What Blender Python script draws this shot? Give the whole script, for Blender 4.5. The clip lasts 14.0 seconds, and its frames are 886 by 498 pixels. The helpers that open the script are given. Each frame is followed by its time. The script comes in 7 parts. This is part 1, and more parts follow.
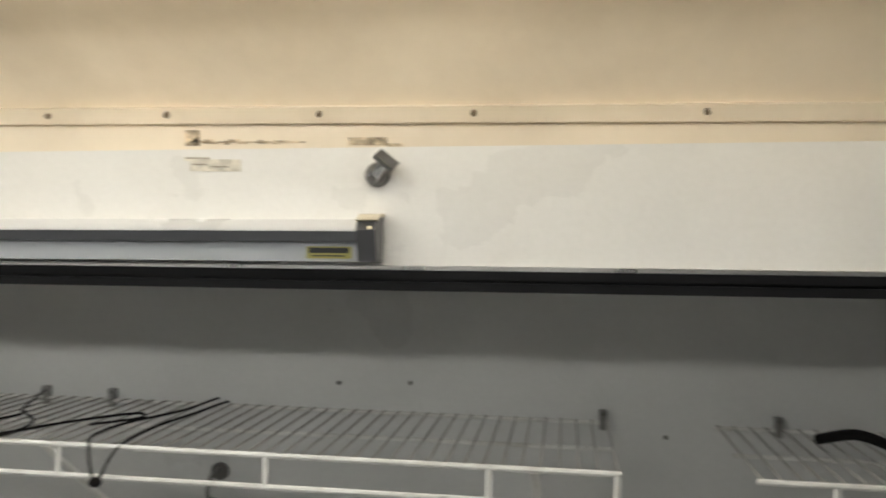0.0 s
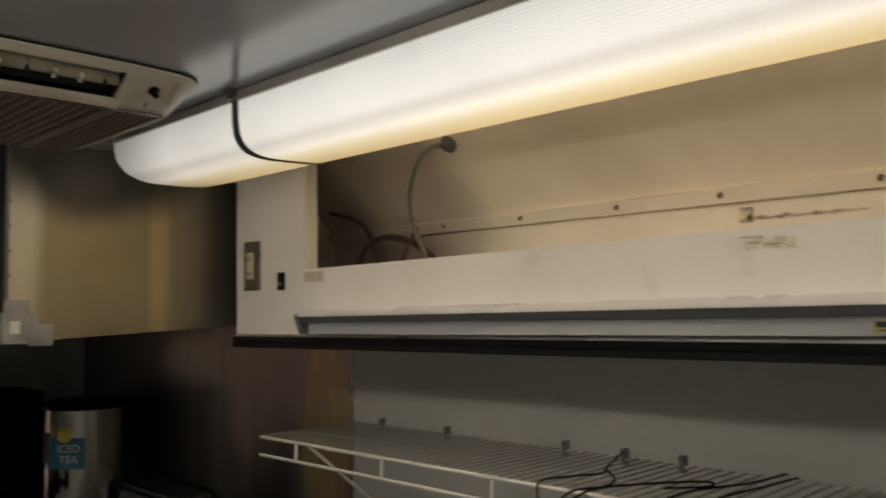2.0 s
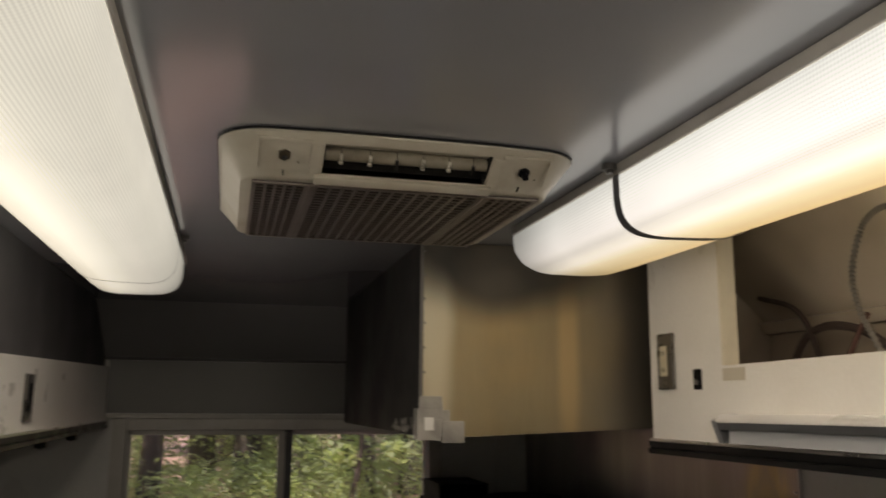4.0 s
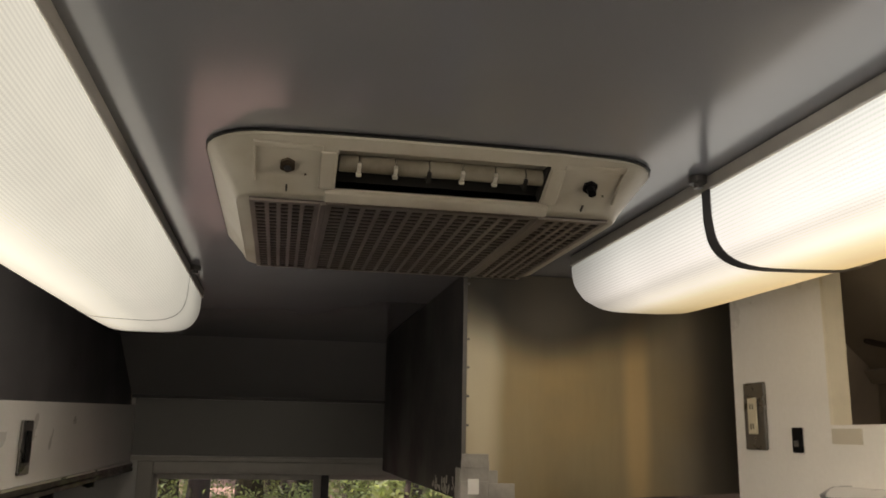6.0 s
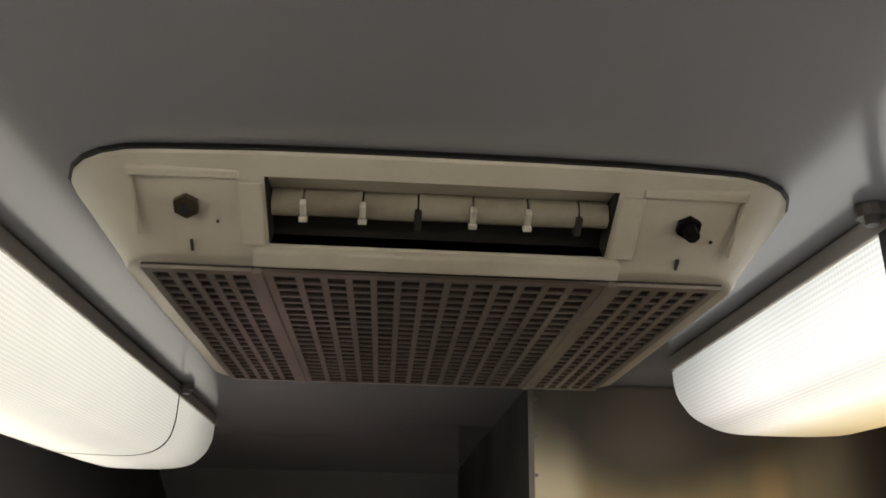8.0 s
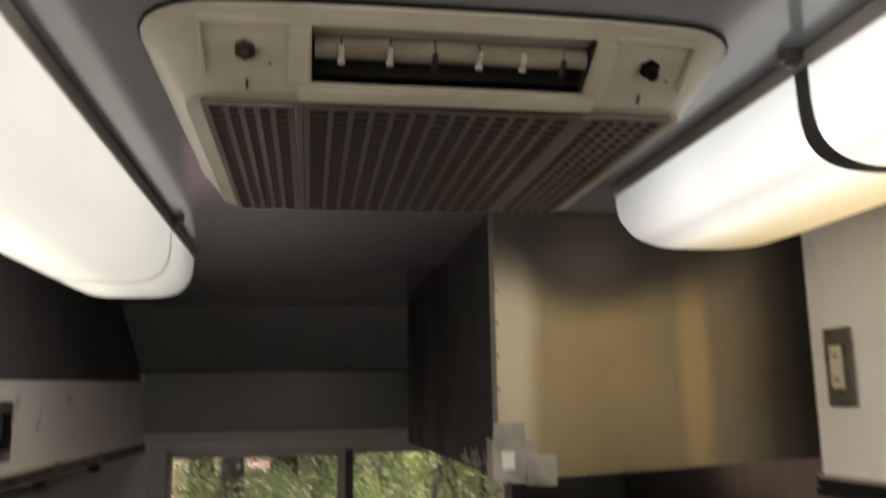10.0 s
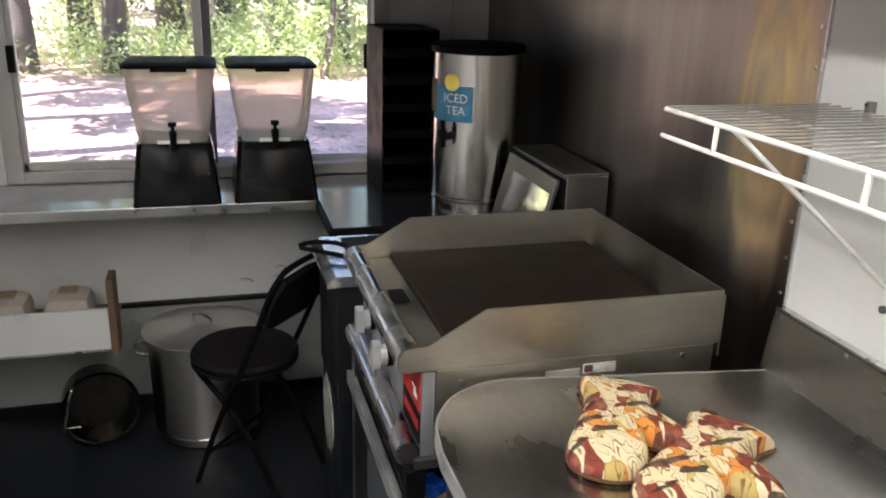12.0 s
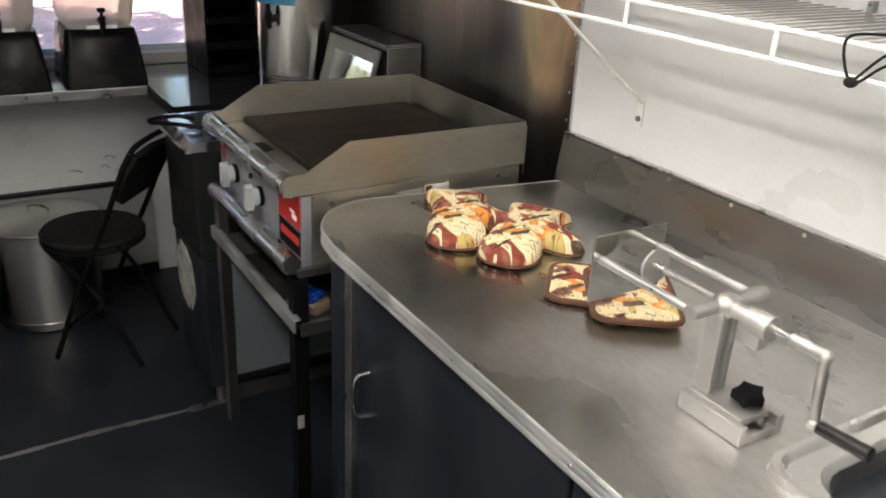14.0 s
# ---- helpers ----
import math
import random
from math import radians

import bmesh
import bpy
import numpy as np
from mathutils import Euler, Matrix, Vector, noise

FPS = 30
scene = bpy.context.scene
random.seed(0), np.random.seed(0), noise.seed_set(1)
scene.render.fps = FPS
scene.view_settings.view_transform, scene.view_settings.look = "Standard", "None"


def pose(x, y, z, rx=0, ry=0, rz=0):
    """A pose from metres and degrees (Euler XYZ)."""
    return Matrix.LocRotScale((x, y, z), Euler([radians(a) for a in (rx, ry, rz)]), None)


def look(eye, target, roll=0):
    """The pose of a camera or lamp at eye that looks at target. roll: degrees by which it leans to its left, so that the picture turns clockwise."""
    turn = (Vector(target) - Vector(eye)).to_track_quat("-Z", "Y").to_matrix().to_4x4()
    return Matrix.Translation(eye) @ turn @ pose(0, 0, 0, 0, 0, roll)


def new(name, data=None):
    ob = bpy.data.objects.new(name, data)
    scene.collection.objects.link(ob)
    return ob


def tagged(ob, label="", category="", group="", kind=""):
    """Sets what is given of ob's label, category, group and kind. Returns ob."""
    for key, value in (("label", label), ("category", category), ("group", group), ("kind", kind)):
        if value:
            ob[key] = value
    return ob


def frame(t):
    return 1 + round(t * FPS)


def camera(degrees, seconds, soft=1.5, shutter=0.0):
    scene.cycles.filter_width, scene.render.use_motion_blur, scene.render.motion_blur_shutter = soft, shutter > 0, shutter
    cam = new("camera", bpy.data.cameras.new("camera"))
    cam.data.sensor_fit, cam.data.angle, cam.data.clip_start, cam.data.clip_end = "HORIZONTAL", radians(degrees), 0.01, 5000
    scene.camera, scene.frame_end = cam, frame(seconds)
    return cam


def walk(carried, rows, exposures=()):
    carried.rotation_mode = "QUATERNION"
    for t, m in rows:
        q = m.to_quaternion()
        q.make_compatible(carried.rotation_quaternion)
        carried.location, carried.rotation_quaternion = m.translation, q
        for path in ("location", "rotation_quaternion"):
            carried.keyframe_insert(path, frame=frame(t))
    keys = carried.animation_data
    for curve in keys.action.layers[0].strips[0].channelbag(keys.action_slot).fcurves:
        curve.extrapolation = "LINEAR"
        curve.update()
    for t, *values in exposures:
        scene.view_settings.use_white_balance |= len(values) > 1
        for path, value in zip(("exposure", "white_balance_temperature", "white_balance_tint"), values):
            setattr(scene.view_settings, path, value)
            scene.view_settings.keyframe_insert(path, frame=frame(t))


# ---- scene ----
# ======== camera and walk ========
cam = camera(55.6, 14.0, soft=1.7, shutter=0.5)
PATH = [
    (0, (0.076, 0.11, 1.758), (-0.211, 2.089, 1.737), 0.9),
    (0.5, (0.09, 0.123, 1.761), (-0.569, 2.011, 1.753), 0.0),
    (1, (0.08, 0.096, 1.768), (-0.95, 1.81, 1.764), -0.5),
    (1.5, (0.087, 0.081, 1.774), (-1.184, 1.624, 1.821), -0.6),
    (2, (0.108, 0.049, 1.772), (-1.303, 1.459, 1.91), -0.9),
    (2.2, (0.093, 0.057, 1.786), (-1.388, 1.394, 1.923), -0.3),
    (2.5, (0.059, 0.055, 1.778), (-1.508, 1.286, 1.947), 0.2),
    (3, (-0.038, 0.083, 1.796), (-1.722, 1.136, 2.03), 0.1),
    (3.5, (-0.051, 0.15, 1.793), (-1.88, 0.909, 2.077), -0.2),
    (4, (-0.012, 0.25, 1.789), (-1.92, 0.732, 2.148), 0.4),
    (4.2, (-0.008, 0.275, 1.792), (-1.932, 0.675, 2.164), 0.5),
    (6.3, (-0.313, 0.33, 1.843), (-2.23, 0.678, 2.297), 1.4),
    (6.5, (-0.354, 0.344, 1.845), (-2.265, 0.675, 2.331), 1.6),
    (7, (-0.519, 0.393, 1.875), (-2.416, 0.597, 2.474), 2.1),
    (7.2, (-0.575, 0.415, 1.885), (-2.462, 0.571, 2.53), 2.2),
    (9.3, (-0.63, 0.467, 1.905), (-2.498, 0.567, 2.611), 0.2),
    (9.5, (-0.605, 0.449, 1.893), (-2.504, 0.584, 2.507), -0.0),
    (10, (-0.488, 0.368, 1.838), (-2.432, 0.677, 2.194), -0.9),
    (10.4, (-0.41, 0.322, 1.772), (-2.339, 0.842, 1.872), 0.3),
    (10.5, (-0.41, 0.332, 1.761), (-2.33, 0.894, 1.78), 0.4),
    (11, (-0.413, 0.395, 1.695), (-2.297, 0.979, 1.366), 2.0),
    (11.5, (-0.463, 0.484, 1.675), (-2.31, 1.027, 1.134), 1.3),
    (11.7, (-0.477, 0.507, 1.656), (-2.329, 1.009, 1.092), 0.6),
    (12, (-0.495, 0.505, 1.659), (-2.321, 1.025, 1.032), 1.6),
    (12.3, (-0.478, 0.446, 1.628), (-2.292, 1.054, 1.047), 2.2),
    (12.5, (-0.447, 0.372, 1.643), (-2.231, 1.034, 1.028), 1.6),
    (12.8, (-0.420, 0.272, 1.613), (-2.138, 1.000, 0.889), 0.5),
    (13, (-0.384, 0.234, 1.634), (-2.013, 1.091, 0.853), 1.2),
    (13.2, (-0.353, 0.204, 1.624), (-1.931, 1.152, 0.842), 2.2),
    (13.5, (-0.284, 0.202, 1.64), (-1.84, 1.19, 0.863), 1.3),
    (13.8, (-0.212, 0.216, 1.608), (-1.766, 1.203, 0.822), 2.5),
    (14, (-0.155, 0.188, 1.618), (-1.713, 1.159, 0.825), 2.9),
]
EXPOSURES = [(0.0, 0.80, 6050, 10), (0.5, 0.62, 6100, 11), (1.0, -0.05, 6600, 11), (1.5, -0.3, 7200, 13), (2.5, -0.2, 7000, 13), (3.5, 0.0, 7000, 14), (4.2, 0.05, 7250, 15), (6.3, 0.1, 7250, 15), (7.2, 0.36, 6950, 14), (9.3, 0.55, 6800, 13),
             (10.0, 0.45, 6800, 14), (10.5, 0.6, 6700, 15), (11.0, 1.6, 6000, 13), (11.5, 2.28, 5950, 14), (12.0, 2.42, 6000, 15), (13.0, 2.3, 6100, 15), (14.0, 2.5, 6150, 15)]
walk(cam, [(t, look(eye, target, roll)) for t, eye, target, roll in PATH], EXPOSURES)

# ======== world, sun ========
SUN_EL, SUN_AZ = 58.0, 150.0
world = bpy.data.worlds.new("sky_world")
world.use_nodes = True
scene.world = world
wn = world.node_tree
sky = wn.nodes.new("ShaderNodeTexSky")
sky.sky_type = 'NISHITA'
sky.sun_disc = False
sky.sun_elevation = radians(SUN_EL)
sky.sun_rotation = radians(SUN_AZ)
wn.nodes["Background"].inputs["Strength"].default_value = 0.12
wn.links.new(sky.outputs[0], wn.nodes["Background"].inputs["Color"])
sun_data = bpy.data.lights.new("sun", 'SUN')
sun_data.energy, sun_data.angle, sun_data.color = 5.0, radians(0.6), (1.0, 0.95, 0.86)
sun = new("sun", sun_data)
sun.matrix_world = look((0, 0, 20), (-6.0, 10.6, 0))


# ======== materials ========
def mat(name, color, rough=0.5, metal=0.0, vary=0.12, scale=6.0, bump=0.0, bump_scale=60.0, stretch=(1, 1, 1),
        stain=None, stain_scale=2.0, stain_amount=0.0, coat=0.0, rough_vary=0.1, fine=0.0, fine_scale=120.0, spec=0.5, rnd=0.0):
    """A procedural surface: base colour with variation at two scales, optional stains, relief and brushed stretch."""
    m = bpy.data.materials.new(name)
    m.use_nodes = True
    nt = m.node_tree
    N, L = nt.nodes, nt.links
    b = N["Principled BSDF"]
    b.inputs["Metallic"].default_value = metal
    b.inputs["Specular IOR Level"].default_value = spec
    b.inputs["Coat Weight"].default_value = coat
    b.inputs["Coat Roughness"].default_value = 0.12
    geo = N.new("ShaderNodeTexCoord")
    mp = N.new("ShaderNodeMapping")
    mp.inputs["Scale"].default_value = stretch
    L.new(geo.outputs["Object"], mp.inputs["Vector"])
    n1 = N.new("ShaderNodeTexNoise")
    n1.inputs["Scale"].default_value = scale
    n1.inputs["Detail"].default_value = 6
    L.new(mp.outputs[0], n1.inputs["Vector"])
    ramp = N.new("ShaderNodeMapRange")
    ramp.interpolation_type = 'SMOOTHSTEP'
    ramp.inputs["From Min"].default_value, ramp.inputs["From Max"].default_value = 0.3, 0.7
    ramp.inputs["To Min"].default_value, ramp.inputs["To Max"].default_value = 1 - vary, 1 + vary
    L.new(n1.outputs["Fac"], ramp.inputs["Value"])
    mul = N.new("ShaderNodeVectorMath")
    mul.operation = 'SCALE'
    mul.inputs[0].default_value = color
    L.new(ramp.outputs[0], mul.inputs["Scale"])
    last = mul.outputs[0]
    if fine:
        n3 = N.new("ShaderNodeTexNoise")
        n3.inputs["Scale"].default_value = fine_scale
        n3.inputs["Detail"].default_value = 3
        L.new(mp.outputs[0], n3.inputs["Vector"])
        r3 = N.new("ShaderNodeMapRange")
        r3.inputs["From Min"].default_value, r3.inputs["From Max"].default_value = 0.3, 0.7
        r3.inputs["To Min"].default_value, r3.inputs["To Max"].default_value = 1 - fine, 1 + fine
        L.new(n3.outputs["Fac"], r3.inputs["Value"])
        m3 = N.new("ShaderNodeVectorMath")
        m3.operation = 'SCALE'
        L.new(last, m3.inputs[0])
        L.new(r3.outputs[0], m3.inputs["Scale"])
        last = m3.outputs[0]
    if stain:
        n2 = N.new("ShaderNodeTexNoise")
        n2.inputs["Scale"].default_value = stain_scale
        n2.inputs["Detail"].default_value = 8
        n2.inputs["Roughness"].default_value = 0.65
        L.new(geo.outputs["Object"], n2.inputs["Vector"])
        r2 = N.new("ShaderNodeMapRange")
        r2.interpolation_type = 'SMOOTHSTEP'
        r2.inputs["From Min"].default_value, r2.inputs["From Max"].default_value = 0.40, 0.76
        r2.inputs["To Min"].default_value, r2.inputs["To Max"].default_value = 0.0, stain_amount
        L.new(n2.outputs["Fac"], r2.inputs["Value"])
        mx = N.new("ShaderNodeMix")
        mx.data_type = 'RGBA'
        L.new(r2.outputs[0], mx.inputs["Factor"])
        L.new(last, mx.inputs["A"])
        mx.inputs["B"].default_value = (*stain, 1)
        last = mx.outputs["Result"]
    if rnd:
        oi = N.new("ShaderNodeObjectInfo")
        r4 = N.new("ShaderNodeMapRange")
        r4.inputs["To Min"].default_value, r4.inputs["To Max"].default_value = 1 - rnd, 1 + rnd
        L.new(oi.outputs["Random"], r4.inputs["Value"])
        m4 = N.new("ShaderNodeVectorMath")
        m4.operation = 'SCALE'
        L.new(last, m4.inputs[0])
        L.new(r4.outputs[0], m4.inputs["Scale"])
        last = m4.outputs[0]
    L.new(last, b.inputs["Base Color"])
    rr = N.new("ShaderNodeMapRange")
    rr.interpolation_type = 'SMOOTHSTEP'
    rr.inputs["From Min"].default_value, rr.inputs["From Max"].default_value = 0.3, 0.7
    rr.inputs["To Min"].default_value, rr.inputs["To Max"].default_value = max(0.02, rough - rough_vary), min(1, rough + rough_vary)
    L.new(n1.outputs["Fac"], rr.inputs["Value"])
    L.new(rr.outputs[0], b.inputs["Roughness"])
    if bump:
        nb = N.new("ShaderNodeTexNoise")
        nb.inputs["Scale"].default_value = bump_scale
        nb.inputs["Detail"].default_value = 4
        L.new(mp.outputs[0], nb.inputs["Vector"])
        bp = N.new("ShaderNodeBump")
        bp.inputs["Strength"].default_value = bump
        bp.inputs["Distance"].default_value = 0.004
        L.new(nb.outputs["Fac"], bp.inputs["Height"])
        L.new(bp.outputs[0], b.inputs["Normal"])
    return m


def lens_mat(name, side, colours, glow, ribs):
    """Aged prismatic acrylic lens, opaque, with the tubes' light painted on as its own glow. side: which way across it
    the ramps run;
    colours and glow: stops across the lens; ribs: contrast of its moulded prisms."""
    m = bpy.data.materials.new(name)
    m.use_nodes = True
    nt = m.node_tree
    N, L = nt.nodes, nt.links
    b = N["Principled BSDF"]
    b.inputs["Base Color"].default_value = (0.10, 0.10, 0.09, 1)
    b.inputs["Roughness"].default_value = 0.35
    tc = N.new("ShaderNodeTexCoord")
    sep = N.new("ShaderNodeSeparateXYZ")
    L.new(tc.outputs["Object"], sep.inputs[0])
    # the way round the lens: down its side by the aisle, then across its underside
    sy = N.new("ShaderNodeMath")
    sy.operation = 'MULTIPLY'
    sy.inputs[1].default_value = side
    L.new(sep.outputs["Y"], sy.inputs[0])
    way = N.new("ShaderNodeMath")
    way.operation = 'SUBTRACT'
    L.new(sy.outputs[0], way.inputs[0])
    L.new(sep.outputs["Z"], way.inputs[1])
    across = N.new("ShaderNodeCombineXYZ")
    L.new(way.outputs[0], across.inputs["Y"])
    mr = N.new("ShaderNodeMapRange")
    mr.inputs["From Min"].default_value, mr.inputs["From Max"].default_value = -0.09, 0.22
    L.new(way.outputs[0], mr.inputs["Value"])

    def ramp(stops):
        cr = N.new("ShaderNodeValToRGB")
        e = cr.color_ramp.elements
        e[0].position, e[0].color = stops[0][0], (*stops[0][1], 1)
        e[1].position, e[1].color = stops[-1][0], (*stops[-1][1], 1)
        for p, c in stops[1:-1]:
            cr.color_ramp.elements.new(p).color = (*c, 1)
        L.new(mr.outputs[0], cr.inputs["Fac"])
        return cr.outputs[0]
    col = ramp(colours)
    st = ramp([(p, (v / 2, v / 2, v / 2)) for p, v in glow])
    # the glow is painted dimmer near the ends, where the tubes stop short
    en = N.new("ShaderNodeMapRange")
    en.interpolation_type = 'SMOOTHSTEP'
    en.inputs["From Min"].default_value, en.inputs["From Max"].default_value = -0.02, 0.26
    en.inputs["To Min"].default_value, en.inputs["To Max"].default_value = 0.42, 1.0
    L.new(sep.outputs["X"], en.inputs["Value"])
    e1 = N.new("ShaderNodeMapRange")
    e1.interpolation_type = 'SMOOTHSTEP'
    e1.inputs["From Min"].default_value, e1.inputs["From Max"].default_value = 0.12, 0.9
    e1.inputs["To Min"].default_value, e1.inputs["To Max"].default_value = 0.76, 1.10
    L.new(sep.outputs["X"], e1.inputs["Value"])
    # moulded prisms: long ribs crossed by finer ones, and dusty patches
    wv = N.new("ShaderNodeTexWave")
    wv.bands_direction = 'Y'
    wv.inputs["Scale"].default_value = 58
    L.new(across.outputs[0], wv.inputs["Vector"])
    wx = N.new("ShaderNodeTexWave")
    wx.bands_direction = 'X'
    wx.inputs["Scale"].default_value = 60
    L.new(tc.outputs["Object"], wx.inputs["Vector"])
    add = N.new("ShaderNodeMath")
    add.operation = 'MULTIPLY_ADD'
    add.inputs[1].default_value = 0.5
    L.new(wx.outputs["Fac"], add.inputs[0])
    L.new(wv.outputs["Fac"], add.inputs[2])
    wm = N.new("ShaderNodeMapRange")
    wm.inputs["From Max"].default_value = 1.5
    wm.inputs["To Min"].default_value, wm.inputs["To Max"].default_value = 1 - ribs, 1 + ribs
    L.new(add.outputs[0], wm.inputs["Value"])
    ns = N.new("ShaderNodeTexNoise")
    ns.inputs["Scale"].default_value = 5.0
    ns.inputs["Detail"].default_value = 5
    L.new(tc.outputs["Object"], ns.inputs["Vector"])
    nr = N.new("ShaderNodeMapRange")
    nr.inputs["From Min"].default_value, nr.inputs["From Max"].default_value = 0.3, 0.7
    nr.inputs["To Min"].default_value, nr.inputs["To Max"].default_value = 1.9, 2.1
    L.new(ns.outputs["Fac"], nr.inputs["Value"])
    last = st
    for o in (en.outputs[0], e1.outputs[0], wm.outputs[0], nr.outputs[0]):
        k = N.new("ShaderNodeMath")
        k.operation = 'MULTIPLY'
        L.new(last, k.inputs[0])
        L.new(o, k.inputs[1])
        last = k.outputs[0]
    L.new(col, b.inputs["Emission Color"])
    L.new(last, b.inputs["Emission Strength"])
    return m


def tube_mat(name, colour, strength):
    m = bpy.data.materials.new(name)
    m.use_nodes = True
    b = m.node_tree.nodes["Principled BSDF"]
    b.inputs["Base Color"].default_value = (0.8, 0.8, 0.8, 1)
    b.inputs["Emission Color"].default_value = (*colour, 1)
    b.inputs["Emission Strength"].default_value = strength
    return m


def patch_mat(name):
    """Patchwork print: wavy cream bands with rust, orange and brown scraps and dark squiggles."""
    m = bpy.data.materials.new(name)
    m.use_nodes = True
    nt = m.node_tree
    N, L = nt.nodes, nt.links
    b = N["Principled BSDF"]
    b.inputs["Roughness"].default_value = 0.9
    b.inputs["Specular IOR Level"].default_value = 0.15
    tc = N.new("ShaderNodeTexCoord")
    wob = N.new("ShaderNodeTexNoise")
    wob.inputs["Scale"].default_value = 14
    L.new(tc.outputs["Object"], wob.inputs["Vector"])
    off = N.new("ShaderNodeVectorMath")
    off.operation = 'MULTIPLY_ADD'
    off.inputs[1].default_value = (0.035, 0.035, 0.0)
    L.new(wob.outputs["Color"], off.inputs[0])
    L.new(tc.outputs["Object"], off.inputs[2])

    def cells(scale, turn, rand):
        mp = N.new("ShaderNodeMapping")
        mp.inputs["Rotation"].default_value = (0, 0, radians(turn))
        mp.inputs["Scale"].default_value = scale
        L.new(off.outputs[0], mp.inputs["Vector"])
        vo = N.new("ShaderNodeTexVoronoi")
        vo.distance = 'CHEBYCHEV'
        vo.voronoi_dimensions = '2D'
        vo.inputs["Scale"].default_value = 1.0
        vo.inputs["Randomness"].default_value = rand
        L.new(mp.outputs[0], vo.inputs["Vector"])
        sp = N.new("ShaderNodeSeparateColor")
        L.new(vo.outputs["Color"], sp.inputs[0])
        return sp

    def steps(fac, stops):
        cr = N.new("ShaderNodeValToRGB")
        cr.color_ramp.interpolation = 'CONSTANT'
        e = cr.color_ramp.elements
        e[0].position, e[0].color = 0.0, (*stops[0][1], 1)
        e[1].position, e[1].color = stops[-1][0], (*stops[-1][1], 1)
        for p, c in stops[1:-1]:
            cr.color_ramp.elements.new(p).color = (*c, 1)
        L.new(fac, cr.inputs["Fac"])
        return cr.outputs[0]

    def over(fac, low, top, lo, hi, amount=1.0):
        r = N.new("ShaderNodeMapRange")
        r.inputs["From Min"].default_value, r.inputs["From Max"].default_value = lo, hi
        r.inputs["To Max"].default_value = amount
        L.new(fac, r.inputs["Value"])
        mx = N.new("ShaderNodeMix")
        mx.data_type = 'RGBA'
        L.new(r.outputs[0], mx.inputs["Factor"])
        L.new(low, mx.inputs["A"])
        if isinstance(top, tuple):
            mx.inputs["B"].default_value = (*top, 1)
        else:
            L.new(top, mx.inputs["B"])
        return mx.outputs["Result"]
    base = steps(cells((30, 36, 1), 12, 0.55).outputs[0], [(0, (0.62, 0.53, 0.32)), (0.22, (0.21, 0.045, 0.032)), (0.50, (0.58, 0.23, 0.045)), (0.60, (0.60, 0.52, 0.33)), (0.78, (0.17, 0.045, 0.032)), (0.90, (0.45, 0.34, 0.12))])
    # brushed cream blots over the scraps
    mw = N.new("ShaderNodeMapping")
    mw.inputs["Rotation"].default_value = (0, 0, radians(15))
    mw.inputs["Scale"].default_value = (1, 2.4, 0)
    L.new(tc.outputs["Object"], mw.inputs["Vector"])
    wv = N.new("ShaderNodeTexNoise")
    wv.inputs["Scale"].default_value = 19
    wv.inputs["Detail"].default_value = 0.8
    wv.inputs["Distortion"].default_value = 0.6
    L.new(mw.outputs[0], wv.inputs["Vector"])
    ribbon = over(wv.outputs["Fac"], base, (0.63, 0.55, 0.355), 0.535, 0.55, 0.94)
    # thin brown outlines and small black squiggles
    ln = N.new("ShaderNodeMath")
    ln.operation = 'PINGPONG'
    ln.inputs[1].default_value = 0.06
    L.new(wv.outputs["Fac"], ln.inputs[0])
    lined = over(ln.outputs[0], ribbon, (0.075, 0.045, 0.026), 0.046, 0.054, 0.75)
    sq = cells((62, 26, 1), 20, 1.0)
    inked = over(sq.outputs[1], lined, (0.045, 0.030, 0.024), 0.84, 0.845, 0.95)
    # washed unevenly
    n2 = N.new("ShaderNodeTexNoise")
    n2.inputs["Scale"].default_value = 30
    n2.inputs["Detail"].default_value = 4
    L.new(tc.outputs["Object"], n2.inputs["Vector"])
    worn = over(n2.outputs["Fac"], inked, (0.58, 0.47, 0.31), 0.50, 0.85, 0.4)
    L.new(worn, b.inputs["Base Color"])
    nb = N.new("ShaderNodeTexNoise")
    nb.inputs["Scale"].default_value = 28
    nb.inputs["Detail"].default_value = 3
    L.new(tc.outputs["Object"], nb.inputs["Vector"])
    bp = N.new("ShaderNodeBump")
    bp.inputs["Strength"].default_value = 0.8
    bp.inputs["Distance"].default_value = 0.010
    L.new(nb.outputs["Fac"], bp.inputs["Height"])
    L.new(bp.outputs[0], b.inputs["Normal"])
    return m


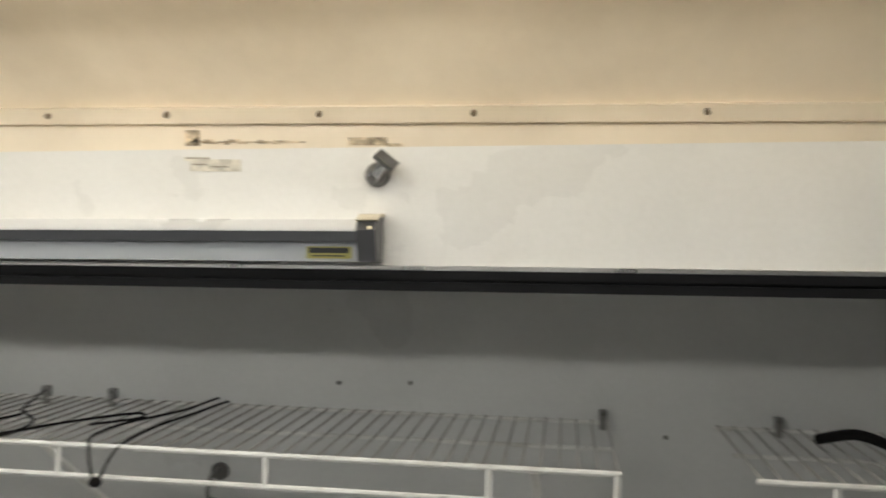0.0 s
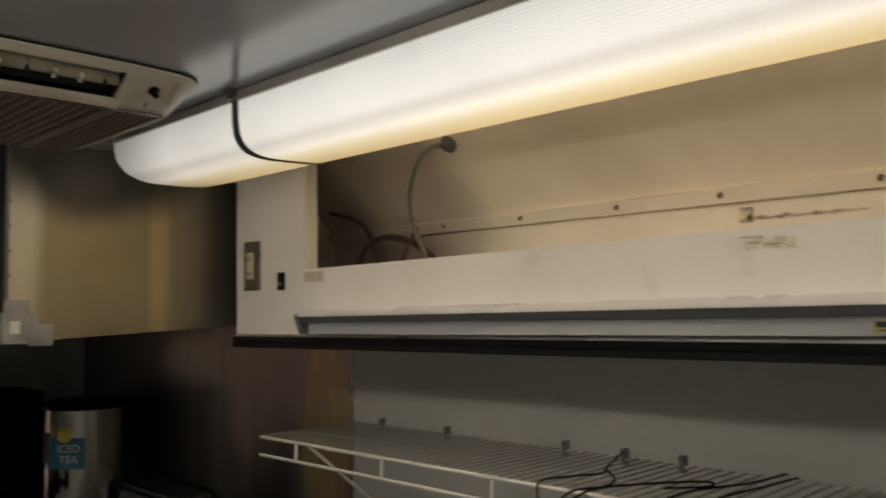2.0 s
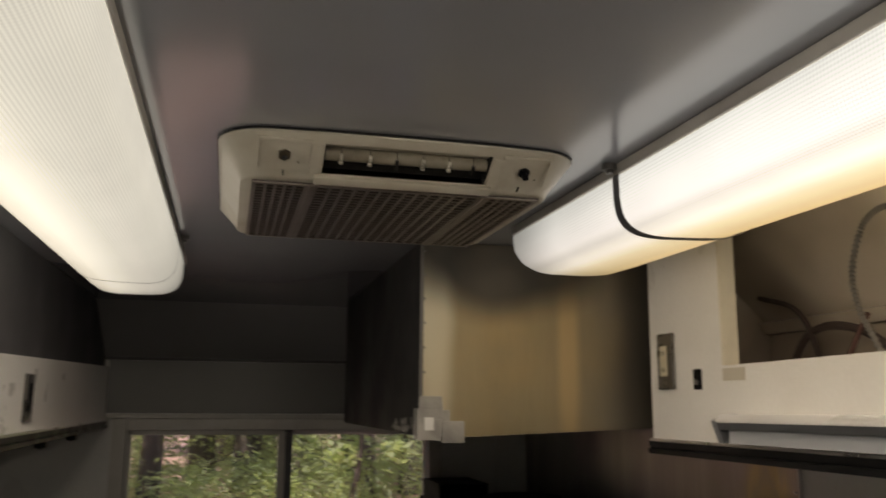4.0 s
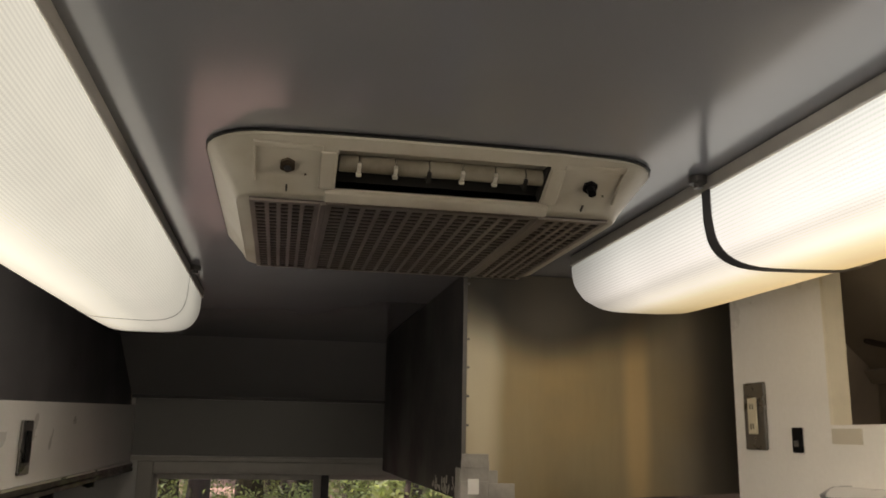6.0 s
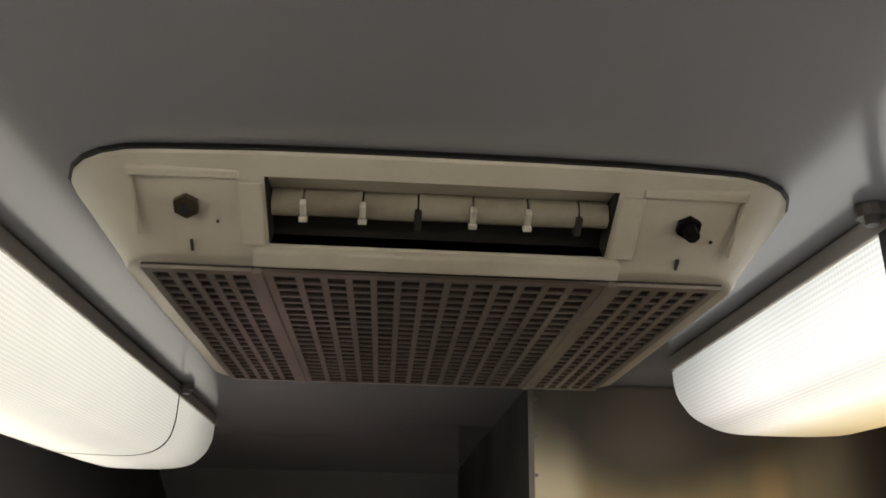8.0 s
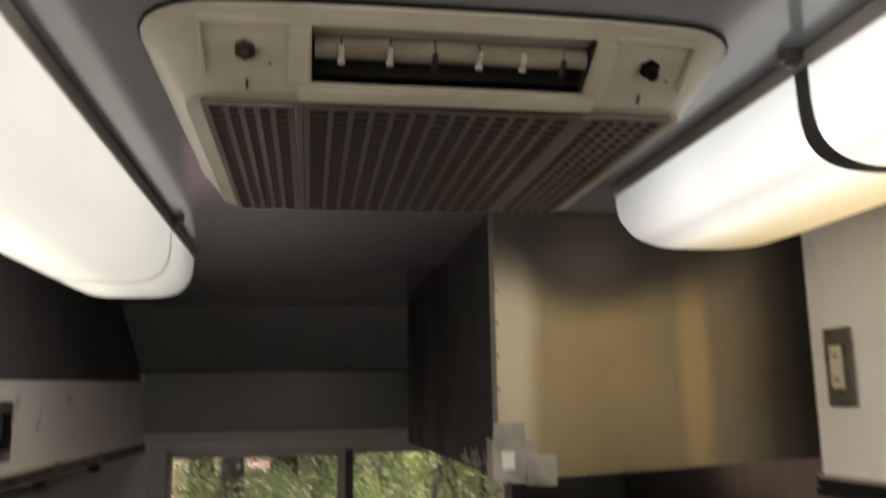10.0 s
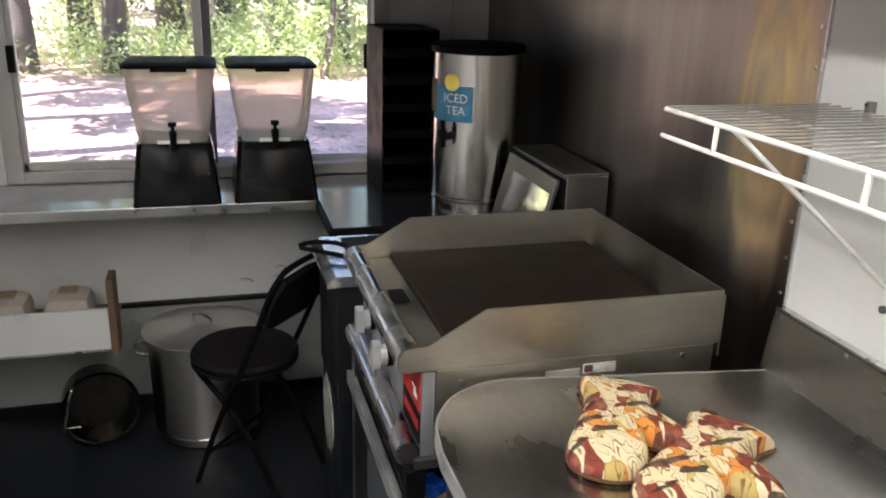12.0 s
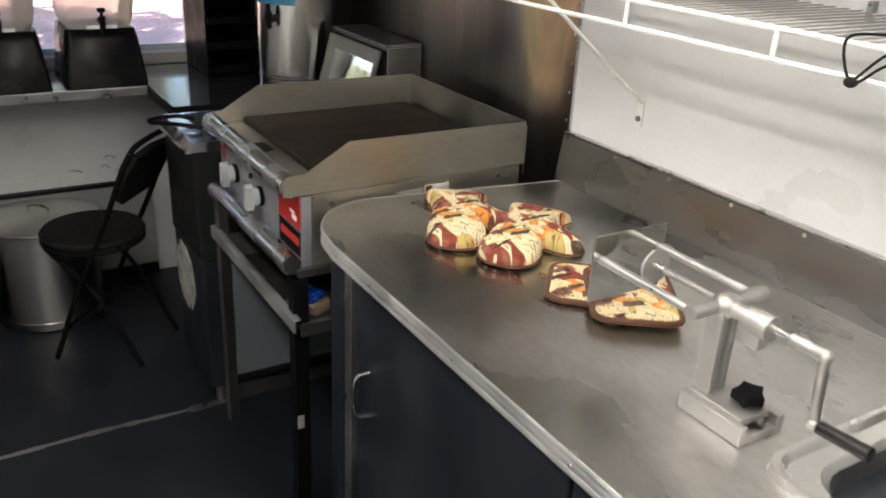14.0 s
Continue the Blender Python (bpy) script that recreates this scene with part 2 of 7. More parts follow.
def glass_mat(name, rough=0.0, color=(1, 1, 1), frost=0.0, ior=1.45):
    """Thin clear sheet: mostly straight through, a little mirror-like."""
    m = bpy.data.materials.new(name)
    m.use_nodes = True
    nt = m.node_tree
    N, L = nt.nodes, nt.links
    N.remove(N["Principled BSDF"])
    tr = N.new("ShaderNodeBsdfTransparent")
    tr.inputs[0].default_value = (*color, 1)
    gl = N.new("ShaderNodeBsdfGlossy")
    gl.inputs["Roughness"].default_value = rough
    fr = N.new("ShaderNodeFresnel")
    fr.inputs["IOR"].default_value = ior
    mx = N.new("ShaderNodeMixShader")
    L.new(fr.outputs[0], mx.inputs[0])
    L.new(tr.outputs[0], mx.inputs[1])
    L.new(gl.outputs[0], mx.inputs[2])
    last = mx.outputs[0]
    if frost:
        tl = N.new("ShaderNodeBsdfTranslucent")
        tl.inputs[0].default_value = (0.86, 0.80, 0.74, 1)
        df = N.new("ShaderNodeBsdfDiffuse")
        df.inputs[0].default_value = (0.8, 0.76, 0.71, 1)
        m1 = N.new("ShaderNodeMixShader")
        m1.inputs[0].default_value = 0.35
        L.new(tl.outputs[0], m1.inputs[1])
        L.new(df.outputs[0], m1.inputs[2])
        m2 = N.new("ShaderNodeMixShader")
        m2.inputs[0].default_value = frost
        L.new(last, m2.inputs[1])
        L.new(m1.outputs[0], m2.inputs[2])
        last = m2.outputs[0]
    L.new(last, N["Material Output"].inputs["Surface"])
    return m


def leaf_mat(name, color, glow=0.5):
    m = mat(name, color, 0.6, 0, 0.3, 3.0, fine=0.25, fine_scale=15)
    nt = m.node_tree
    N, L = nt.nodes, nt.links
    b = N["Principled BSDF"]
    tl = N.new("ShaderNodeBsdfTranslucent")
    tl.inputs[0].default_value = (color[0] * 2.2, color[1] * 2.2, color[2] * 1.2, 1)
    mx = N.new("ShaderNodeMixShader")
    mx.inputs[0].default_value = glow
    L.new(b.outputs[0], mx.inputs[1])
    L.new(tl.outputs[0], mx.inputs[2])
    L.new(mx.outputs[0], N["Material Output"].inputs["Surface"])
    return m


M_WHITE = mat("white_panel", (0.78, 0.77, 0.75), 0.35, 0, 0.04, 4, 0.03, 30, stain=(0.55, 0.5, 0.42), stain_scale=1.6, stain_amount=0.22, fine=0.02)
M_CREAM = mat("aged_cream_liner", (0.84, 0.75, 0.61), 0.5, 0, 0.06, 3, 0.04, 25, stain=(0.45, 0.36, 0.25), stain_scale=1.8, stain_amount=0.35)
M_WALLW = mat("white_wall_sheet", (0.62, 0.625, 0.62), 0.3, 0, 0.05, 3, 0.05, 14, rough_vary=0.03, fine=0.02)
M_CEIL = mat("ceiling_gloss", (0.29, 0.297, 0.335), 0.16, 0.0, 0.06, 1.5, 0.0, 3, rough_vary=0.03, spec=1.0, coat=0.15)
M_GREYP = mat("grey_wall_panel", (0.205, 0.205, 0.205), 0.35, 0.2, 0.06, 1.5, 0.03, 10)
M_STEELW = mat("brushed_steel_sheet", (0.345, 0.318, 0.298), 0.36, 1.0, 0.28, 6, 0.04, 40, stretch=(1, 1, 0.05), rough_vary=0.08, fine=0.04, fine_scale=90, stain=(0.22, 0.19, 0.17), stain_scale=1.7, stain_amount=0.3)
M_TOP = mat("steel_worktop", (0.54, 0.53, 0.51), 0.31, 1.0, 0.18, 4, 0.06, 40, stretch=(0.5, 1, 1), rough_vary=0.08, fine=0.06, fine_scale=80, stain=(0.72, 0.71, 0.68), stain_scale=5, stain_amount=0.2)
M_DSTEEL = mat("sooty_steel", (0.20, 0.195, 0.19), 0.45, 0.8, 0.2, 5, 0.1, 40, stain=(0.05, 0.045, 0.04), stain_scale=3, stain_amount=0.6)
M_GRID = mat("seasoned_griddle", (0.013, 0.010, 0.008), 0.50, 0.0, 0.35, 6, 0.2, 60, stain=(0.028, 0.013, 0.009), stain_scale=4, stain_amount=0.7, spec=0.12)
M_GSTEEL = mat("greasy_steel", (0.43, 0.415, 0.365), 0.45, 1.0, 0.12, 5, 0.08, 40, stretch=(1, 0.2, 1), stain=(0.30, 0.24, 0.17), stain_scale=6, stain_amount=0.3, fine=0.05)
M_CHROME = mat("chrome", (0.75, 0.75, 0.74), 0.12, 1.0, 0.03, 8, rough_vary=0.05)
M_ALU = mat("aluminium", (0.62, 0.62, 0.61), 0.34, 1.0, 0.06, 10, 0.08, 80, fine=0.04)
M_CAST = mat("cast_aluminium", (0.54, 0.53, 0.515), 0.42, 1.0, 0.08, 14, 0.3, 160)
M_AC = mat("aged_cream_plastic", (0.50, 0.475, 0.41), 0.45, 0, 0.05, 5, 0.06, 70, stain=(0.34, 0.28, 0.19), stain_scale=7, stain_amount=0.55)
M_VANE = mat("grimy_louvre_plastic", (0.25, 0.23, 0.185), 0.4, 0, 0.12, 14, 0.06, 70, stain=(0.12, 0.095, 0.065), stain_scale=16, stain_amount=0.7)
M_CLIP = mat("tinned_clip", (0.66, 0.64, 0.58), 0.45, 0.5, 0.1, 60)
M_GRILL = mat("dusty_grille_plastic", (0.27, 0.235, 0.215), 0.42, 0, 0.10, 9, 0.05, 90, stain=(0.2, 0.17, 0.14), stain_scale=9, stain_amount=0.5)
M_DARK = mat("dark_cavity", (0.012, 0.011, 0.010), 0.8, 0, 0.2, 5)
M_FILT = mat("filter_foam", (0.05, 0.04, 0.036), 0.9, 0, 0.25, 30, 0.3, 200)
M_BLACK = mat("black_plastic", (0.006, 0.006, 0.007), 0.5, 0, 0.1, 10, spec=0.06)
M_RUBBER = mat("black_rubber_trim", (0.006, 0.006, 0.007), 0.42, 0, 0.1, 10, spec=0.2)
M_NAVY = mat("navy_laminate", (0.012, 0.015, 0.022), 0.38, 0, 0.1, 5, 0.03, 40, stain=(0.05, 0.05, 0.055), stain_scale=5, stain_amount=0.3)
M_FLOOR = mat("dark_vinyl_floor", (0.008, 0.010, 0.015), 0.42, 0, 0.15, 4, 0.10, 60, rough_vary=0.04, stain=(0.05, 0.05, 0.05), stain_scale=6, stain_amount=0.15, fine=0.1)
M_BTOP = mat("black_worktop", (0.022, 0.022, 0.027), 0.12, 0, 0.1, 4, 0.02, 20, coat=0.6, spec=0.9, rough_vary=0.06)
M_WTOP = mat("grey_counter", (0.34, 0.34, 0.355), 0.08, 0, 0.08, 5, 0.02, 30, coat=0.6, spec=1.0, rough_vary=0.03, stain=(0.15, 0.15, 0.15), stain_scale=4, stain_amount=0.3)
M_WIRE = mat("white_coated_wire", (0.78, 0.78, 0.76), 0.35, 0, 0.05, 20, stain=(0.4, 0.36, 0.3), stain_scale=14, stain_amount=0.4)
# white deck wire coloured dark, standing for the shade under the cabinet
M_WIRED = mat("shaded_deck_wire", (0.33, 0.32, 0.30), 0.45, 0, 0.1, 20)
M_CAP = mat("dark_grey_cap", (0.07, 0.07, 0.075), 0.4, 0, 0.1, 12)
M_PVCT = mat("lit_pale_extrusion", (0.62, 0.62, 0.62), 0.28, 0, 0.05, 6, 0.02, 40)
M_CORD = mat("black_cord", (0.010, 0.009, 0.009), 0.7, 0, 0.2, 60, 0.3, 300, spec=0.15)
M_PVC = mat("grey_extrusion", (0.15, 0.155, 0.17), 0.36, 0.0, 0.05, 6, 0.02, 40)
M_PVCL = mat("pale_extrusion", (0.42, 0.44, 0.47), 0.38, 0.0, 0.05, 6, 0.02, 40)
M_WOOD = mat("brown_wood", (0.15, 0.09, 0.05), 0.6, 0, 0.25, 5, 0.12, 40, stretch=(1, 1, 0.15), fine=0.15, fine_scale=60)
M_RED = mat("red_label", (0.50, 0.018, 0.015), 0.4, 0, 0.08, 8)
M_KNOB = mat("pale_knob", (0.44, 0.45, 0.45), 0.38, 0, 0.08, 20)
M_PAPER = mat("paper_tape", (0.62, 0.56, 0.44), 0.7, 0, 0.12, 20, fine=0.15, fine_scale=60)
M_TAPE = mat("silver_duct_tape", (0.40, 0.39, 0.37), 0.38, 0.6, 0.25, 12, 0.9, 35)
M_YEL = mat("yellow_label", (0.36, 0.33, 0.10), 0.5, 0, 0.05, 12)
M_BLUE = mat("blue_label", (0.10, 0.36, 0.56), 0.45, 0, 0.2, 25)
M_LTXT = mat("white_print", (0.85, 0.85, 0.83), 0.5, 0, 0.02, 12)
M_BTXT = mat("black_print", (0.02, 0.02, 0.018), 0.5, 0, 0.02, 12)
M_LEMON = mat("lemon_print", (0.75, 0.62, 0.12), 0.5, 0, 0.1, 20)
M_BROWNB = mat("brown_binding", (0.085, 0.036, 0.018), 0.85, 0, 0.15, 60, 0.3, 250)
M_PATCH = patch_mat("patchwork_cotton")
M_FRAMEW = mat("window_frame_alu", (0.50, 0.49, 0.47), 0.4, 0.3, 0.06, 6, 0.03, 50, stain=(0.3, 0.28, 0.25), stain_scale=5, stain_amount=0.4)
M_GLASS = glass_mat("window_glass")
M_TANK = glass_mat("clear_plastic_tank", 0.1, (0.98, 0.93, 0.87), 0.45)
M_PLATE = mat("polished_steel_plate", (0.62, 0.62, 0.60), 0.10, 1.0, 0.04, 10, rough_vary=0.05)
M_LENS_R = lens_mat("yellowed_lens", 1,
                    [(0.0, (0.92, 0.98, 0.95)), (0.25, (1.0, 1.0, 0.97)), (0.46, (1.0, 0.97, 0.85)), (0.62, (1.0, 0.87, 0.56)), (0.85, (1.0, 0.75, 0.36)), (1.0, (1.0, 0.66, 0.26))],
                    [(0.0, 0.70), (0.12, 0.86), (0.27, 0.94), (0.34, 0.78), (0.47, 1.04), (0.60, 0.86), (0.75, 0.72), (1.0, 0.68)], 0.15)
M_LENS_L = lens_mat("white_lens", -1,
                    [(0.0, (0.97, 0.98, 0.88)), (0.5, (0.98, 0.99, 0.88)), (0.72, (1.0, 0.99, 0.86)), (0.9, (1.0, 0.96, 0.80)), (1.0, (1.0, 0.94, 0.76))],
                    [(0.0, 0.56), (0.28, 0.54), (0.40, 0.55), (0.55, 0.62), (0.66, 0.78), (0.76, 0.92), (0.87, 0.74), (1.0, 0.58)], 0.14)
M_TUBE = tube_mat("fluorescent_tube", (1.0, 0.93, 0.80), 12.0)
def heat_or_shade_tint(m, cx, cz, rx, rz, tint, axis=0, amount=0.85, rings=False, grain=None, dull=False):
    """A patch with a flame-like outline on an upright sheet: for burnt grease and for painted-in shade."""
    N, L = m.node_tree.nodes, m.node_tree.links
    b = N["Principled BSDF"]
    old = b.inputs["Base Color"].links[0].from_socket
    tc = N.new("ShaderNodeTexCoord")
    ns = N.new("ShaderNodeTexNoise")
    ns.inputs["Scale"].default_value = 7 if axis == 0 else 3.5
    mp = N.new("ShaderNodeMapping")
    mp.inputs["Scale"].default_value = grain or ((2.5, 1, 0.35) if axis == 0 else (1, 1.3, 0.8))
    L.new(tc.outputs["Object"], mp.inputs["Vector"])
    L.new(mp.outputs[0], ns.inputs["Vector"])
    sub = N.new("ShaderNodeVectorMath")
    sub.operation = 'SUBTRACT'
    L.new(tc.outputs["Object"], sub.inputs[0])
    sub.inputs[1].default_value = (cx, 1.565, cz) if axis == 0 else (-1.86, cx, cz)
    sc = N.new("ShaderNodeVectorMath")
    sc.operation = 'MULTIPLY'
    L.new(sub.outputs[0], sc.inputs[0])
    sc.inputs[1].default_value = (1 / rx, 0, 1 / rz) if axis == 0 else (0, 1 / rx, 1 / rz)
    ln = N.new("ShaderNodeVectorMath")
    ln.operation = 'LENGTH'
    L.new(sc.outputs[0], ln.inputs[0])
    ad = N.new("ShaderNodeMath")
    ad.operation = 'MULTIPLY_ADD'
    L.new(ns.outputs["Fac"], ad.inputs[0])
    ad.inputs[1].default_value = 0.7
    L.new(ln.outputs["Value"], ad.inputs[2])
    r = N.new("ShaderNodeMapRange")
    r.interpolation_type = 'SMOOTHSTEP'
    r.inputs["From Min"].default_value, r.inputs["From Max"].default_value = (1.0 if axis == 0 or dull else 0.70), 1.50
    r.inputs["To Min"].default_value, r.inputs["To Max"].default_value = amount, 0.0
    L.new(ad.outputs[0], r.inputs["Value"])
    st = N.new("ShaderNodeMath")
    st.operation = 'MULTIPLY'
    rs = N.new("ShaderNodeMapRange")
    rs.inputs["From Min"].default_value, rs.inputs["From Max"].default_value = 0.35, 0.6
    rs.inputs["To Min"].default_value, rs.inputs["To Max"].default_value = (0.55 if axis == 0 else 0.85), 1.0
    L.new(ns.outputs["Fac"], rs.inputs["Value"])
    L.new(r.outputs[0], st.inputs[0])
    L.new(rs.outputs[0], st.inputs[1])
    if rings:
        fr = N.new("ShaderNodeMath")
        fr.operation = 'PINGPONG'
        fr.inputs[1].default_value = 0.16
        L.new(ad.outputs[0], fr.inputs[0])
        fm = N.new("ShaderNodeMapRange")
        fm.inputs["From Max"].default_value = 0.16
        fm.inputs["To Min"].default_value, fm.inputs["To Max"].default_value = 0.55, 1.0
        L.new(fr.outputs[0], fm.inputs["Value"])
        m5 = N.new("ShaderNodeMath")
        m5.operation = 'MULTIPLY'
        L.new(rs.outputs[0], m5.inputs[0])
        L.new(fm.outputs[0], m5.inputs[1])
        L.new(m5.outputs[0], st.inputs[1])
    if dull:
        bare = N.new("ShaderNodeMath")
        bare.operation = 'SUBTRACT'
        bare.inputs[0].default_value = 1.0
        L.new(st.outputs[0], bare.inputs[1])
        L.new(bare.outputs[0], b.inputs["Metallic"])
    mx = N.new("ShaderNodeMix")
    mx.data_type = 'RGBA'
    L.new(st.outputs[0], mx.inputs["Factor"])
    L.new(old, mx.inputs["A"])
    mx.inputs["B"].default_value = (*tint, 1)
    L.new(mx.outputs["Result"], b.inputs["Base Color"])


heat_or_shade_tint(M_STEELW, -1.908, 1.40, 0.128, 0.34, (0.58, 0.44, 0.17), 0, 0.93, True, dull=True)
heat_or_shade_tint(M_STEELW, -1.86, 1.22, 0.10, 0.24, (0.46, 0.28, 0.17), 0, 0.55)
# darkens the liner's left end, painting in the shade inside the cabinet
heat_or_shade_tint(M_CREAM, 0.10, 0.24, 0.50, 1.2, (0.085, 0.060, 0.046), 0, 0.85, False, (0.4, 0.4, 0.4))
M_STEELH = mat("yellowed_steel_sheet", (0.36, 0.305, 0.20), 0.44, 1.0, 0.08, 5, 0.05, 40, stretch=(1, 1, 0.12), rough_vary=0.05, fine=0.03, fine_scale=90, stain=(0.46, 0.34, 0.18), stain_scale=3.0, stain_amount=0.6)
# shade by the cabinet, painted into the sheet's far side
heat_or_shade_tint(M_STEELH, 1.33 - 1.1, 1.95 - 1.715, 0.32, 0.90, (0.19, 0.185, 0.18), 1, 0.85)
# a warm pale streak, then a paler strip along the aisle edge
heat_or_shade_tint(M_STEELH, 1.022 - 1.1, 1.90 - 1.715, 0.034, 0.30, (0.66, 0.49, 0.27), 1, 0.65)
heat_or_shade_tint(M_STEELH, 0.70 - 1.1, 1.98 - 1.715, 0.05, 0.45, (0.66, 0.61, 0.47), 1, 0.9)
# near-black, unpolished patch at the top centre
heat_or_shade_tint(M_STEELH, 0.875 - 1.1, 2.17 - 1.715, 0.30, 0.19, (0.012, 0.011, 0.010), 1, 0.97, dull=True)
M_CARD = mat("brown_card", (0.26, 0.19, 0.13), 0.8, 0, 0.15, 12, 0.1, 80)
M_TISSUE = mat("pale_paper_goods", (0.42, 0.37, 0.32), 0.85, 0, 0.1, 12, 0.2, 60)
M_POT = mat("pot_steel", (0.50, 0.49, 0.47), 0.25, 1.0, 0.06, 8, 0.05, 40, stretch=(1, 1, 0.1), rough_vary=0.06)
def turned(m, aniso, rough):
    """Fine turning marks round an upright vessel, which draw its highlights out into upright streaks."""
    N, L = m.node_tree.nodes, m.node_tree.links
    b = N["Principled BSDF"]
    tg = N.new("ShaderNodeTangent")
    tg.direction_type, tg.axis = 'RADIAL', 'Z'
    L.new(tg.outputs[0], b.inputs["Tangent"])
    b.inputs["Anisotropic"].default_value = aniso
    b.inputs["Anisotropic Rotation"].default_value = 0.25
    for k in list(b.inputs["Roughness"].links):
        L.remove(k)
    b.inputs["Roughness"].default_value = rough
    return m


turned(M_POT, 0.9, 0.28)
M_URN = turned(mat("turned_urn_steel", (0.70, 0.69, 0.66), 0.2, 1.0, 0.05, 8, stretch=(1, 1, 0.05)), 0.8, 0.20)
M_HOSE2 = mat("brown_black_cable", (0.035, 0.022, 0.018), 0.6, 0, 0.2, 20)
M_HOSE = mat("red_brown_cable", (0.075, 0.032, 0.024), 0.6, 0, 0.1, 20)
M_FRY = mat("dull_fryer_steel", (0.33, 0.325, 0.315), 0.42, 1.0, 0.1, 5, 0.08, 40, stretch=(1, 1, 0.1), stain=(0.2, 0.19, 0.17), stain_scale=4, stain_amount=0.5)
M_NOSE = mat("satin_steel_rail", (0.80, 0.78, 0.78), 0.24, 1.0, 0.10, 9, 0.05, 60, rough_vary=0.08, stain=(0.5, 0.42, 0.34), stain_scale=9, stain_amount=0.3)
M_STICK = mat("worn_sticker", (0.52, 0.51, 0.47), 0.7, 0, 0.2, 14, stain=(0.10, 0.09, 0.08), stain_scale=22, stain_amount=0.8)
M_SPLASH = mat("dull_splashback_steel", (0.36, 0.355, 0.345), 0.30, 1.0, 0.10, 5, 0.05, 40, stretch=(0.3, 1, 1), rough_vary=0.06)
M_BAND = mat("bright_edge_band", (0.84, 0.84, 0.83), 0.46, 1.0, 0.06, 10, 0.08, 80)
M_SWP = mat("dark_chrome_plate", (0.16, 0.155, 0.15), 0.3, 0.9, 0.1, 12)
M_CREAMP = mat("cream_switch_plastic", (0.60, 0.55, 0.42), 0.4, 0, 0.05, 20)
M_GRIP = mat("glossy_black_grip", (0.012, 0.011, 0.011), 0.18, 0, 0.1, 10)
M_GBLACK = mat("moulded_black_plastic", (0.005, 0.005, 0.006), 0.22, 0, 0.1, 10, spec=0.16)
# near-black colour stands in for the dim reflections on the hood's front
M_HOODF = mat("dark_hood_front", (0.016, 0.016, 0.017), 0.5, 0.0, 0.2, 4, 0.08, 40, stain=(0.010, 0.0095, 0.009), stain_scale=3, stain_amount=0.6, spec=0.2)
M_SOOT = mat("blackened_steel", (0.06, 0.055, 0.05), 0.25, 1.0, 0.2, 6, 0.1, 40)
M_BARK = mat("tree_bark", (0.095, 0.075, 0.065), 0.9, 0, 0.3, 5, 0.8, 14, stretch=(1, 1, 0.2), fine=0.2, fine_scale=40)
M_GROUND = mat("leaf_litter", (0.52, 0.325, 0.29), 0.95, 0, 0.3, 0.7, 0.4, 12, fine=0.35, fine_scale=14, stain=(0.24, 0.15, 0.135), stain_scale=0.6, stain_amount=0.8)
M_LEAF = leaf_mat("bright_leaves", (0.30, 0.35, 0.235))
M_LEAF2 = leaf_mat("dark_leaves", (0.075, 0.105, 0.06))
M_FAR = mat("far_woods", (0.30, 0.33, 0.15), 0.9, 0, 0.6, 0.5, fine=0.5, fine_scale=2.0)


# ======== mesh helpers ========
def box(bm, x0, x1, y0, y1, z0, z1, bev=0.0, m=None, seg=2):
    """Adds a box, its edges rounded by bev; m: a pose for it."""
    r = bmesh.ops.create_cube(bm, size=1.0)
    vs = r["verts"]
    bmesh.ops.scale(bm, vec=(x1 - x0, y1 - y0, z1 - z0), verts=vs)
    bmesh.ops.translate(bm, vec=((x0 + x1) / 2, (y0 + y1) / 2, (z0 + z1) / 2), verts=vs)
    if bev:
        es = list({e for v in vs for e in v.link_edges})
        n0 = set(bm.verts)
        r2 = bmesh.ops.bevel(bm, geom=es, offset=bev, segments=seg, affect='EDGES', profile=0.5)
        vs = [v for v in bm.verts if v.is_valid and (v in set(r2["verts"]) or v not in n0)] or vs
    if m is not None:
        vs = list({w for v in vs if v.is_valid for w in island(v)})
        bmesh.ops.transform(bm, matrix=m, verts=vs)
    return bm


def island(v):
    seen, todo = {v}, [v]
    while todo:
        for e in todo.pop().link_edges:
            for w in e.verts:
                if w not in seen:
                    seen.add(w)
                    todo.append(w)
    return seen


def boxes(*rows, bev=0.0):
    bm = bmesh.new()
    for r in rows:
        box(bm, *r, bev=bev)
    return bm


def rod(bm, a, b, r, seg=10, r2=None):
    """Adds a capped cylinder or cone from a to b."""
    a, b = Vector(a), Vector(b)
    d = b - a
    m = Matrix.Translation((a + b) / 2) @ d.to_track_quat('Z', 'Y').to_matrix().to_4x4()
    bmesh.ops.create_cone(bm, cap_ends=True, segments=seg, radius1=r, radius2=r if r2 is None else r2, depth=d.length, matrix=m)
    return bm


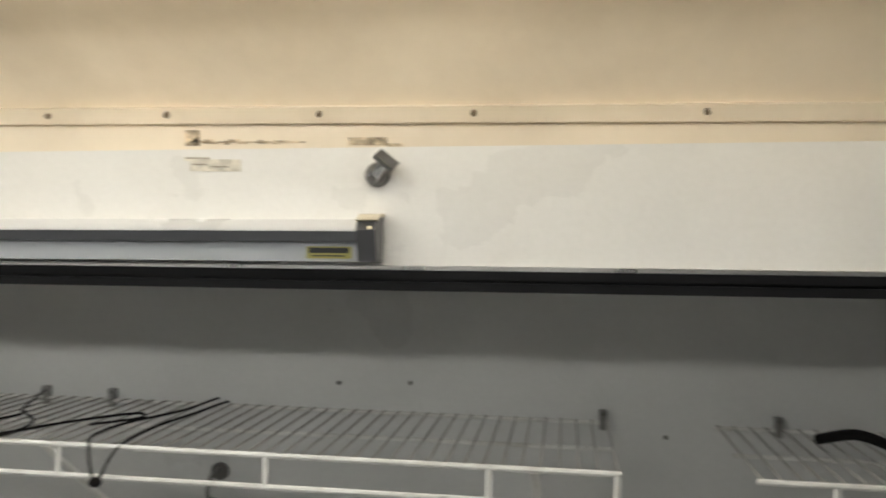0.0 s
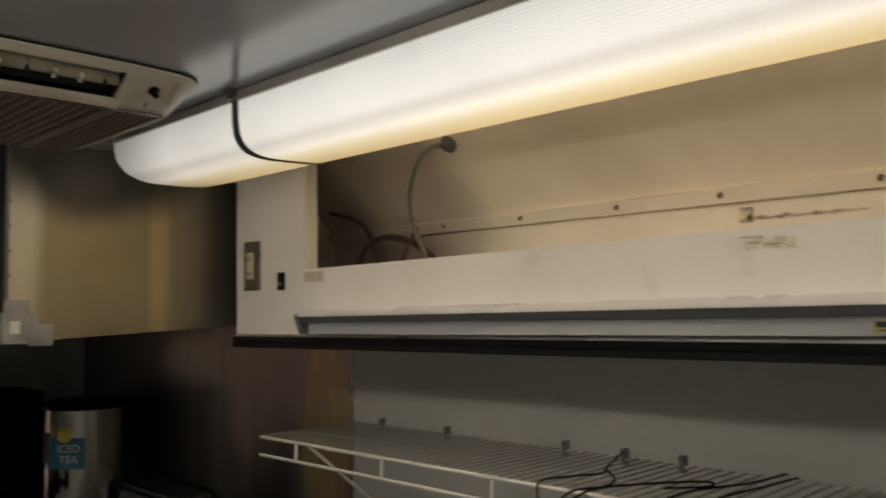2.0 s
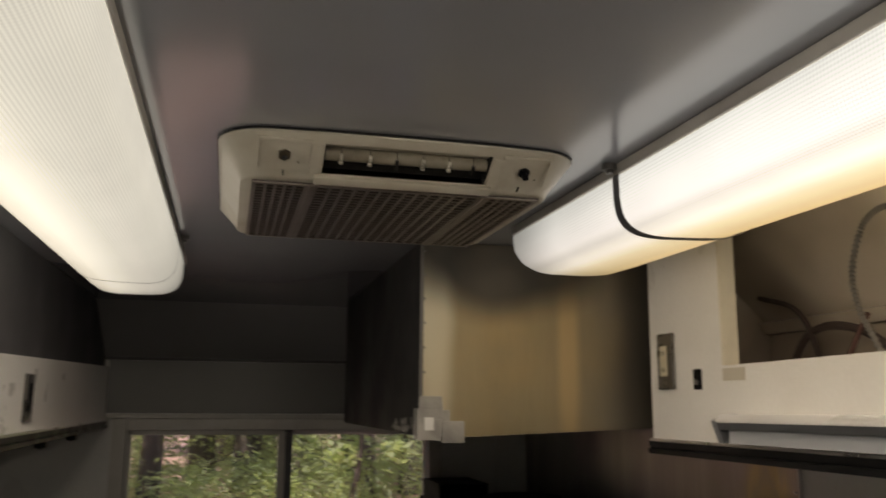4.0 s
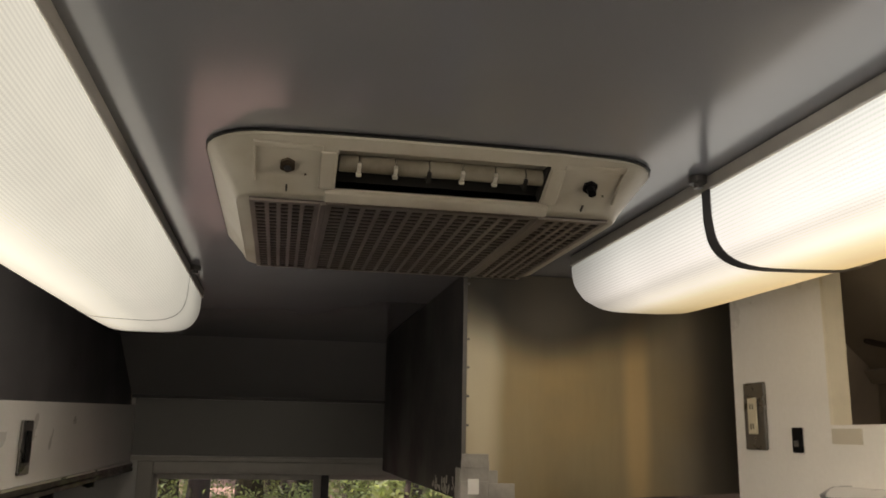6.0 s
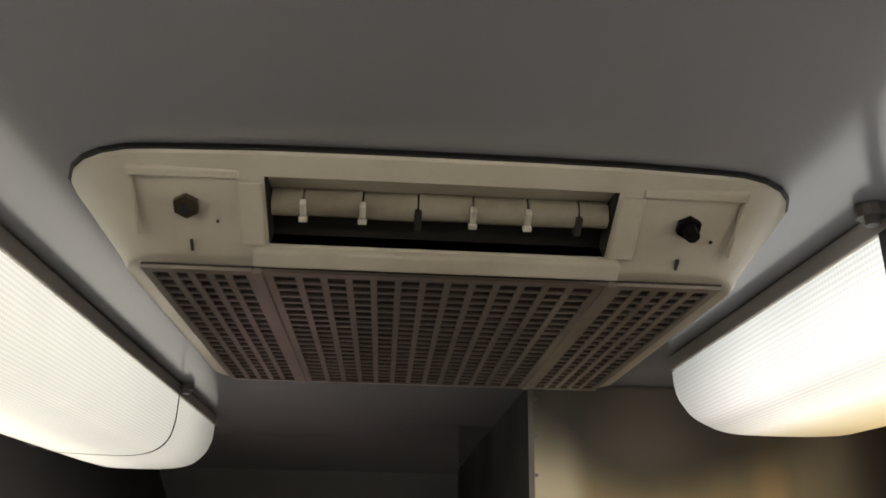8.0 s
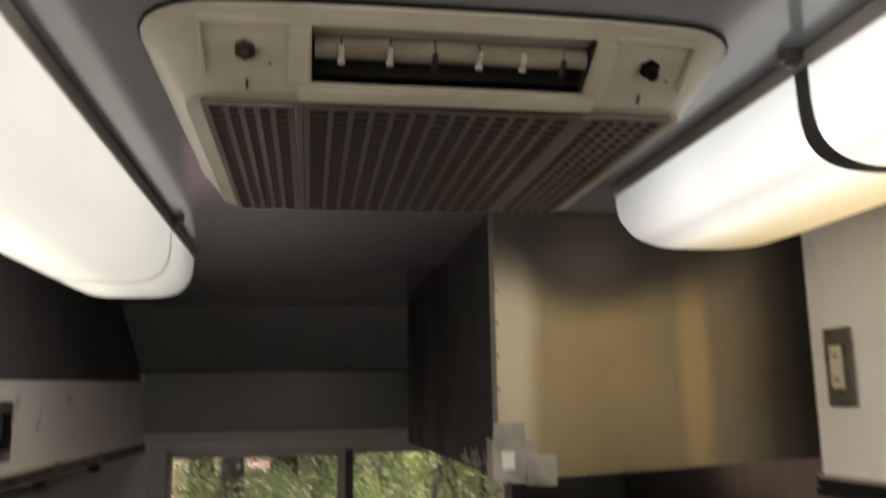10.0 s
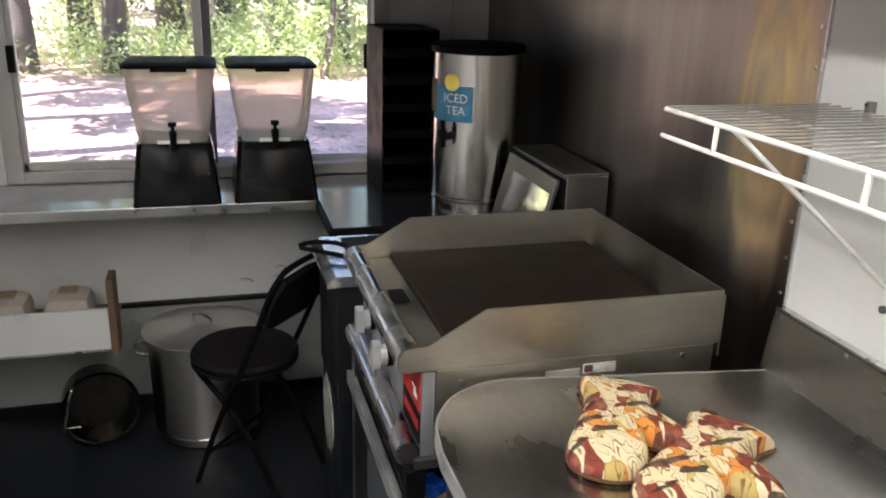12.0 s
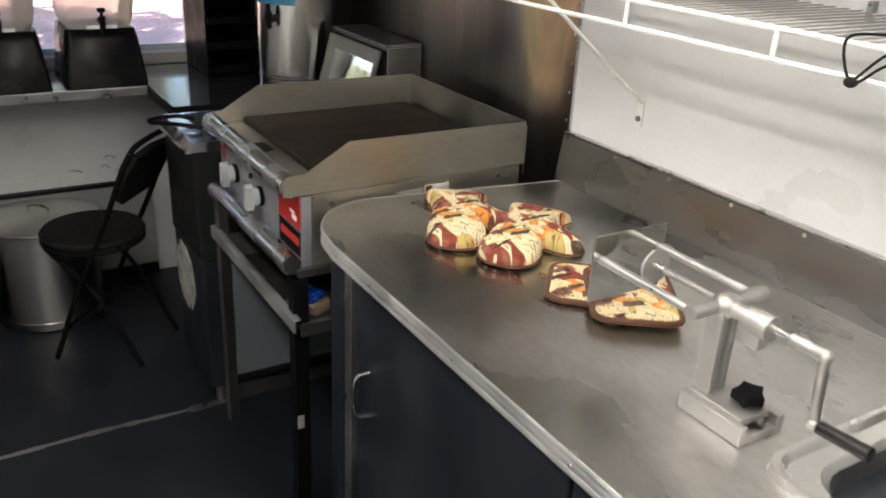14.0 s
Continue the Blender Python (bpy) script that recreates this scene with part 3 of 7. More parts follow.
def tube(bm, pts, r, seg=8, close=False, radii=None):
    """Adds a round tube along pts."""
    pts = [Vector(p) for p in pts]
    n = len(pts)
    rings = []
    for i, p in enumerate(pts):
        a = pts[i - 1] if (i or close) else p
        b = pts[(i + 1) % n] if (i < n - 1 or close) else p
        d = (b - a).normalized()
        q = d.to_track_quat('Z', 'Y')
        rr = radii[i] if radii else r
        rings.append([bm.verts.new(p + q @ Vector((math.cos(2 * math.pi * k / seg) * rr, math.sin(2 * math.pi * k / seg) * rr, 0))) for k in range(seg)])
    for i in range(n if close else n - 1):
        A, B = rings[i], rings[(i + 1) % n]
        # the ring start may turn: pick the nearest offset
        off = min(range(seg), key=lambda o: sum((A[k].co - B[(k + o) % seg].co).length for k in (0, seg // 2)))
        for k in range(seg):
            bm.faces.new((A[k], A[(k + 1) % seg], B[(k + 1 + off) % seg], B[(k + off) % seg]))
    if not close:
        bm.faces.new(rings[0][::-1])
        bm.faces.new(rings[-1])
    bmesh.ops.recalc_face_normals(bm, faces=bm.faces[:])
    return bm


def smooth_path(pts, n=8):
    """Catmull-Rom through pts."""
    P = [Vector(p) for p in pts]
    P = [P[0] * 2 - P[1]] + P + [P[-1] * 2 - P[-2]]
    out = []
    for i in range(1, len(P) - 2):
        for k in range(n):
            t = k / n
            a, b, c, d = P[i - 1], P[i], P[i + 1], P[i + 2]
            out.append(0.5 * ((2 * b) + (c - a) * t + (2 * a - 5 * b + 4 * c - d) * t * t + (3 * b - a - 3 * c + d) * t ** 3))
    out.append(P[-2])
    return out


def lathe(bm, profile, seg=32, m=Matrix(), sy=1.0):
    """Adds a turned shape: profile of (radius, height), about z."""
    rings = []
    for r, z in profile:
        if r < 1e-6:
            rings.append([bm.verts.new(m @ Vector((0, 0, z)))])
        else:
            rings.append([bm.verts.new(m @ Vector((math.cos(2 * math.pi * k / seg) * r, math.sin(2 * math.pi * k / seg) * r * sy, z))) for k in range(seg)])
    fs = []
    for A, B in zip(rings, rings[1:]):
        for k in range(seg):
            k2 = (k + 1) % seg
            q = [A[k % len(A)], A[k2 % len(A)], B[k2 % len(B)], B[k % len(B)]]
            q = list(dict.fromkeys(q))
            if len(q) > 2:
                fs.append(bm.faces.new(q))
    bmesh.ops.recalc_face_normals(bm, faces=fs)
    return bm


def prism(bm, pts, h0, h1, m=Matrix(), bev=0.0):
    """Adds the polygon pts (x, y), extruded in z from h0 to h1."""
    lo = [bm.verts.new(m @ Vector((x, y, h0))) for x, y in pts]
    hi = [bm.verts.new(m @ Vector((x, y, h1))) for x, y in pts]
    n = len(pts)
    fs = [bm.faces.new(lo[::-1]), bm.faces.new(hi)]
    for i in range(n):
        fs.append(bm.faces.new((lo[i], lo[(i + 1) % n], hi[(i + 1) % n], hi[i])))
    bmesh.ops.recalc_face_normals(bm, faces=fs)
    if bev:
        es = [e for v in hi for e in v.link_edges if e.other_vert(v) in set(hi)]
        bmesh.ops.bevel(bm, geom=list(set(es)), offset=bev, segments=3, affect='EDGES', profile=0.5)
    return bm


def profile_x(bm, pts, x0, x1):
    """Adds a bar along x whose section is the polygon pts (y, z)."""
    return prism(bm, [(y, z) for y, z in pts], x0, x1, Matrix(((0, 0, 1, 0), (1, 0, 0, 0), (0, 1, 0, 0), (0, 0, 0, 1))))


def profile_y(bm, pts, y0, y1):
    """Adds a bar along y whose section is the polygon pts (x, z)."""
    return prism(bm, [(x, z) for x, z in pts], y0, y1, Matrix(((1, 0, 0, 0), (0, 0, 1, 0), (0, 1, 0, 0), (0, 0, 0, 1))))


def mesh_ob(name, bm, material, smooth=False, origin=(0, 0, 0)):
    if any(origin):
        bmesh.ops.translate(bm, vec=-Vector(origin), verts=bm.verts[:])
    me = bpy.data.meshes.new(name)
    bm.to_mesh(me)
    bm.free()
    me.materials.append(material)
    if smooth:
        me.polygons.foreach_set("use_smooth", [True] * len(me.polygons))
        me.set_sharp_from_angle(angle=radians(38))
    ob = new(name, me)
    ob.location = origin
    return ob


def root_of(ob):
    while ob.parent:
        ob = ob.parent
    return ob


def part(name, bm, material, parent, label="", smooth=False):
    """One mesh part, built in world places, under a thing or a part."""
    loc = root_of(parent).location.copy()
    bmesh.ops.translate(bm, vec=-loc, verts=bm.verts[:])
    ob = mesh_ob(name, bm, material, smooth)
    ob.parent = parent
    if label:
        ob["label"] = label
    return ob


def thing(name, loc, label, category, group="", kind=""):
    ob = new(name)
    ob.empty_display_size = 0.05
    ob.location = loc
    return tagged(ob, label, category, group, kind)


def setting(name, bm, material, label, category, smooth=False):
    return tagged(mesh_ob(name, bm, material, smooth), label, category, "", "structure")


def lettering(name, body, size, m, material, parent, label="", stretch=1.0):
    """Built-in font turned into a mesh; reads along +x, up +y of m."""
    cu = bpy.data.curves.new(name, 'FONT')
    cu.body, cu.size, cu.align_x, cu.align_y, cu.extrude = body, size, 'CENTER', 'CENTER', 0.0003
    tmp = bpy.data.objects.new(name, cu)
    scene.collection.objects.link(tmp)
    me = bpy.data.meshes.new_from_object(tmp.evaluated_get(bpy.context.evaluated_depsgraph_get()))
    bpy.data.objects.remove(tmp)
    loc = root_of(parent).location
    me.transform(Matrix.Translation(-loc) @ m @ Matrix.Diagonal((stretch, 1, 1, 1)))
    me.materials.clear()
    me.materials.append(material)
    ob = new(name, me)
    ob.parent = parent
    if label:
        ob["label"] = label
    return ob


def basis(o, u, v):
    """A pose at o with its x along u and y along v."""
    u, v = Vector(u).normalized(), Vector(v).normalized()
    n = u.cross(v)
    return Matrix.Translation(o) @ Matrix((u, v, n)).transposed().to_4x4()


# ======== the shell ========
XE, XB, YR, YL, ZC = -3.67, 2.20, 1.57, -0.62, 2.155      # end wall, wall behind, side walls, ceiling
setting("floor", boxes((XE - 0.06, XB + 0.06, YL - 0.06, YR + 0.06, -0.05, 0.0)), M_FLOOR, "dark navy worn vinyl floor of the trailer", "floor")
bm = bmesh.new()
box(bm, -3.30, XB, YL - 0.06, YR + 0.06, ZC, ZC + 0.05)
setting("ceiling", bm, M_CEIL, "glossy grey ceiling sheet above the aisle", "ceiling")
bm = profile_y(bmesh.new(), [(-3.30, ZC), (-3.30, ZC + 0.05), (XE - 0.06, 2.0), (XE - 0.06, 1.955), (XE, 1.955)], YL - 0.06, YR + 0.06)
setting("ceiling_cove", bm, mat("grey_cove_sheet", (0.30, 0.30, 0.31), 0.35, 0.0, 0.06, 1.5), "dim grey sloping panel between end wall and ceiling", "ceiling panel")
setting("roof_end", boxes((XE - 0.06, -3.301, YL - 0.06, YR + 0.06, ZC + 0.004, ZC + 0.05), (XE - 0.06, XE - 0.03, YL, YR, 2.004, ZC + 0.003)), M_WALLW, "plain white roof corner over the sloping panel", "roof")
setting("wall_right", boxes((XE - 0.06, XB + 0.06, YR, YR + 0.06, 0.0, ZC)), M_WALLW, "white wall sheet behind the wire shelf", "wall")
setting("wall_left", boxes((XE - 0.06, XB + 0.06, YL - 0.06, YL, 0.0, ZC)), M_WALLW, "dim white side wall of the trailer", "wall")
setting("wall_back", boxes((XB, XB + 0.06, YL, YR, 0.0, ZC)), M_WALLW, "plain white wall closing the trailer", "wall")
# end wall round the window opening
WY0, WY1, WZ0, WZ1 = -0.175, 1.160, 0.915, 1.705
def ring_panel(x0, x1, outer, inner):
    """A sheet in the y-z plane with a rectangular hole; outer and inner: y0, y1, z0, z1."""
    bm = bmesh.new()
    C = lambda r, x: [bm.verts.new((x, r[i], r[j])) for i, j in ((0, 2), (1, 2), (1, 3), (0, 3))]
    a, b, c, d = C(outer, x0), C(inner, x0), C(outer, x1), C(inner, x1)
    for k in range(4):
        j = (k + 1) % 4
        for q in ((a[k], a[j], b[j], b[k]), (c[k], c[j], d[j], d[k]), (a[k], a[j], c[j], c[k]), (b[k], b[j], d[j], d[k])):
            bm.faces.new(q)
    bmesh.ops.recalc_face_normals(bm, faces=bm.faces[:])
    return bm


setting("wall_end", ring_panel(XE - 0.06, XE, (YL, YR, 0.0, 1.955), (WY0, WY1, WZ0, WZ1)), M_WALLW,
        "off-white end wall round the sliding window", "wall")
setting("wall_end_upper_panel", boxes((XE + 0.001, XE + 0.006, YL, YR - 0.006, 1.738, 1.948)), M_GREYP, "dim grey panel above the window", "wall panel")
setting("trim", boxes((XE + 0.001, XE + 0.012, YL, YR - 0.006, 1.949, 1.962)), M_CAP, "dark joint strip where the panels meet", "trim")
sheet = setting("wall_steel_sheet", boxes((XE, -1.785, YR - 0.005, YR - 0.001, 0.0, 1.735)), M_STEELW, "brushed stainless steel wall sheet behind the griddle", "wall panel")
mesh_ob("edge_strip", boxes((-1.7848, -1.780, YR - 0.007, YR - 0.001, 1.058, 1.70)), M_ALU).parent = sheet
for k in range(9):
    r1 = rod(bmesh.new(), (-1.797, YR - 0.005, 1.08 + k * 0.072), (-1.797, YR - 0.008, 1.08 + k * 0.072), 0.004, 8)
    mesh_ob("rivet", r1, M_ALU).parent = sheet
setting("wall_corner_panel", boxes((XE + 0.001, XE + 0.012, 1.421, 1.562, 0.91, 1.73)), M_WALLW, "narrow pale grey panel in the corner", "wall panel")
# seam across the floor
bm = bmesh.new()
random.seed(5)
y = -0.35
while y < 0.84:
    w = 0.006 + 0.006 * random.random() + (0.005 if y > 0.72 else 0)
    x = -2.545 + 0.004 * math.sin(y * 11)
    box(bm, x - w, x + w, y, y + 0.04, 0.0, 0.0015)
    y += 0.0399
setting("trim_floor_seam", bm, M_ALU, "worn pale metal strip over the floor seam", "floor strip")
setting("trim_floor_end", boxes((-2.545, -2.53, 0.85, 1.56, 0.0, 0.05), (-2.545, -1.9, 1.30, 1.33, 0.0, 0.04)), M_DSTEEL, "dark metal strip on the floor under the griddle stand", "floor strip")

# ======== window ========
win = thing("window_1", (XE, (WY0 + WY1) / 2, WZ0), "aluminium-framed sliding window looking out on woods", "window", "", "structure")
f = 0.045
part("window_frame", boxes((XE - 0.07, XE + 0.012, WY0 - 0.012, WY0 + f, WZ0 - 0.006, WZ1 + 0.012), (XE - 0.07, XE + 0.012, WY1 - f, WY1 + 0.012, WZ0 - 0.006, WZ1 + 0.012),
                           (XE - 0.07, XE + 0.012, WY0 + f, WY1 - f, WZ0 - 0.006, WZ0 + f - 0.01), (XE - 0.07, XE + 0.012, WY0 + f, WY1 - f, WZ1 - f + 0.01, WZ1 + 0.012), bev=0.003), M_FRAMEW, win)
part("sliding_sash", boxes((XE - 0.045, XE - 0.015, WY0 + f, WY0 + f + 0.016, WZ0 + 0.035, WZ1 - 0.035), (XE - 0.045, XE - 0.015, 0.470, 0.500, WZ0 + 0.035, WZ1 - 0.035),
                           (XE - 0.045, XE - 0.015, WY0 + f, 0.470, WZ0 + 0.035, WZ0 + 0.062), (XE - 0.045, XE - 0.015, WY0 + f, 0.470, WZ1 - 0.055, WZ1 - 0.035), bev=0.002), M_FRAMEW, win)
part("meeting_stile", boxes((XE - 0.06, XE - 0.046, 0.501, 0.532, WZ0 + 0.035, WZ1 - 0.035), bev=0.002), M_CAP, win, "dark meeting stile")
part("fixed_sash", boxes((XE - 0.06, XE - 0.046, WY1 - f - 0.014, WY1 - f, WZ0 + 0.035, WZ1 - 0.035),
                         (XE - 0.06, XE - 0.046, 0.532, WY1 - f, WZ0 + 0.035, WZ0 + 0.06), (XE - 0.06, XE - 0.046, 0.532, WY1 - f, WZ1 - 0.055, WZ1 - 0.035), bev=0.002), M_FRAMEW, win)
for a, b in ((WY0 + f + 0.016, 0.470), (0.532, WY1 - f - 0.014)):
    p = part("pane", boxes((XE - 0.034, XE - 0.031, a, b, WZ0 + 0.06, WZ1 - 0.055)), M_GLASS, win)
    p.visible_shadow = False
for yy, zz in ((-0.125, 1.34), (1.092, 1.35)):
    la = part("latch", boxes((XE - 0.014, XE + 0.016, yy - 0.012, yy + 0.012, zz - 0.045, zz + 0.045), bev=0.003), M_BLACK, win, "dark window latch")
part("header_trim", boxes((XE + 0.007, XE + 0.022, WY0 - 0.05, WY1 + 0.03, WZ1 + 0.014, WZ1 + 0.028)), M_FRAMEW, win)


# ======== overhead cabinets ========
def overhead(name, face, back, sign, x0, x1, ox0, ox1, label, rise=0.0, sill=1.863, fall=0.0):
    """A soffit cabinet along a side wall: face panel with its long opening, liner, edge trim. sign: +1 for the wall at +y."""
    s = sign
    th = thing(name, (x0, face, 1.71), label, "overhead cabinet")

    def B(bm, xa, xb, ya, yb, za, zb, bev=0.0):
        return box(bm, xa, xb, min(ya, yb), max(ya, yb), za, zb, bev=bev)
    t = face + s * 0.014
    up, q = (rise - fall) * (ox1 - ox0), rise * 0.6 * (x1 - x0)
    bm = bmesh.new()
    m = Matrix(((1, 0, 0, 0), (0, 0, s, face), (0, 1, 0, 0), (0, 0, 0, 1)))
    prism(bm, [(x0, 1.7125), (x1, 1.7125 + q), (x1, ZC - 0.001), (ox1, ZC - 0.001), (ox1, sill + up), (ox0, sill), (ox0, ZC - 0.001), (x0, ZC - 0.001)], 0.0, 0.014, m)
    part("face_panel", bm, M_WHITE, th)
    for xa in (x0, x1 - 0.012):
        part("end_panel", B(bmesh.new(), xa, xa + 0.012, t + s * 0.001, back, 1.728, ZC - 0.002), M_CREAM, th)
    bm = bmesh.new()
    B(bm, x0 + 0.013, x1 - 0.013, t + s * 0.001, back - s * 0.002, 1.7135, 1.727)
    part("bottom_board", bm, M_WALLW, th)
    # liner: upright strip, lip and sloping roof sheet
    bm = bmesh.new()
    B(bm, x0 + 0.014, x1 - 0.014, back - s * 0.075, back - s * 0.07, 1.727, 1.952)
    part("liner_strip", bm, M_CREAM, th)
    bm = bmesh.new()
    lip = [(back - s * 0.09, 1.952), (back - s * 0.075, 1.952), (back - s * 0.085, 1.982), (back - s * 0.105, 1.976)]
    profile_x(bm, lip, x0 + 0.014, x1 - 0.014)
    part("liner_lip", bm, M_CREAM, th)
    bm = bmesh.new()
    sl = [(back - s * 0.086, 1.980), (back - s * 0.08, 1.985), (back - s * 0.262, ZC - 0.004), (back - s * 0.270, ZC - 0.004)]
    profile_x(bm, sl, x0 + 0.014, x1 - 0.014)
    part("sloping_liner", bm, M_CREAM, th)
    bm = bmesh.new()
    for za, zb, w0 in ((1.6800, 1.6915, -0.011), (1.6955, 1.7065, -0.009), (1.6910, 1.6960, -0.005)):
        prism(bm, [(x0 - 0.004, za), (x1, za + q), (x1, zb + q), (x0 - 0.004, zb)], w0, 0.014, m)
    part("rubber_edge", bm, M_RUBBER, th, "black rubber edge trim")
    bm = prism(bmesh.new(), [(x0 - 0.002, 1.707), (x1, 1.707 + q), (x1, 1.712 + q), (x0 - 0.002, 1.712)], -0.0078, 0.014, m)
    part("metal_edge", bm, M_ALU, th, "thin bright metal edge")
    return th


oc = overhead("overhead_cabinet", 1.188, YR, 1, -1.775, 1.75, -1.480, 1.45, "white overhead cabinet open along its front above the shelf", 0.0118)
M_SCREW = mat("tarnished_screw", (0.20, 0.15, 0.10), 0.5, 0.5, 0.2, 40)
for x, y, z, r in ((-1.31, 1.468, 1.964, 4), (-1.071, 1.468, 1.964, 4), (-0.823, 1.468, 1.964, 4.5), (-0.603, 1.468, 1.965, 5), (-0.333, 1.468, 1.965, 5), (-0.074, 1.468, 1.965, 5),
                   (0.292, 1.468, 1.965, 5), (0.62, 1.468, 1.965, 5), (-1.113, 1.387, 2.078, 5.5), (-0.98, 1.42, 2.05, 3), (-0.914, 1.325, 2.138, 5), (-0.658, 1.325, 2.138, 5), (-0.30, 1.325, 2.138, 5), (0.10, 1.325, 2.138, 5)):
    part("screw", rod(bmesh.new(), (x, y + 0.004, z + 0.003), (x, y - 0.003, z - 0.002), r * 0.001, 8), M_SCREW, oc, "dull brown screw head")
M_RESID = mat("tape_residue", (0.47, 0.39, 0.28), 0.8, 0, 0.5, 40, fine=0.4, fine_scale=90)
random.seed(21)
x = -0.565
bm = bmesh.new()
while x < -0.37:
    w = 0.006 + 0.014 * random.random()
    h = 0.001 + 0.008 * random.random() * (-0.36 - x) / 0.2
    box(bm, x, x + w, YR - 0.0785, YR - 0.0755, 1.917 + 0.004 * random.random(), 1.921 + h)
    x += w * 0.9
box(bm, -0.580, -0.555, YR - 0.0785, YR - 0.0755, 1.915, 1.942)
part("tape_residue", bm, M_RESID, oc, "brown torn tape residue")
bm = bmesh.new()
box(bm, -0.288, -0.222, YR - 0.0785, YR - 0.0755, 1.916, 1.929)
box(bm, -0.222, -0.195, YR - 0.0785, YR - 0.0755, 1.914, 1.919)
part("tape_residue", bm, M_RESID, oc, "brown torn tape residue")
bm = boxes((-0.428, -0.356, 1.1868, 1.1879, 1.846, 1.862), (-0.436, -0.400, 1.1862, 1.1867, 1.860, 1.865))
M_SCRAP = mat("faded_paper", (0.64, 0.60, 0.52), 0.7, 0, 0.14, 50, fine=0.2, fine_scale=90)
M_FADED = mat("faded_print", (0.33, 0.30, 0.25), 0.7, 0, 0.2, 40)
ps = part("paper_scrap", bm, M_SCRAP, oc, "torn paper label scrap")
for xa, xb, z in ((-0.434, -0.412, 1.8625), (-0.408, -0.402, 1.862), (-0.424, -0.404, 1.854), (-0.398, -0.372, 1.851)):
    part("print_mark", boxes((xa, xb, 1.1858, 1.1861, z, z + 0.002)), M_FADED, ps)
part("paper_label", boxes((-1.484, -1.412, 1.1868, 1.1879, 1.834, 1.858)), mat("dull_label", (0.56, 0.52, 0.44), 0.7, 0, 0.05, 9), oc, "faded paper label")
part("edge_wear", boxes((-1.486, -1.4795, 1.1875, 1.222, 1.864, 2.15)), mat("raw_edge", (0.70, 0.66, 0.55), 0.6, 0, 0.08, 12), oc)

# switch plate and small hole on the cabinet face
sp = thing("switch_plate", (-1.71, 1.188, 1.885), "steel wall plate with a white rocker switch on the cabinet face", "switch")
part("plate", boxes((-1.733, -1.664, 1.181, 1.1875, 1.820, 1.942), bev=0.003), M_SWP, sp)
part("rocker", boxes((-1.714, -1.684, 1.177, 1.1805, 1.848, 1.914), bev=0.002), M_CREAMP, sp, "cream switched outlet")
for z in (1.862, 1.898):
    for x in (-1.703, -1.695):
        part("outlet_slot", boxes((x - 0.0012, x + 0.0012, 1.1764, 1.1769, z - 0.005, z + 0.005)), M_DARK, sp)
for z in (1.832, 1.930):
    part("screw", rod(bmesh.new(), (-1.699, 1.1815, z), (-1.699, 1.179, z), 0.003, 8), M_DSTEEL, sp)
so = thing("small_socket", (-1.575, 1.188, 1.84), "small black socket set in the cabinet face", "socket")
part("socket_body", boxes((-1.588, -1.560, 1.183, 1.1875, 1.818, 1.860), bev=0.002), M_BLACK, so)
part("socket_slot", boxes((-1.580, -1.569, 1.181, 1.1828, 1.828, 1.838)), M_DSTEEL, so)

# ticket rail along the face
tr = thing("ticket_rail", (-0.8, 1.188, 1.735), "grey aluminium ticket rail with a rounded top edge", "ticket rail")
part("rail_lower", profile_x(bmesh.new(), [(1.187, 1.7165), (1.187, 1.748), (1.159, 1.748), (1.159, 1.7165)], -1.43, -0.185), M_PVCL, tr, "pale lower strip")
# highlight and shade are painted: pale for the rounded top, dark below it
roll = [(1.187, 1.7665), (1.187, 1.786)] + [(1.163 - 0.022 * math.sin(radians(q)), 1.7665 + 0.0195 * math.cos(radians(q))) for q in range(0, 91, 10)]
part("rail_hood", profile_x(bmesh.new(), roll, -1.445, -0.185), M_PVCT, tr, "rounded top strip coloured pale as if lit")
part("rail_channel", profile_x(bmesh.new(), [(1.187, 1.7485), (1.187, 1.766), (1.1425, 1.766), (1.152, 1.7485)], -1.445, -0.185), M_PVC, tr, "underside of the top strip coloured dark as shade")
part("end_cap", profile_x(bmesh.new(), [(1.187, 1.7165), (1.187, 1.790), (1.165, 1.789), (1.148, 1.782), (1.138, 1.768), (1.152, 1.7165)], -0.1845, -0.160), M_CAP, tr, "dark grey end cap")
bm = profile_x(bmesh.new(), [(1.187, 1.791), (1.187, 1.796), (1.163, 1.795), (1.143, 1.785), (1.147, 1.7825), (1.165, 1.7895)], -0.186, -0.158)
part("end_cap_top", bm, M_PAPER, tr, "yellowed cap top")
part("end_cap_left", profile_x(bmesh.new(), [(1.187, 1.7165), (1.187, 1.787), (1.165, 1.785), (1.142, 1.770), (1.157, 1.7165)], -1.462, -1.4455), M_PVC, tr)
bm = bmesh.new()
rod(bm, (-0.167, 1.144, 1.770), (-0.167, 1.139, 1.772), 0.003, 10)
part("screw", bm, M_CHROME, tr)
lb = part("label", boxes((-0.254, -0.194, 1.1575, 1.1588, 1.721, 1.741)), M_YEL, tr, "small yellow label with a black printed bar")
part("label_bar", boxes((-0.250, -0.198, 1.1568, 1.1574, 1.730, 1.739)), M_BTXT, lb)
part("label_line", boxes((-0.247, -0.203, 1.1568, 1.1574, 1.7245, 1.7265)), M_BTXT, lb)

for o in tr.children_recursive:         # the rail hangs slightly out of level
    o.data.transform(Matrix(((1, 0, 0, 0), (0, 1, 0, 0), (0.0098, 0, 0.78, 0.0064 + (1.7165 - tr.location.z) * 0.22), (0, 0, 0, 1))))

# round magnetic clip
mc = thing("magnetic_clip", (-0.15, 1.188, 1.87), "round steel magnetic bulldog clip on the cabinet face", "clip")
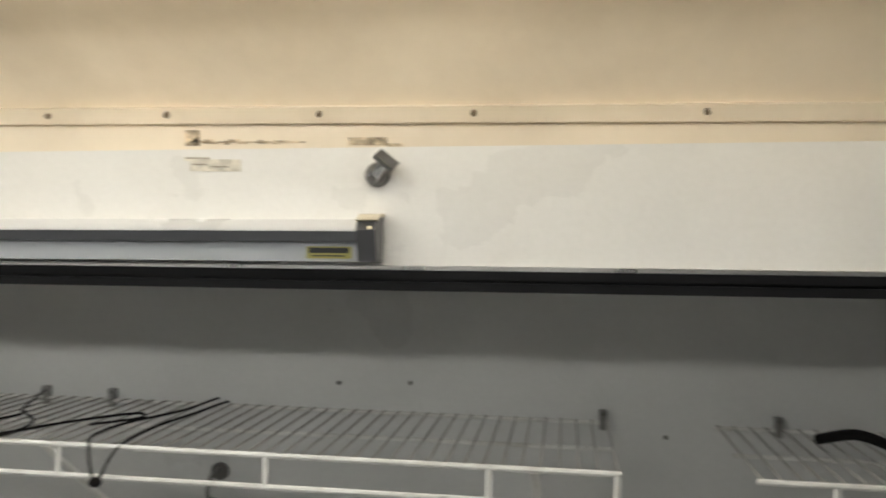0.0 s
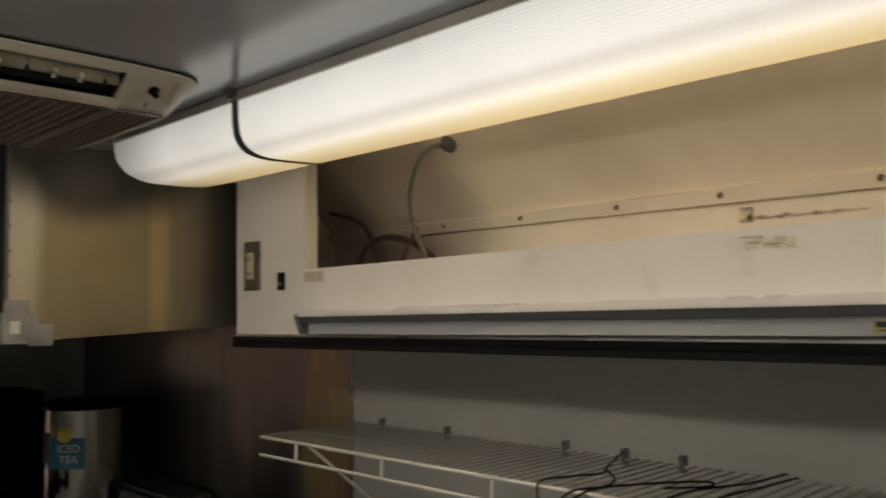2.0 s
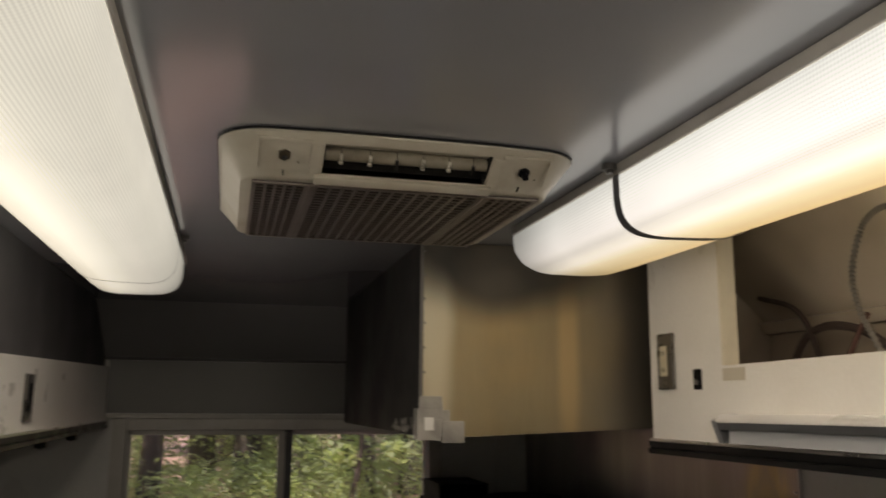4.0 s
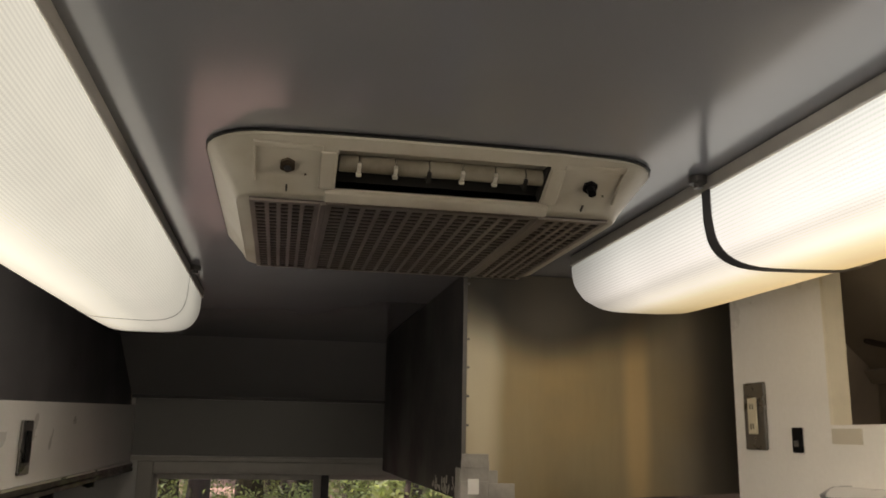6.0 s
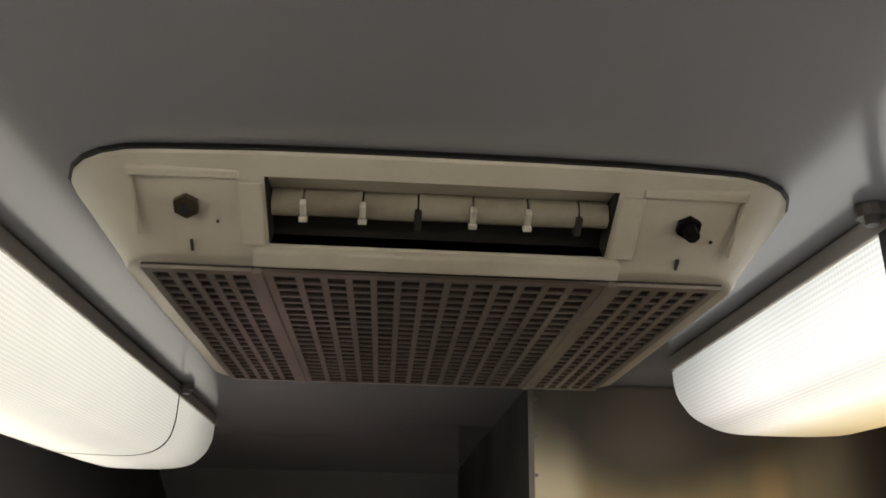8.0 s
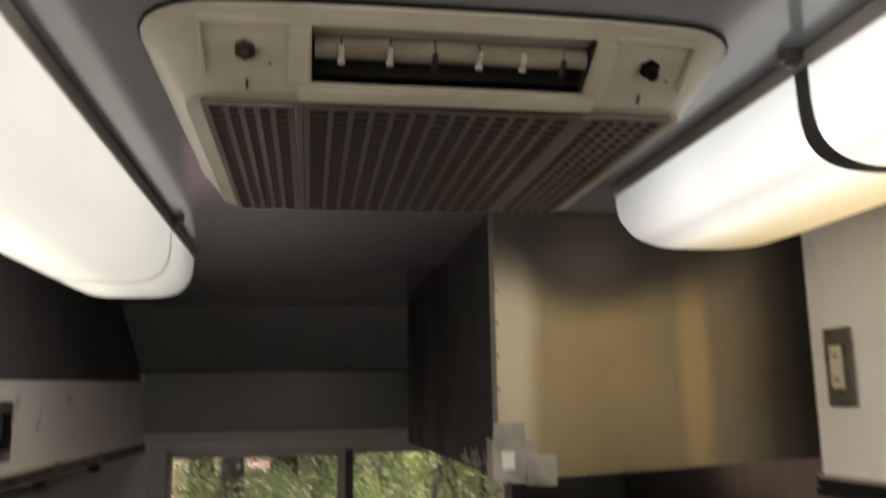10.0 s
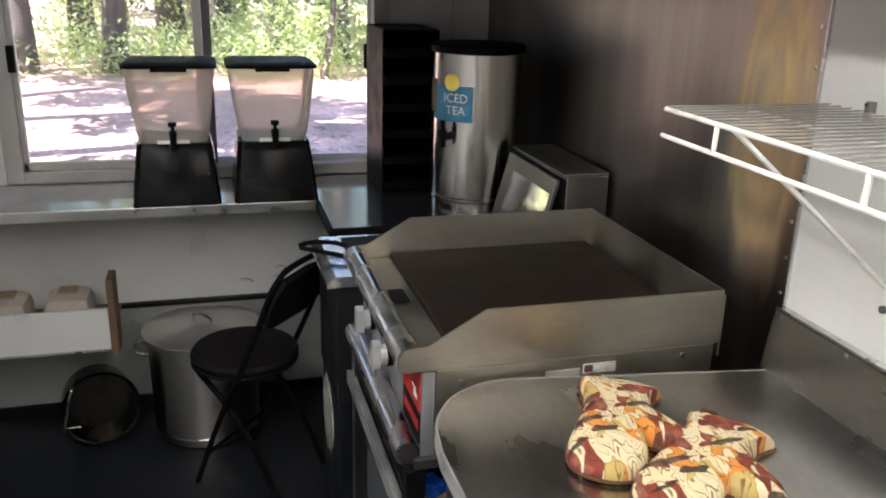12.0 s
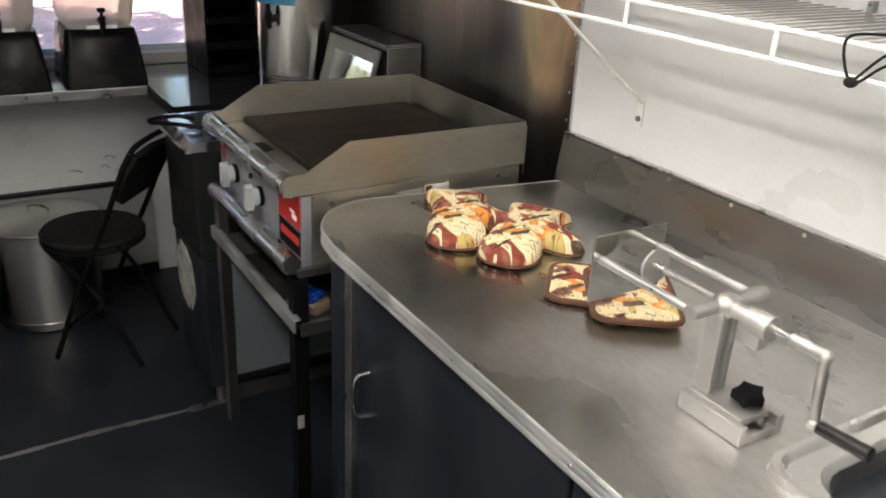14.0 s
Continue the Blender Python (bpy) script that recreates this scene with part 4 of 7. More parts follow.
m = basis((-0.168, 1.187, 1.842), (1, 0, 0), (0, 0, 1)) @ Matrix.Scale(0.8, 4)
bm = lathe(bmesh.new(), [(0, 0.012), (0.010, 0.012), (0.018, 0.010), (0.020, 0.005), (0.020, 0.0), (0, 0)], 28, m)
part("magnet_disc", bm, M_DSTEEL, mc, smooth=True)
bm = bmesh.new()
mm = m @ pose(0.003, 0.003, 0.014, 0, 0, -38)
box(bm, -0.006, 0.006, -0.010, 0.016, 0, 0.003, 0.001, mm)
tube(bm, [mm @ Vector(p) for p in ((-0.008, -0.014, 0.004), (-0.008, 0.012, 0.006), (0.008, 0.012, 0.006), (0.008, -0.014, 0.004))], 0.0018, 6)
part("lever", bm, M_CHROME, mc)
bm = profile_x(bmesh.new(), [(0.014, 0.0), (0.014, 0.012), (0.020, 0.015), (0.030, 0.006), (0.034, 0.0)], -0.019, 0.019)
bmesh.ops.transform(bm, matrix=mm, verts=bm.verts[:])
part("jaw", bm, M_CHROME, mc, "bright clip jaw", True)

# conduit and hoses in the open cabinet
cn = thing("flexible_conduit", (-1.148, 1.325, 2.13), "ribbed flexible metal conduit hanging in the open cabinet", "conduit")
pts = smooth_path([(-1.148, 1.325, 2.122), (-1.19, 1.312, 2.118), (-1.228, 1.31, 2.09), (-1.257, 1.31, 2.02), (-1.245, 1.31, 1.95), (-1.205, 1.31, 1.877), (-1.165, 1.33, 1.73)], 17)
bm = tube(bmesh.new(), pts, 0.008, 8, radii=[0.0062 if i % 2 else 0.0034 for i in range(len(pts))])
part("conduit", bm, M_FRY, cn, smooth=False)
bm = bmesh.new()
rod(bm, (-1.146, 1.335, 2.140), (-1.150, 1.322, 2.112), 0.021, 14, 0.017)
part("connector", bm, M_DSTEEL, cn, "dark conduit connector")
hs = thing("cable_loop", (-1.3, 1.40, 1.73), "dark loose cables looping inside the cabinet", "cable")
bm = tube(bmesh.new(), smooth_path([(-1.20, 1.42, 1.73), (-1.26, 1.42, 1.85), (-1.36, 1.42, 1.925), (-1.48, 1.42, 1.945), (-1.56, 1.42, 1.90), (-1.64, 1.42, 1.74)], 8), 0.0085, 8)
part("black_cable", bm, M_HOSE2, hs, smooth=True)
bm = tube(bmesh.new(), smooth_path([(-1.37, 1.38, 1.73), (-1.40, 1.39, 1.83), (-1.36, 1.40, 1.92), (-1.34, 1.41, 1.96)], 8), 0.005, 8)
part("red_cable", bm, M_HOSE, hs, "dull red cable", True)
bm = tube(bmesh.new(), smooth_path([(-1.43, 1.41, 1.73), (-1.47, 1.41, 1.85), (-1.55, 1.42, 1.98), (-1.70, 1.43, 2.03)], 8), 0.006, 8)
part("grey_cable", bm, M_HOSE2, hs, smooth=True)

# the cabinet along the other wall; an added dark sheet stands for its unlit inside
ol = overhead("overhead_cabinet", -0.215, YL, -1, XE + 0.008, 1.75, XE + 0.0085, 1.45, "white overhead cabinet with a dark open front", 0.0, 1.922, 0.022)
part("infill_sheet", boxes((XE + 0.022, 1.44, -0.235, -0.231, 1.78, ZC - 0.003)), mat("dark_opening_fill", (0.06, 0.06, 0.065), 0.5, 0, 0.1, 3), ol, "added dark grey sheet filling the cabinet opening")
op = thing("outlet_plate", (-2.24, -0.215, 1.75), "steel wall plate with an outlet on the cabinet face", "outlet")
part("plate", boxes((-2.285, -2.205, -0.2145, -0.208, 1.735, 1.850), bev=0.003), M_SWP, op)
part("outlet", boxes((-2.262, -2.228, -0.2078, -0.204, 1.760, 1.828), bev=0.002), M_BLACK, op, "dark outlet")
for x in (-2.634, -3.133):
    bp = thing("door_bumper", (x, -0.235, 1.655), "small black round bumper under the cabinet edge", "bumper", "bumpers under the cabinet")
    bm = bmesh.new()
    rod(bm, (x, -0.25, 1.693), (x, -0.25, 1.655), 0.020, 14, 0.017)
    part("rubber", bm, M_RUBBER, bp)
    bm = bmesh.new()
    rod(bm, (x, -0.25, 1.655), (x, -0.25, 1.651), 0.006, 8)
    part("screw", bm, M_DSTEEL, bp)


# ======== ceiling lights ========
def wrap_light(x0, x1, yc, mat_lens, label, strap_x, strap_w, side, slant):
    """A wrap-round fluorescent fitting along x."""
    th = thing("ceiling_light", (x0, yc, ZC), label, "ceiling light", "long ceiling lights")
    W, D = 0.108, 0.094
    part("base_pan", boxes((x0 + 0.004, x1 - 0.004, yc - W - 0.003, yc + W + 0.003, ZC - 0.018, ZC - 0.0005), bev=0.002), M_FRAMEW, th, "white metal base pan")
    # added unseen flanges that keep the tubes' light off the nearby ceiling
    for dy in (-0.093, 0.093):
        part("reflector_flange", boxes((x0 + 0.03, x1 - 0.03, yc + dy - 0.001, yc + dy + 0.001, ZC - 0.031, ZC - 0.0185)), M_FRAMEW, th)

    def section(w, d):
        pts = []
        for k in range(25):
            a = math.pi * k / 24
            y = -math.copysign(abs(math.cos(a)) ** 0.52, math.cos(a))
            pts.append((yc + w * y, ZC - 0.019 - d * max(0.0, math.sin(a)) ** 0.52))
        return pts
    xs = [(x0, 0.97, 0.02), (x0 + 0.001, 0.98, 0.46), (x0 + 0.006, 0.985, 0.64), (x0 + 0.022, 0.99, 0.80), (x0 + 0.050, 0.995, 0.915), (x0 + 0.10, 1.0, 0.98), (x0 + 0.2, 1.0, 1.0)]
    n = 14
    xs += [(x0 + 0.2 + (x1 - x0 - 0.4) * k / n, 1.0, 1.0) for k in range(1, n + 1)]
    xs += [(x1 - (x - x0), w, d) for x, w, d in xs[5::-1]]
    bm = bmesh.new()
    rings = [[bm.verts.new((x, y, z)) for y, z in section(W * w, D * d)] for x, w, d in xs]
    for A, B in zip(rings, rings[1:]):
        for k in range(24):
            bm.faces.new((A[k], A[k + 1], B[k + 1], B[k]))
    bm.faces.new(rings[0])
    bm.faces.new(rings[-1][::-1])
    bmesh.ops.recalc_face_normals(bm, faces=bm.faces[:])
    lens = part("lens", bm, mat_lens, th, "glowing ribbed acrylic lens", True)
    lens.visible_shadow = False         # the lens is opaque; with no shadow the hidden tubes shine out
    for dy in (-0.045, 0.045):
        part("fluorescent_tube", rod(bmesh.new(), (x0 + 0.07, yc + dy, ZC - 0.052), (x1 - 0.07, yc + dy, ZC - 0.052), 0.013, 12), M_TUBE, th, "lit fluorescent tube")
    # strap round the lens
    bm = bmesh.new()
    sec = [(yc + (y - yc) * 1.02, z - 0.0025 if abs(y - yc) < W * 0.98 else z) for y, z in section(W, D)]
    sec = [(sec[0][0], ZC - 0.002)] + sec + [(sec[-1][0], ZC - 0.002)]
    lean = [slant * (1 + side * (y - yc) / W) / 2 for y, z in sec]
    a = [bm.verts.new((strap_x + d - strap_w, y, z)) for (y, z), d in zip(sec, lean)]
    b = [bm.verts.new((strap_x + d + strap_w, y, z)) for (y, z), d in zip(sec, lean)]
    for k in range(len(sec) - 1):
        bm.faces.new((a[k], a[k + 1], b[k + 1], b[k]))
    bmesh.ops.solidify(bm, geom=bm.faces[:], thickness=0.0012)
    st = part("strap", bm, M_CAP, th, "dark strap round the lens")
    bm = bmesh.new()
    yy = yc - side * (W + 0.012)
    rod(bm, (strap_x, yy, ZC - 0.001), (strap_x, yy, ZC - 0.010), 0.011, 12)
    rod(bm, (strap_x, yy, ZC - 0.010), (strap_x, yy, ZC - 0.016), 0.006, 6)
    part("strap_screw", bm, M_DSTEEL, st)
    return th


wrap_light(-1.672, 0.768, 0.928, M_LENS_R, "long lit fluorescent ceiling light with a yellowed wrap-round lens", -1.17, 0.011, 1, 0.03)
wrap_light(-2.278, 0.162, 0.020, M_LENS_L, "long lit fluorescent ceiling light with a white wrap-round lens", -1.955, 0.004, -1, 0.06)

# ======== air conditioner ========
ac = thing("air_conditioner", (-1.42, 0.485, ZC), "cream plastic ceiling air-conditioner unit with a dusty grille", "air conditioner")
AX0, AX1, AY0, AY1 = -1.124, -1.712, 0.220, 0.750       # outline on the ceiling: front, back, sides
BX0, BX1, BY0, BY1 = -1.198, -1.640, 0.254, 0.722       # outline of the flat underside
ZB = 2.103
SY0, SY1 = 0.366, 0.609


def ac_ring(f, z):
    """A rounded outline between the ceiling's (f = 0) and the underside's (f = 1)."""
    x0, x1 = AX0 + (BX0 - AX0) * f, AX1 + (BX1 - AX1) * f
    y0, y1 = AY0 + (BY0 - AY0) * f, AY1 + (BY1 - AY1) * f
    r = 0.075 - 0.03 * f
    pts = []
    # front edge, sampled so that the slot's ends fall on points
    for cx, cy, a0 in ((x0 - r, y0 + r, -90), ):
        for k in range(7):
            a = radians(a0 + 90 * k / 6)
            pts.append((cx + r * math.cos(a), cy + r * math.sin(a)))
    for y in (SY0, 0.427, 0.4875, 0.548, SY1):
        pts.append((x0 + 0.006 * (1 - ((y - 0.4875) / 0.26) ** 2) * (1 - f), y))
    for cx, cy, a0 in ((x0 - r, y1 - r, 0), (x1 + r, y1 - r, 90), (x1 + r, y0 + r, 180)):
        for k in range(7):
            a = radians(a0 + 90 * k / 6)
            pts.append((cx + r * math.cos(a), cy + r * math.sin(a)))
    return [(x, y, z) for x, y in pts]


bm = bmesh.new()
LV = [(0.0, ZC - 0.0005), (0.02, ZC - 0.006), (0.22, ZC - 0.0145), (0.86, ZB + 0.0085), (0.915, ZB + 0.0042), (0.955, ZB + 0.0015), (1.0, ZB)]
rings = [[bm.verts.new(p) for p in ac_ring(f, z)] for f, z in LV]
n = len(rings[0])
for i, (A, B) in enumerate(zip(rings, rings[1:])):
    for k in range(n):
        if i == 2 and 7 <= k <= 10:
            continue
        bm.faces.new((A[k], A[(k + 1) % n], B[(k + 1) % n], B[k]))
bm.faces.new(rings[-1])
bmesh.ops.recalc_face_normals(bm, faces=bm.faces[:])
part("shell", bm, M_AC, ac, "aged cream plastic shell", True)
# added black ring for the thin shadow line where shell meets ceiling
bm = bmesh.new()
g0 = [bm.verts.new(p) for p in ac_ring(-0.035, ZC - 0.0006)]
g1 = [bm.verts.new(p) for p in ac_ring(-0.035, ZC - 0.0035)]
bm.faces.new(g1)
for k in range(len(g0)):
    bm.faces.new((g0[k], g0[(k + 1) % len(g0)], g1[(k + 1) % len(g0)], g1[k]))
bmesh.ops.recalc_face_normals(bm, faces=bm.faces[:])
part("ceiling_gasket", bm, M_RUBBER, ac, "added dark line where the shell meets the ceiling")
# slot: dark box behind, vane with clips, lower lip
U = Vector((0, 1, 0))
V = Vector((AX0 - BX0, 0, ZC - ZB)).normalized()
KS = 1
FM = basis((-1.157, 0.4875, 2.1305), U, V)
if (FM.to_3x3() @ Vector((0, 0, 1))).x < 0:
    FM = basis((-1.157, 0.4875, 2.1305), -U, V)
    KS = -1
bm = bmesh.new()
box(bm, -0.121, 0.121, -0.038, 0.034, -0.020, -0.018, 0, FM)
box(bm, -0.123, -0.1205, -0.036, 0.032, -0.020, -0.002, 0, FM)
box(bm, 0.1205, 0.123, -0.036, 0.032, -0.020, -0.002, 0, FM)
part("slot_cavity", bm, M_DARK, ac, "dark air slot")
bm = prism(bmesh.new(), [(0.0225, -0.0005), (0.0255, -0.0005), (0.006, -0.0175), (0.002, -0.0165)], -0.1202, 0.1202, FM @ Matrix(((0, 0, 1, 0), (1, 0, 0, 0), (0, 1, 0, 0), (0, 0, 0, 1))))
part("slot_roof", bm, M_AC, ac, "shaded roof of the air slot")
# a rounded louvre in seven lengths, with metal clips at its joints
JOINTS = [KS * (-0.121 + 0.243 * f) for f in (0.10, 0.27, 0.43, 0.59, 0.75, 0.90)]
ends = sorted([-0.1195, 0.1195] + JOINTS)
VS = [(0.0035 - 0.0095 + 0.0095 * math.cos(radians(a)), -0.0135 + 0.0135 * math.sin(radians(a))) for a in range(-15, 181, 15)]
VS += [(-0.0150, -0.0125), (-0.004, -0.0160)]
for k, (a, b) in enumerate(zip(ends, ends[1:])):
    droop = 0.0006 * math.sin(k * 2.4)
    bm = prism(bmesh.new(), [(v + droop, w) for v, w in VS], a + 0.0007, b - 0.0007, FM @ Matrix(((0, 0, 1, 0), (1, 0, 0, 0), (0, 1, 0, 0), (0, 0, 0, 1))))
    part("vane", bm, M_VANE, ac, "grimy rounded louvre vane", True)
for k, a in enumerate(JOINTS):
    if k in (2, 5):
        bm = box(bmesh.new(), a - 0.0026, a + 0.0026, -0.0170, -0.0015, -0.008, 0.0015, 0.001, FM)
        part("vane_clip", bm, M_DARK, ac, "dark notch without its clip")
        continue
    bm = box(bmesh.new(), a - 0.0022, a + 0.0022, -0.0095, 0.0015, -0.004, 0.0022, 0.0009, FM @ pose(0, 0, 0, 8, 0, 0))
    box(bm, a - 0.0031, a + 0.0031, -0.0138, -0.0098, -0.004, 0.0010, 0.0009, FM @ pose(0, 0, 0, -10, 0, 0))
    part("vane_clip", bm, M_CLIP, ac, "bright metal clip")
M_SHAFT = mat("tarnished_nut", (0.085, 0.065, 0.045), 0.4, 0.7, 0.2, 60)
bm = box(bmesh.new(), -0.133, 0.133, -0.052, -0.0375, -0.004, 0.006, 0.002, FM)
part("slot_lip", bm, M_AC, ac)
for sx, mk, lab in ((-0.176, M_SHAFT, "dark tarnished hexagon nut"), (0.176, M_BLACK, "black control shaft")):
    bm = bmesh.new()
    q = math.copysign(1, sx)
    box(bm, sx - 0.038, sx + 0.038, 0.0185, 0.0265, -0.002, 0.0042, 0.0018, FM)
    i0, i1 = sorted((sx - q * 0.0350, sx - q * 0.0530))
    box(bm, i0, i1, -0.0345, 0.0183, -0.002, 0.0040, 0.0018, FM)
    o0, o1 = sorted((sx + q * 0.0345, sx + q * 0.0375))
    box(bm, o0, o1, -0.0300, 0.0183, -0.002, 0.0022, 0.0012, FM)
    pn = part("control_pad", bm, M_AC, ac)
    bm = bmesh.new()
    rod(bm, FM @ Vector((sx, -0.004, 0)), FM @ Vector((sx, -0.004, 0.005)), 0.0092, 6)
    if sx > 0:
        rod(bm, FM @ Vector((sx, -0.004, 0.005)), FM @ Vector((sx, -0.004, 0.015)), 0.0050, 12)
    rod(bm, FM @ Vector((sx + 0.020, -0.017, 0.0)), FM @ Vector((sx + 0.020, -0.017, 0.0012)), 0.0012, 6)
    part("shaft", bm, mk, pn, lab, True)
    if sx < 0:
        part("stub", rod(bmesh.new(), FM @ Vector((sx, -0.004, 0.005)), FM @ Vector((sx, -0.004, 0.0085)), 0.0042, 12), M_CHROME, pn, "bright shaft end")
    bm = box(bmesh.new(), sx - 0.001, sx + 0.001, -0.043, -0.034, -0.001, 0.0008, 0, FM)
    part("mark", bm, M_BTXT, pn)
for u, v, h in ((-0.118, 0.028, 0.006), (-0.100, 0.0275, 0.006), (0.030, 0.026, 0.005), (0.112, 0.027, 0.008)):
    part("crack", box(bmesh.new(), u - 0.0005, u + 0.0005, v, v + h, -0.0005, 0.0008, 0, FM), M_BROWNB, ac, "hairline crack in the plastic")
# grille on the underside: three framed panels of slots over dark foam
GX0, GX1 = -1.213, -1.622
part("filter", boxes((GX1, GX0, 0.270, 0.706, ZB - 0.002, ZB - 0.0005)), M_FILT, ac, "dark filter foam behind the grille")
for a, b, cols in ((0.270, 0.351, 5), (0.359, 0.617, 13), (0.625, 0.706, 5)):
    bm = bmesh.new()
    zt, zb = ZB - 0.0021, ZB - 0.0046
    box(bm, GX1, GX0, a, a + 0.006, zb, zt)
    box(bm, GX1, GX0, b - 0.006, b, zb, zt)
    box(bm, GX1, GX1 + 0.008, a + 0.006, b - 0.006, zb, zt)
    box(bm, GX0 - 0.010, GX0, a + 0.006, b - 0.006, zb, zt)
    step = (b - a - 0.012) / cols
    for k in range(1, cols):
        y = a + 0.006 + k * step
        box(bm, GX1 + 0.008, GX0 - 0.010, y - 0.0026, y + 0.0026, zb + 0.0005, zt)
    rows = 22
    for k in range(1, rows):
        x = GX1 + 0.008 + k * (GX0 - GX1 - 0.018) / rows
        box(bm, x - 0.0024, x + 0.0024, a + 0.006, b - 0.006, zb + 0.0008, zt)
    part("grille_panel", bm, M_GRILL, ac, "brownish slotted grille panel")
for y in (0.355, 0.621):
    part("grille_rib", boxes((GX1, GX0, y - 0.0035, y + 0.0035, ZB - 0.0062, ZB - 0.0005), bev=0.001), M_GRILL, ac)

# ======== extractor hood ========
HX0, HX1, HY, HZ = -1.86, -3.10, 0.667, 1.715
hood = thing("extractor_hood", (-2.48, 1.1, HZ), "stained stainless steel extractor hood over the griddle", "extractor hood")
part("end_sheet", prism(bmesh.new(), [(HY, HZ - 0.006), (YR - 0.006, HZ + 0.030), (YR - 0.006, ZC - 0.002), (HY, ZC - 0.002)], HX0 - 0.004, HX0, Matrix(((0, 0, 1, 0), (1, 0, 0, 0), (0, 1, 0, 0), (0, 0, 0, 1)))), M_STEELH, hood, "yellowed brushed steel end sheet with painted dark areas and streaks")
part("front_sheet", boxes((HX1, HX0 - 0.0045, HY, HY + 0.004, HZ, ZC - 0.002)), M_HOODF, hood, "near-black front sheet")
part("far_sheet", boxes((HX1, HX1 + 0.004, HY + 0.005, YR - 0.006, HZ, ZC - 0.002)), M_DSTEEL, hood)
part("gutter", boxes((HX1 + 0.005, HX0 - 0.005, HY + 0.005, HY + 0.03, HZ, HZ + 0.004), (HX1 + 0.005, HX0 - 0.005, HY + 0.026, HY + 0.03, HZ + 0.0045, HZ + 0.03)), M_DSTEEL, hood)
for k in range(3):
    a = HX1 + 0.02 + k * 0.40
    bm = bmesh.new()
    for j in range(8):
        box(bm, a + 0.02 + j * 0.045, a + 0.045 + j * 0.045, 0.98, 1.0, HZ + 0.10, HZ + 0.38)
    box(bm, a, a + 0.39, 1.001, 1.01, HZ + 0.08, HZ + 0.40)
    part("baffle_filter", bm, M_DSTEEL, hood)
for k in range(8):
    part("rivet", rod(bmesh.new(), (HX0, HY + 0.008, HZ + 0.03 + k * 0.055), (HX0 + 0.003, HY + 0.008, HZ + 0.03 + k * 0.055), 0.0026, 8), M_DSTEEL, hood)
part("corner_angle", boxes((HX0 + 0.0005, HX0 + 0.003, HY - 0.003, HY + 0.005, HZ, ZC - 0.002)), M_DSTEEL, hood)
tp = thing("duct_tape", (HX0, 0.69, 1.72), "crumpled silver duct tape round the hood's lower corner", "tape")
for y0, y1, z0, z1, d in ((0.663, 0.718, 1.742, 1.790, 0.0035), (0.662, 0.716, 1.706, 1.752, 0.006), (0.664, 0.716, 1.776, 1.802, 0.0055), (0.7165, 0.768, 1.700, 1.748, 0.0045), (0.700, 0.735, 1.726, 1.772, 0.0022)):
    part("tape_strip", box(bmesh.new(), HX0 + 0.0005, HX0 + d, y0, y1, z0, z1, 0.0008), M_TAPE, tp)
part("tape_strip", box(bmesh.new(), HX0 - 0.04, HX0 + 0.003, HY - 0.006, HY - 0.0035, 1.708, 1.775, 0.001), M_TAPE, tp)
bm = boxes((HX0 + 0.006, HX0 + 0.0075, 0.676, 0.697, 1.728, 1.756))
part("label_patch", bm, M_LTXT, tp, "pale worn label")
random.seed(3)
bm = bmesh.new()
for k in range(46):
    x = HX0 - 0.01 - 0.32 * random.random() ** 1.5
    z = HZ + 0.002 + 0.035 * random.random() * (1 - (HX0 - x) / 0.5)
    box(bm, x - 0.002, x + 0.002 + 0.006 * random.random(), HY - 0.0012, HY - 0.0002, z, z + 0.004 + 0.012 * random.random())
tagged(part("scuffs", bm, M_TAPE, hood), "bright scuffs along the lower edge", "", "", "stuff")


